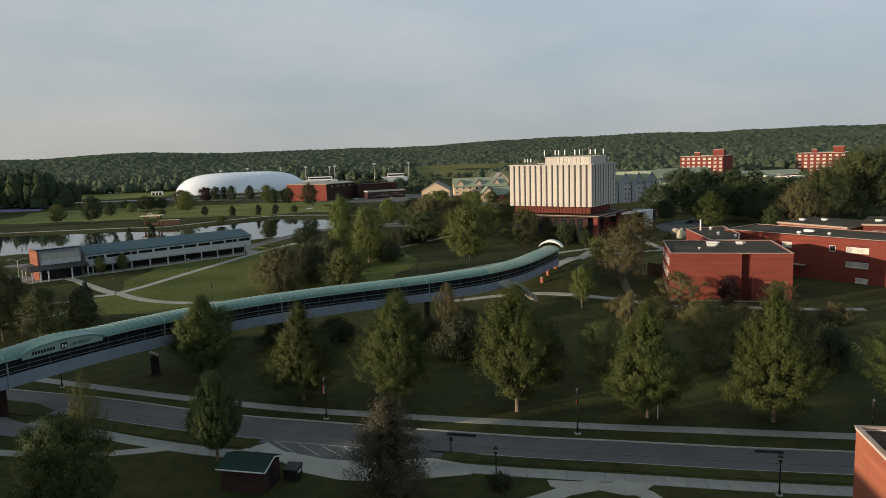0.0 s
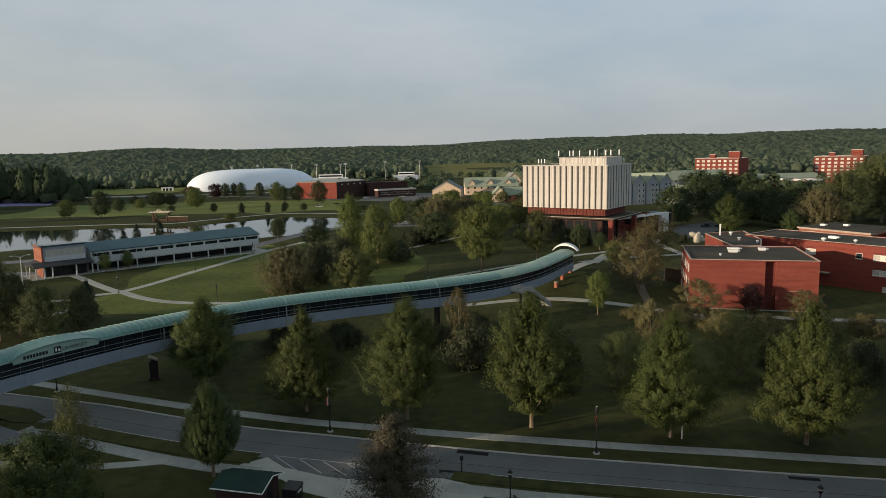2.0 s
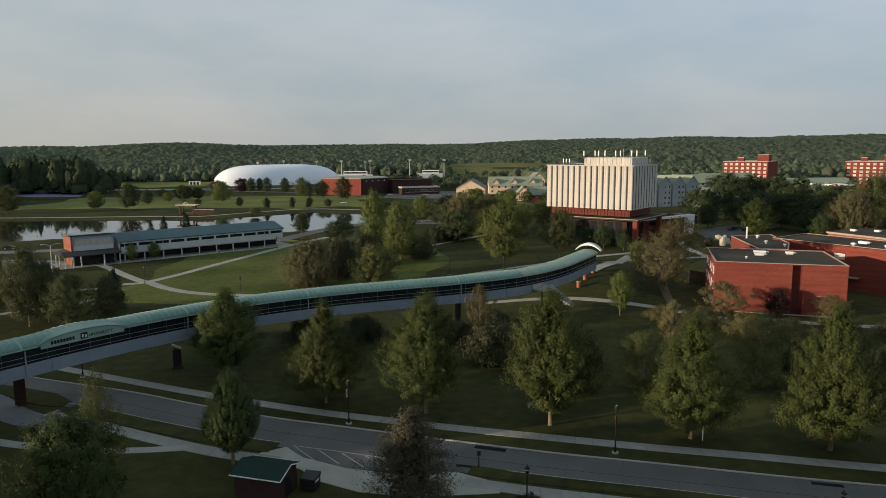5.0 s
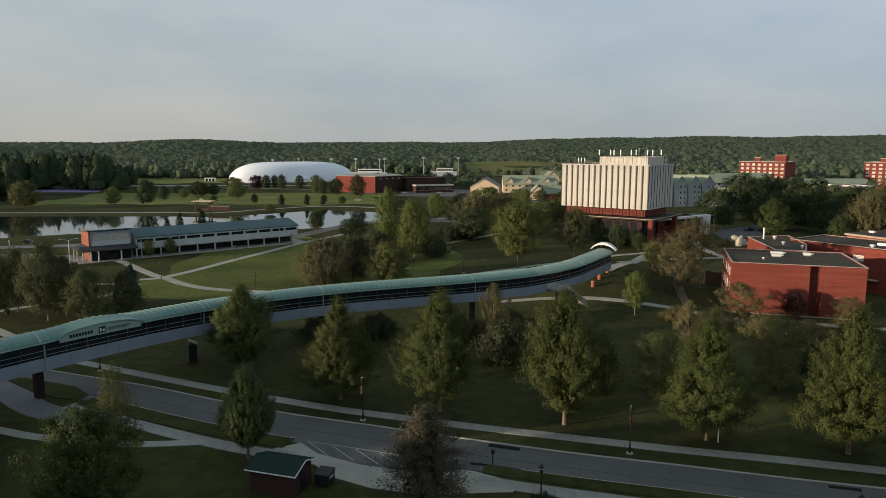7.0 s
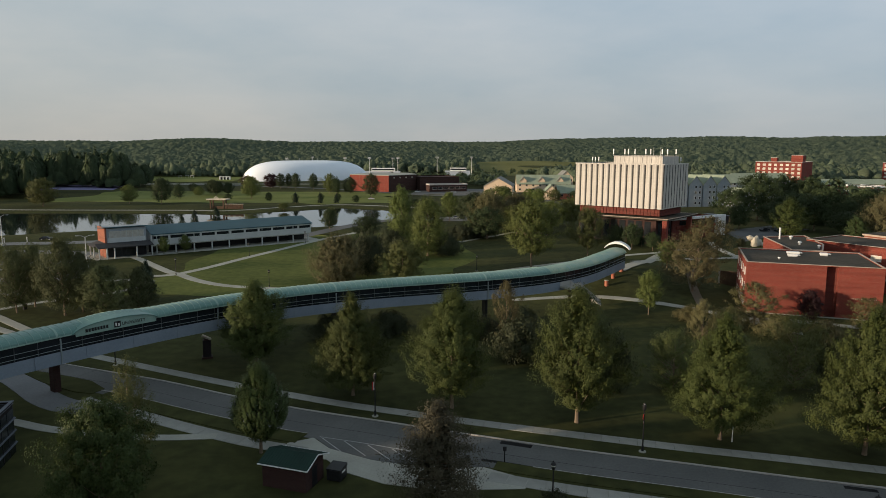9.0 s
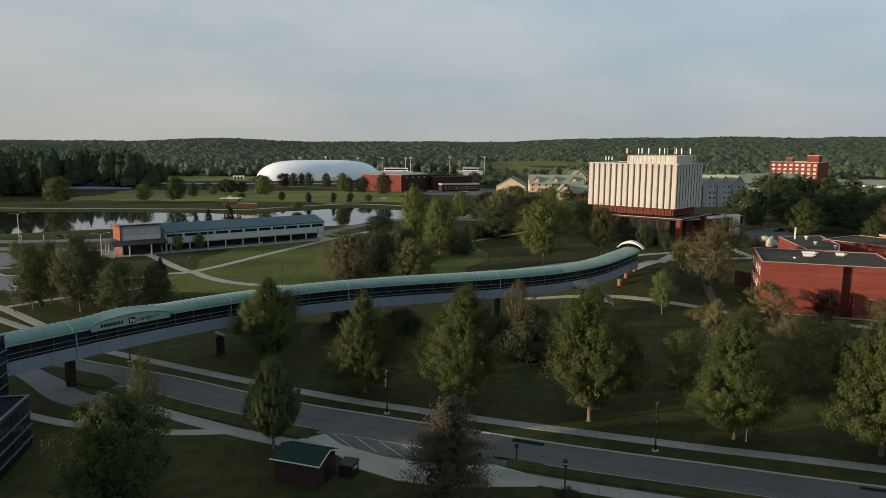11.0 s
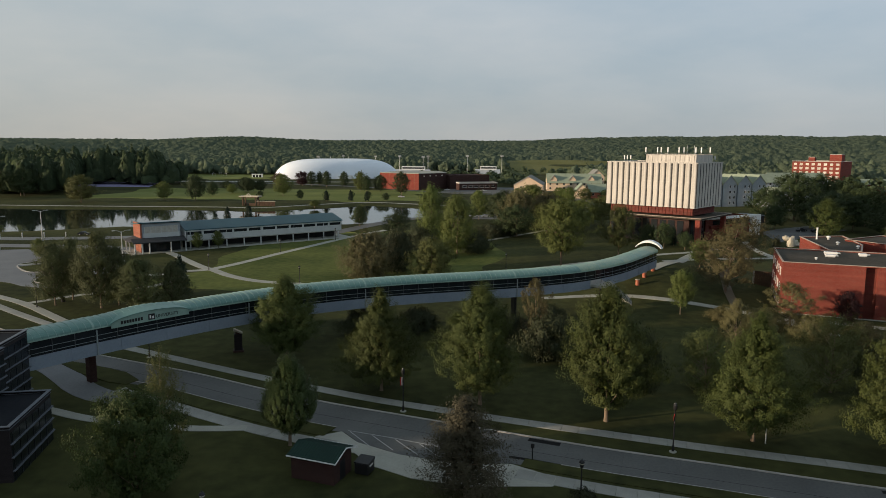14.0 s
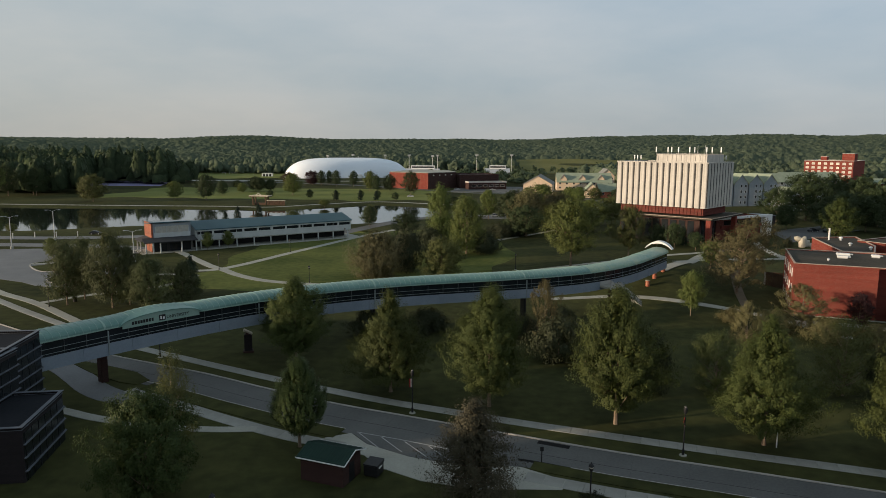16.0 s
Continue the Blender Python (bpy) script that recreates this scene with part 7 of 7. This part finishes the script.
for i, (x, y, h, w) in enumerate([(150.4, 300.2, 17.1, 18.3), (137.9, 335.2, 16.5, 16.7), (154.6, 342.8, 23.5, 22.3), (174.3, 357.6, 22.2, 20.3), (180.2, 343.8, 20.6, 20.3), (175.0, 318.6, 18.1, 18.1), (179.0, 307.6, 12.5, 12.5), (200.9, 331.7, 16.4, 20.2), (177.9, 488.6, 9.4, 11.1), (186.3, 277.6, 25, 24.6), (214.4, 291.8, 31.5, 28.6), (230.6, 299.0, 32.0, 25.6), (215.9, 305.7, 28.0, 24.0), (165.7, 286.0, 9.9, 14.8), (235, 330, 24, 24)]):
    plant(RAGGED[i % 2] if i in (9, 10, 11, 12) else MID[1] if i not in (0, 6, 13) else ROUND[1], x, y, h, w * 1.15, "large leafy tree in the grove behind the brick halls", "grove trees")
plant(EGG[0], 133.0, 268.0, 16.5, 14.5, "large green tree beside the library forecourt")
for x, y, h, w in ((128.5, 302.0, 11.0, 11.0), (146.0, 308.0, 12.0, 14.0), (160.0, 300.0, 13.0, 14.0)):
    plant(ROUND[1], x, y, h, w, "dark green tree at the edge of the forecourt", "grove trees")
plant(THICKET, 174.0, 272.0, 18.5, 22.0, "large brownish tree at the grove's edge")

for x, y, h, w in ((-116.4, 326.1, 7.4, 4.4), (-108.1, 332.2, 8.2, 4.8), (-120.5, 321.0, 5.4, 3.6), (-91.3, 431.8, 7.0, 3.6), (-76.1, 432.4, 7.0, 3.4), (-66.4, 434.2, 6.2, 3.4)):
    plant(SPRUCE, x, y, h, w, "dark conical spruce on the pond's bank", "pond spruces")
plant(OLIVE, -50.2, 312.3, 9.0, 6.6, "small leafy tree on the near bank of the pond")
plant(OLIVE, -192.3, 273.8, 4.0, 5.0, "yellowish bush at the pond's edge")
plant(SHRUB[0], 11.3, 64.4, 1.7, 3.2, "low dark shrub beside a lantern post")
plant(ROUND[0], -89.0, 389.5, 4.5, 7.0, "low leafy bush at the water's edge")
plant(MID[2], 41.5, 470.0, 9.5, 9.0, "leafy tree before the tan gabled building")
plant(MID[0], 56.0, 455.0, 8.5, 9.0, "leafy tree before the tan gabled building")
for x, y, h, w in ((66.3, 243.0, 9.0, 7.5), (61.5, 247.5, 8.0, 6.5), (72.0, 238.0, 6.5, 5.5)):
    plant(ROUND[1], x, y, h, w, "dense dark tree before the library's ground floor", "library trees")
plant(SHRUB[0], 107.5, 250.0, 3.0, 4.0, "dark shrub beside the pale boulders")
plant(EGG[1], 159.2, 268.0, 9.5, 9.0, "conical green tree beside the low brick hall")
for x, y, h, w in ((-20.0, 124.5, 5.0, 9.0), (-14.0, 121.0, 4.2, 7.5), (3.0, 128.5, 5.2, 9.5), (15.0, 133.0, 4.5, 8.0)):
    plant(SHRUB[0], x, y, h, w, "dense dark shrub under the footbridge", "lawn shrubs")
for i, (x, y, h, w) in enumerate(((60, 440, 9.5, 12), (72, 452, 8.5, 10), (84, 446, 8.0, 11), (30, 470, 7.0, 8))):
    plant(MID[(0, 2, 1, 0)[i]], x, y, h, w, "leafy tree before the tan houses", "trees by the tan houses")

# ---- far woods: one sheet of many crowns over the hills ----
def crown_shapes(count, leaves, size, seed):
    """Loose crowns of unit size, each a shell of small leaf sprays, for far woods."""
    out = []
    rng = np.random.default_rng(seed)
    for k in range(count):
        d = rng.normal(size=(leaves, 3))
        d /= np.linalg.norm(d, axis=1, keepdims=True)
        d[:, 2] = np.where(d[:, 2] < -0.3, -d[:, 2], d[:, 2])
        lump = np.array([0.88 + 0.45 * noise.noise(Vector(q) * 1.6 + Vector((k * 7.3, 0, 0))) + 0.3 * noise.noise(Vector(q) * 3.6 + Vector((0, k * 5.1, 0))) for q in d])
        p = d * (lump * (0.82 + 0.18 * rng.random(leaves)))[:, None]
        nrm = d + rng.normal(size=d.shape) * 0.24
        nrm[:, 2] += 0.2
        nrm /= np.linalg.norm(nrm, axis=1, keepdims=True)
        t1 = np.cross(nrm, rng.normal(size=d.shape))
        t1 /= np.linalg.norm(t1, axis=1, keepdims=True) + 1e-6
        t2 = np.cross(nrm, t1)
        s = size * (0.6 + 0.8 * rng.random((leaves, 1)))
        v = np.stack([p - t1 * s, p + t2 * s * 0.75, p + t1 * s, p - t2 * s * 0.75], 1).reshape(-1, 3)
        out.append((v, np.arange(len(v)).reshape(-1, 4)))
    return out


def crown_lumps(count, level, seed, fine=0.46):
    """Closed uneven crowns of unit size, swelling into lobes, open below."""
    out = []
    for k in range(count):
        bm = bmesh.new()
        bmesh.ops.create_icosphere(bm, subdivisions=level, radius=1.0)
        for v in bm.verts:
            q = v.co.copy()
            a = Vector((k * 7.3 + seed, 0, 0))
            v.co = q * (0.86 + 0.40 * noise.noise(q * 1.7 + a) + (0.2 + 0.5 * fine) * noise.noise(q * 3.7 + a) + fine * noise.noise(q * 7.1 + a))
        bmesh.ops.delete(bm, geom=[f for f in bm.faces if f.calc_center_median().z < -0.35], context="FACES")
        bm.verts.index_update()
        out.append((np.array([v.co[:] for v in bm.verts]), np.array([[v.index for v in f.verts] for f in bm.faces])))
        bm.free()
    return out


def woods(name, spots, shapes, material, label):
    """spots: rows of x, y, half width, half height."""
    vs, fs, n = [], [], 0
    turn = random.Random(9)
    for i, (x, y, r, h) in enumerate(spots):
        v, f = shapes[turn.randrange(len(shapes))]
        a = turn.uniform(0, math.tau)
        c, s = math.cos(a), math.sin(a)
        vs.append(np.stack([(v[:, 0] * c - v[:, 1] * s) * r + x, (v[:, 0] * s + v[:, 1] * c) * r + y, v[:, 2] * h + height(x, y) + h * 0.75], 1))
        fs.append(f + n)
        n += len(v)
    me = mesh_np(name, np.concatenate(vs), np.concatenate(fs), material)
    me.polygons.foreach_set("use_smooth", [shapes[0][1].shape[1] == 3] * len(me.polygons))
    return tagged(new(name, me), label, "woods", kind="stuff")


# Paler, cooler leaves than the nearer trees: distance haze put into the colour.
WOOD_MAT = leafage("woodland_leaves", (0.062, 0.090, 0.046), (0.098, 0.128, 0.064))

# Greyed, lightened green: some distance haze is part of this base colour.
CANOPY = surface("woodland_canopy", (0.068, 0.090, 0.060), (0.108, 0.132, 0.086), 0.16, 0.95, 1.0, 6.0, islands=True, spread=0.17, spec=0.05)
# Darker copy of CANOPY: shade on the tall woods is put into it.
CANOPY_DARK = surface("dark_woodland_canopy", (0.032, 0.048, 0.026), (0.058, 0.076, 0.038), 0.16, 0.95, 1.0, 6.0, islands=True, spread=0.17, spec=0.05)
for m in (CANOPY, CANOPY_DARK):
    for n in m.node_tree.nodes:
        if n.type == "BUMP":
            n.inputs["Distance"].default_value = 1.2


def clear(x, y):
    """Open ground: the campus, the playing fields, the far meadow."""
    if y < 560 + 40 * noise.noise((x / 90, 0, 4)):
        return True
    if -345 < x < 130 and y < 820:
        return True
    if x > 95 and y < 610:
        return True
    if 45 < x < 290 and 900 < y < 1330:
        return True
    if -130 < x < 120 and y < 930 and y > 560:
        return True
    return False


wr = random.Random(77)
near_spots, r = [], 570.0
while r < 1010:
    a = -0.69
    while a < 0.69:
        rr = r + wr.uniform(-0.9, 0.9) * 15
        x, y = rr * math.sin(a), rr * math.cos(a)
        k = wr.uniform(3.6, 6.4) * (1 + 0.35 * noise.noise((x / 120, y / 120, 3.0)))
        if not clear(x, y):
            near_spots.append((x, y, k * 1.15, k * wr.uniform(1.1, 1.7)))
        a += k * 1.55 / r * wr.uniform(0.6, 1.5)
    r += 15
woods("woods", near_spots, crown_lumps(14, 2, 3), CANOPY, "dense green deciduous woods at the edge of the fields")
woods("woods", near_spots, crown_shapes(9, 50, 0.13, 3), WOOD_MAT, "leafy outer sprays of the woods at the fields' edge")


def crown_tops(x, y, cell, seed):
    """How high the canopy stands at each place: round crowns of uneven size on a jittered grid."""
    def rnd(i, j, k):
        q = np.sin(i * 127.1 + j * 311.7 + k * 74.7 + seed) * 43758.5453
        return q - np.floor(q)
    ix, iy = np.floor(x / cell), np.floor(y / cell)
    top = np.zeros_like(x)
    for di in (-1, 0, 1):
        for dj in (-1, 0, 1):
            i, j = ix + di, iy + dj
            dx, dy = x - (i + rnd(i, j, 1)) * cell, y - (j + rnd(i, j, 2)) * cell
            reach = cell * (0.62 + 0.4 * rnd(i, j, 3))
            up = 1 - (dx * dx + dy * dy) / reach ** 2
            top = np.maximum(top, np.sqrt(np.maximum(up, 0)) * (0.45 + 0.75 * rnd(i, j, 4)))
    return top


crng = np.random.default_rng(12)
radii = [985.0]
while radii[-1] < 2860:
    radii.append(radii[-1] + 3.6 + (radii[-1] - 985) * 0.0042)
radii, angles = np.array(radii), np.linspace(-0.69, 0.69, 740)
RR, AA = np.meshgrid(radii, angles, indexing="ij")
RR = RR + crng.uniform(-1.2, 1.2, RR.shape)
AA = AA + crng.uniform(-0.0005, 0.0005, AA.shape)
CX, CY = RR * np.sin(AA), RR * np.cos(AA)
base_z = np.array([height(x, y) for x, y in zip(CX.ravel(), CY.ravel())]).reshape(CX.shape)
canopy_z = base_z - 3.5 + 7.0 * crown_tops(CX, CY, 6.6, 1.0) + 6.0 * crown_tops(CX, CY, 21.0, 5.0) + crng.uniform(-0.8, 0.8, CX.shape)
open_ground = np.array([clear(x, y) for x, y in zip(CX.ravel(), CY.ravel())])
canopy_z = np.where(open_ground.reshape(CX.shape), base_z - 1.0, canopy_z)
nr, na = CX.shape
quads = (np.arange(nr - 1)[:, None] * na + np.arange(na - 1)).ravel()
quads = quads[~(open_ground[quads] & open_ground[quads + 1] & open_ground[quads + na] & open_ground[quads + na + 1])]
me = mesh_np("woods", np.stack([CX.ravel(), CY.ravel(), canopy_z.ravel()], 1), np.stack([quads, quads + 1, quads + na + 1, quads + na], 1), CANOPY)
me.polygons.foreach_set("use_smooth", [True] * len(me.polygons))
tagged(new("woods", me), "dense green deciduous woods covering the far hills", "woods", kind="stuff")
scrub = [(wr.uniform(30, 230), wr.uniform(905, 940), wr.uniform(4, 7), wr.uniform(3, 6)) for _ in range(40)]
scrub += [(wr.uniform(-60, 60), wr.uniform(610, 720), wr.uniform(4, 7), wr.uniform(4, 7)) for _ in range(60)]
scrub += [(wr.uniform(150, 420), wr.uniform(440, 600), wr.uniform(5, 9), wr.uniform(5, 9)) for _ in range(60) ]
tall = []
for _ in range(1150):
    x, y = wr.uniform(-680, -255), wr.uniform(525, 720)
    if (y > 630 and x > -430) or x / y > -0.40 or (x / y > -0.66 and y < 582):
        continue
    h = (13.5 if x / y > -0.45 else 17.0) * wr.uniform(0.7, 1.1)
    tall.append((x, y, wr.uniform(4.6, 8.0), h))
for _ in range(150):
    y = wr.uniform(462, 540)
    tall.append((-y * wr.uniform(0.585, 0.95), y, wr.uniform(4.4, 7.2), wr.uniform(11.5, 16.0)))
under = [(x + wr.uniform(-4, 4), y - 4, r_ * 0.9, h_ * 0.5) for x, y, r_, h_ in tall[::2]]
woods("undergrowth", under, crown_lumps(8, 2, 8, 0.25), CANOPY_DARK, "dark undergrowth along the edge of the tall woods")
# Leaf colour lowered likewise to hold the tall woods' shade.
DARK_WOOD = leafage("dark_woodland_leaves", (0.032, 0.048, 0.025), (0.058, 0.076, 0.036))
woods("tall_woods", tall, crown_lumps(14, 2, 6, 0.3), CANOPY_DARK, "massed dark green crowns behind the playing field")
woods("tall_woods", tall, crown_shapes(9, 90, 0.13, 6), DARK_WOOD, "tall dark green woods behind the playing field")
woods("scrub_woods", [s for s in scrub if not (225 < s[0] < 400 and 530 < s[1] < 590) and not (125 < s[0] < 215 and 400 < s[1] < 470)], crown_shapes(9, 130, 0.19, 5), WOOD_MAT, "scattered green trees between the far campus houses")
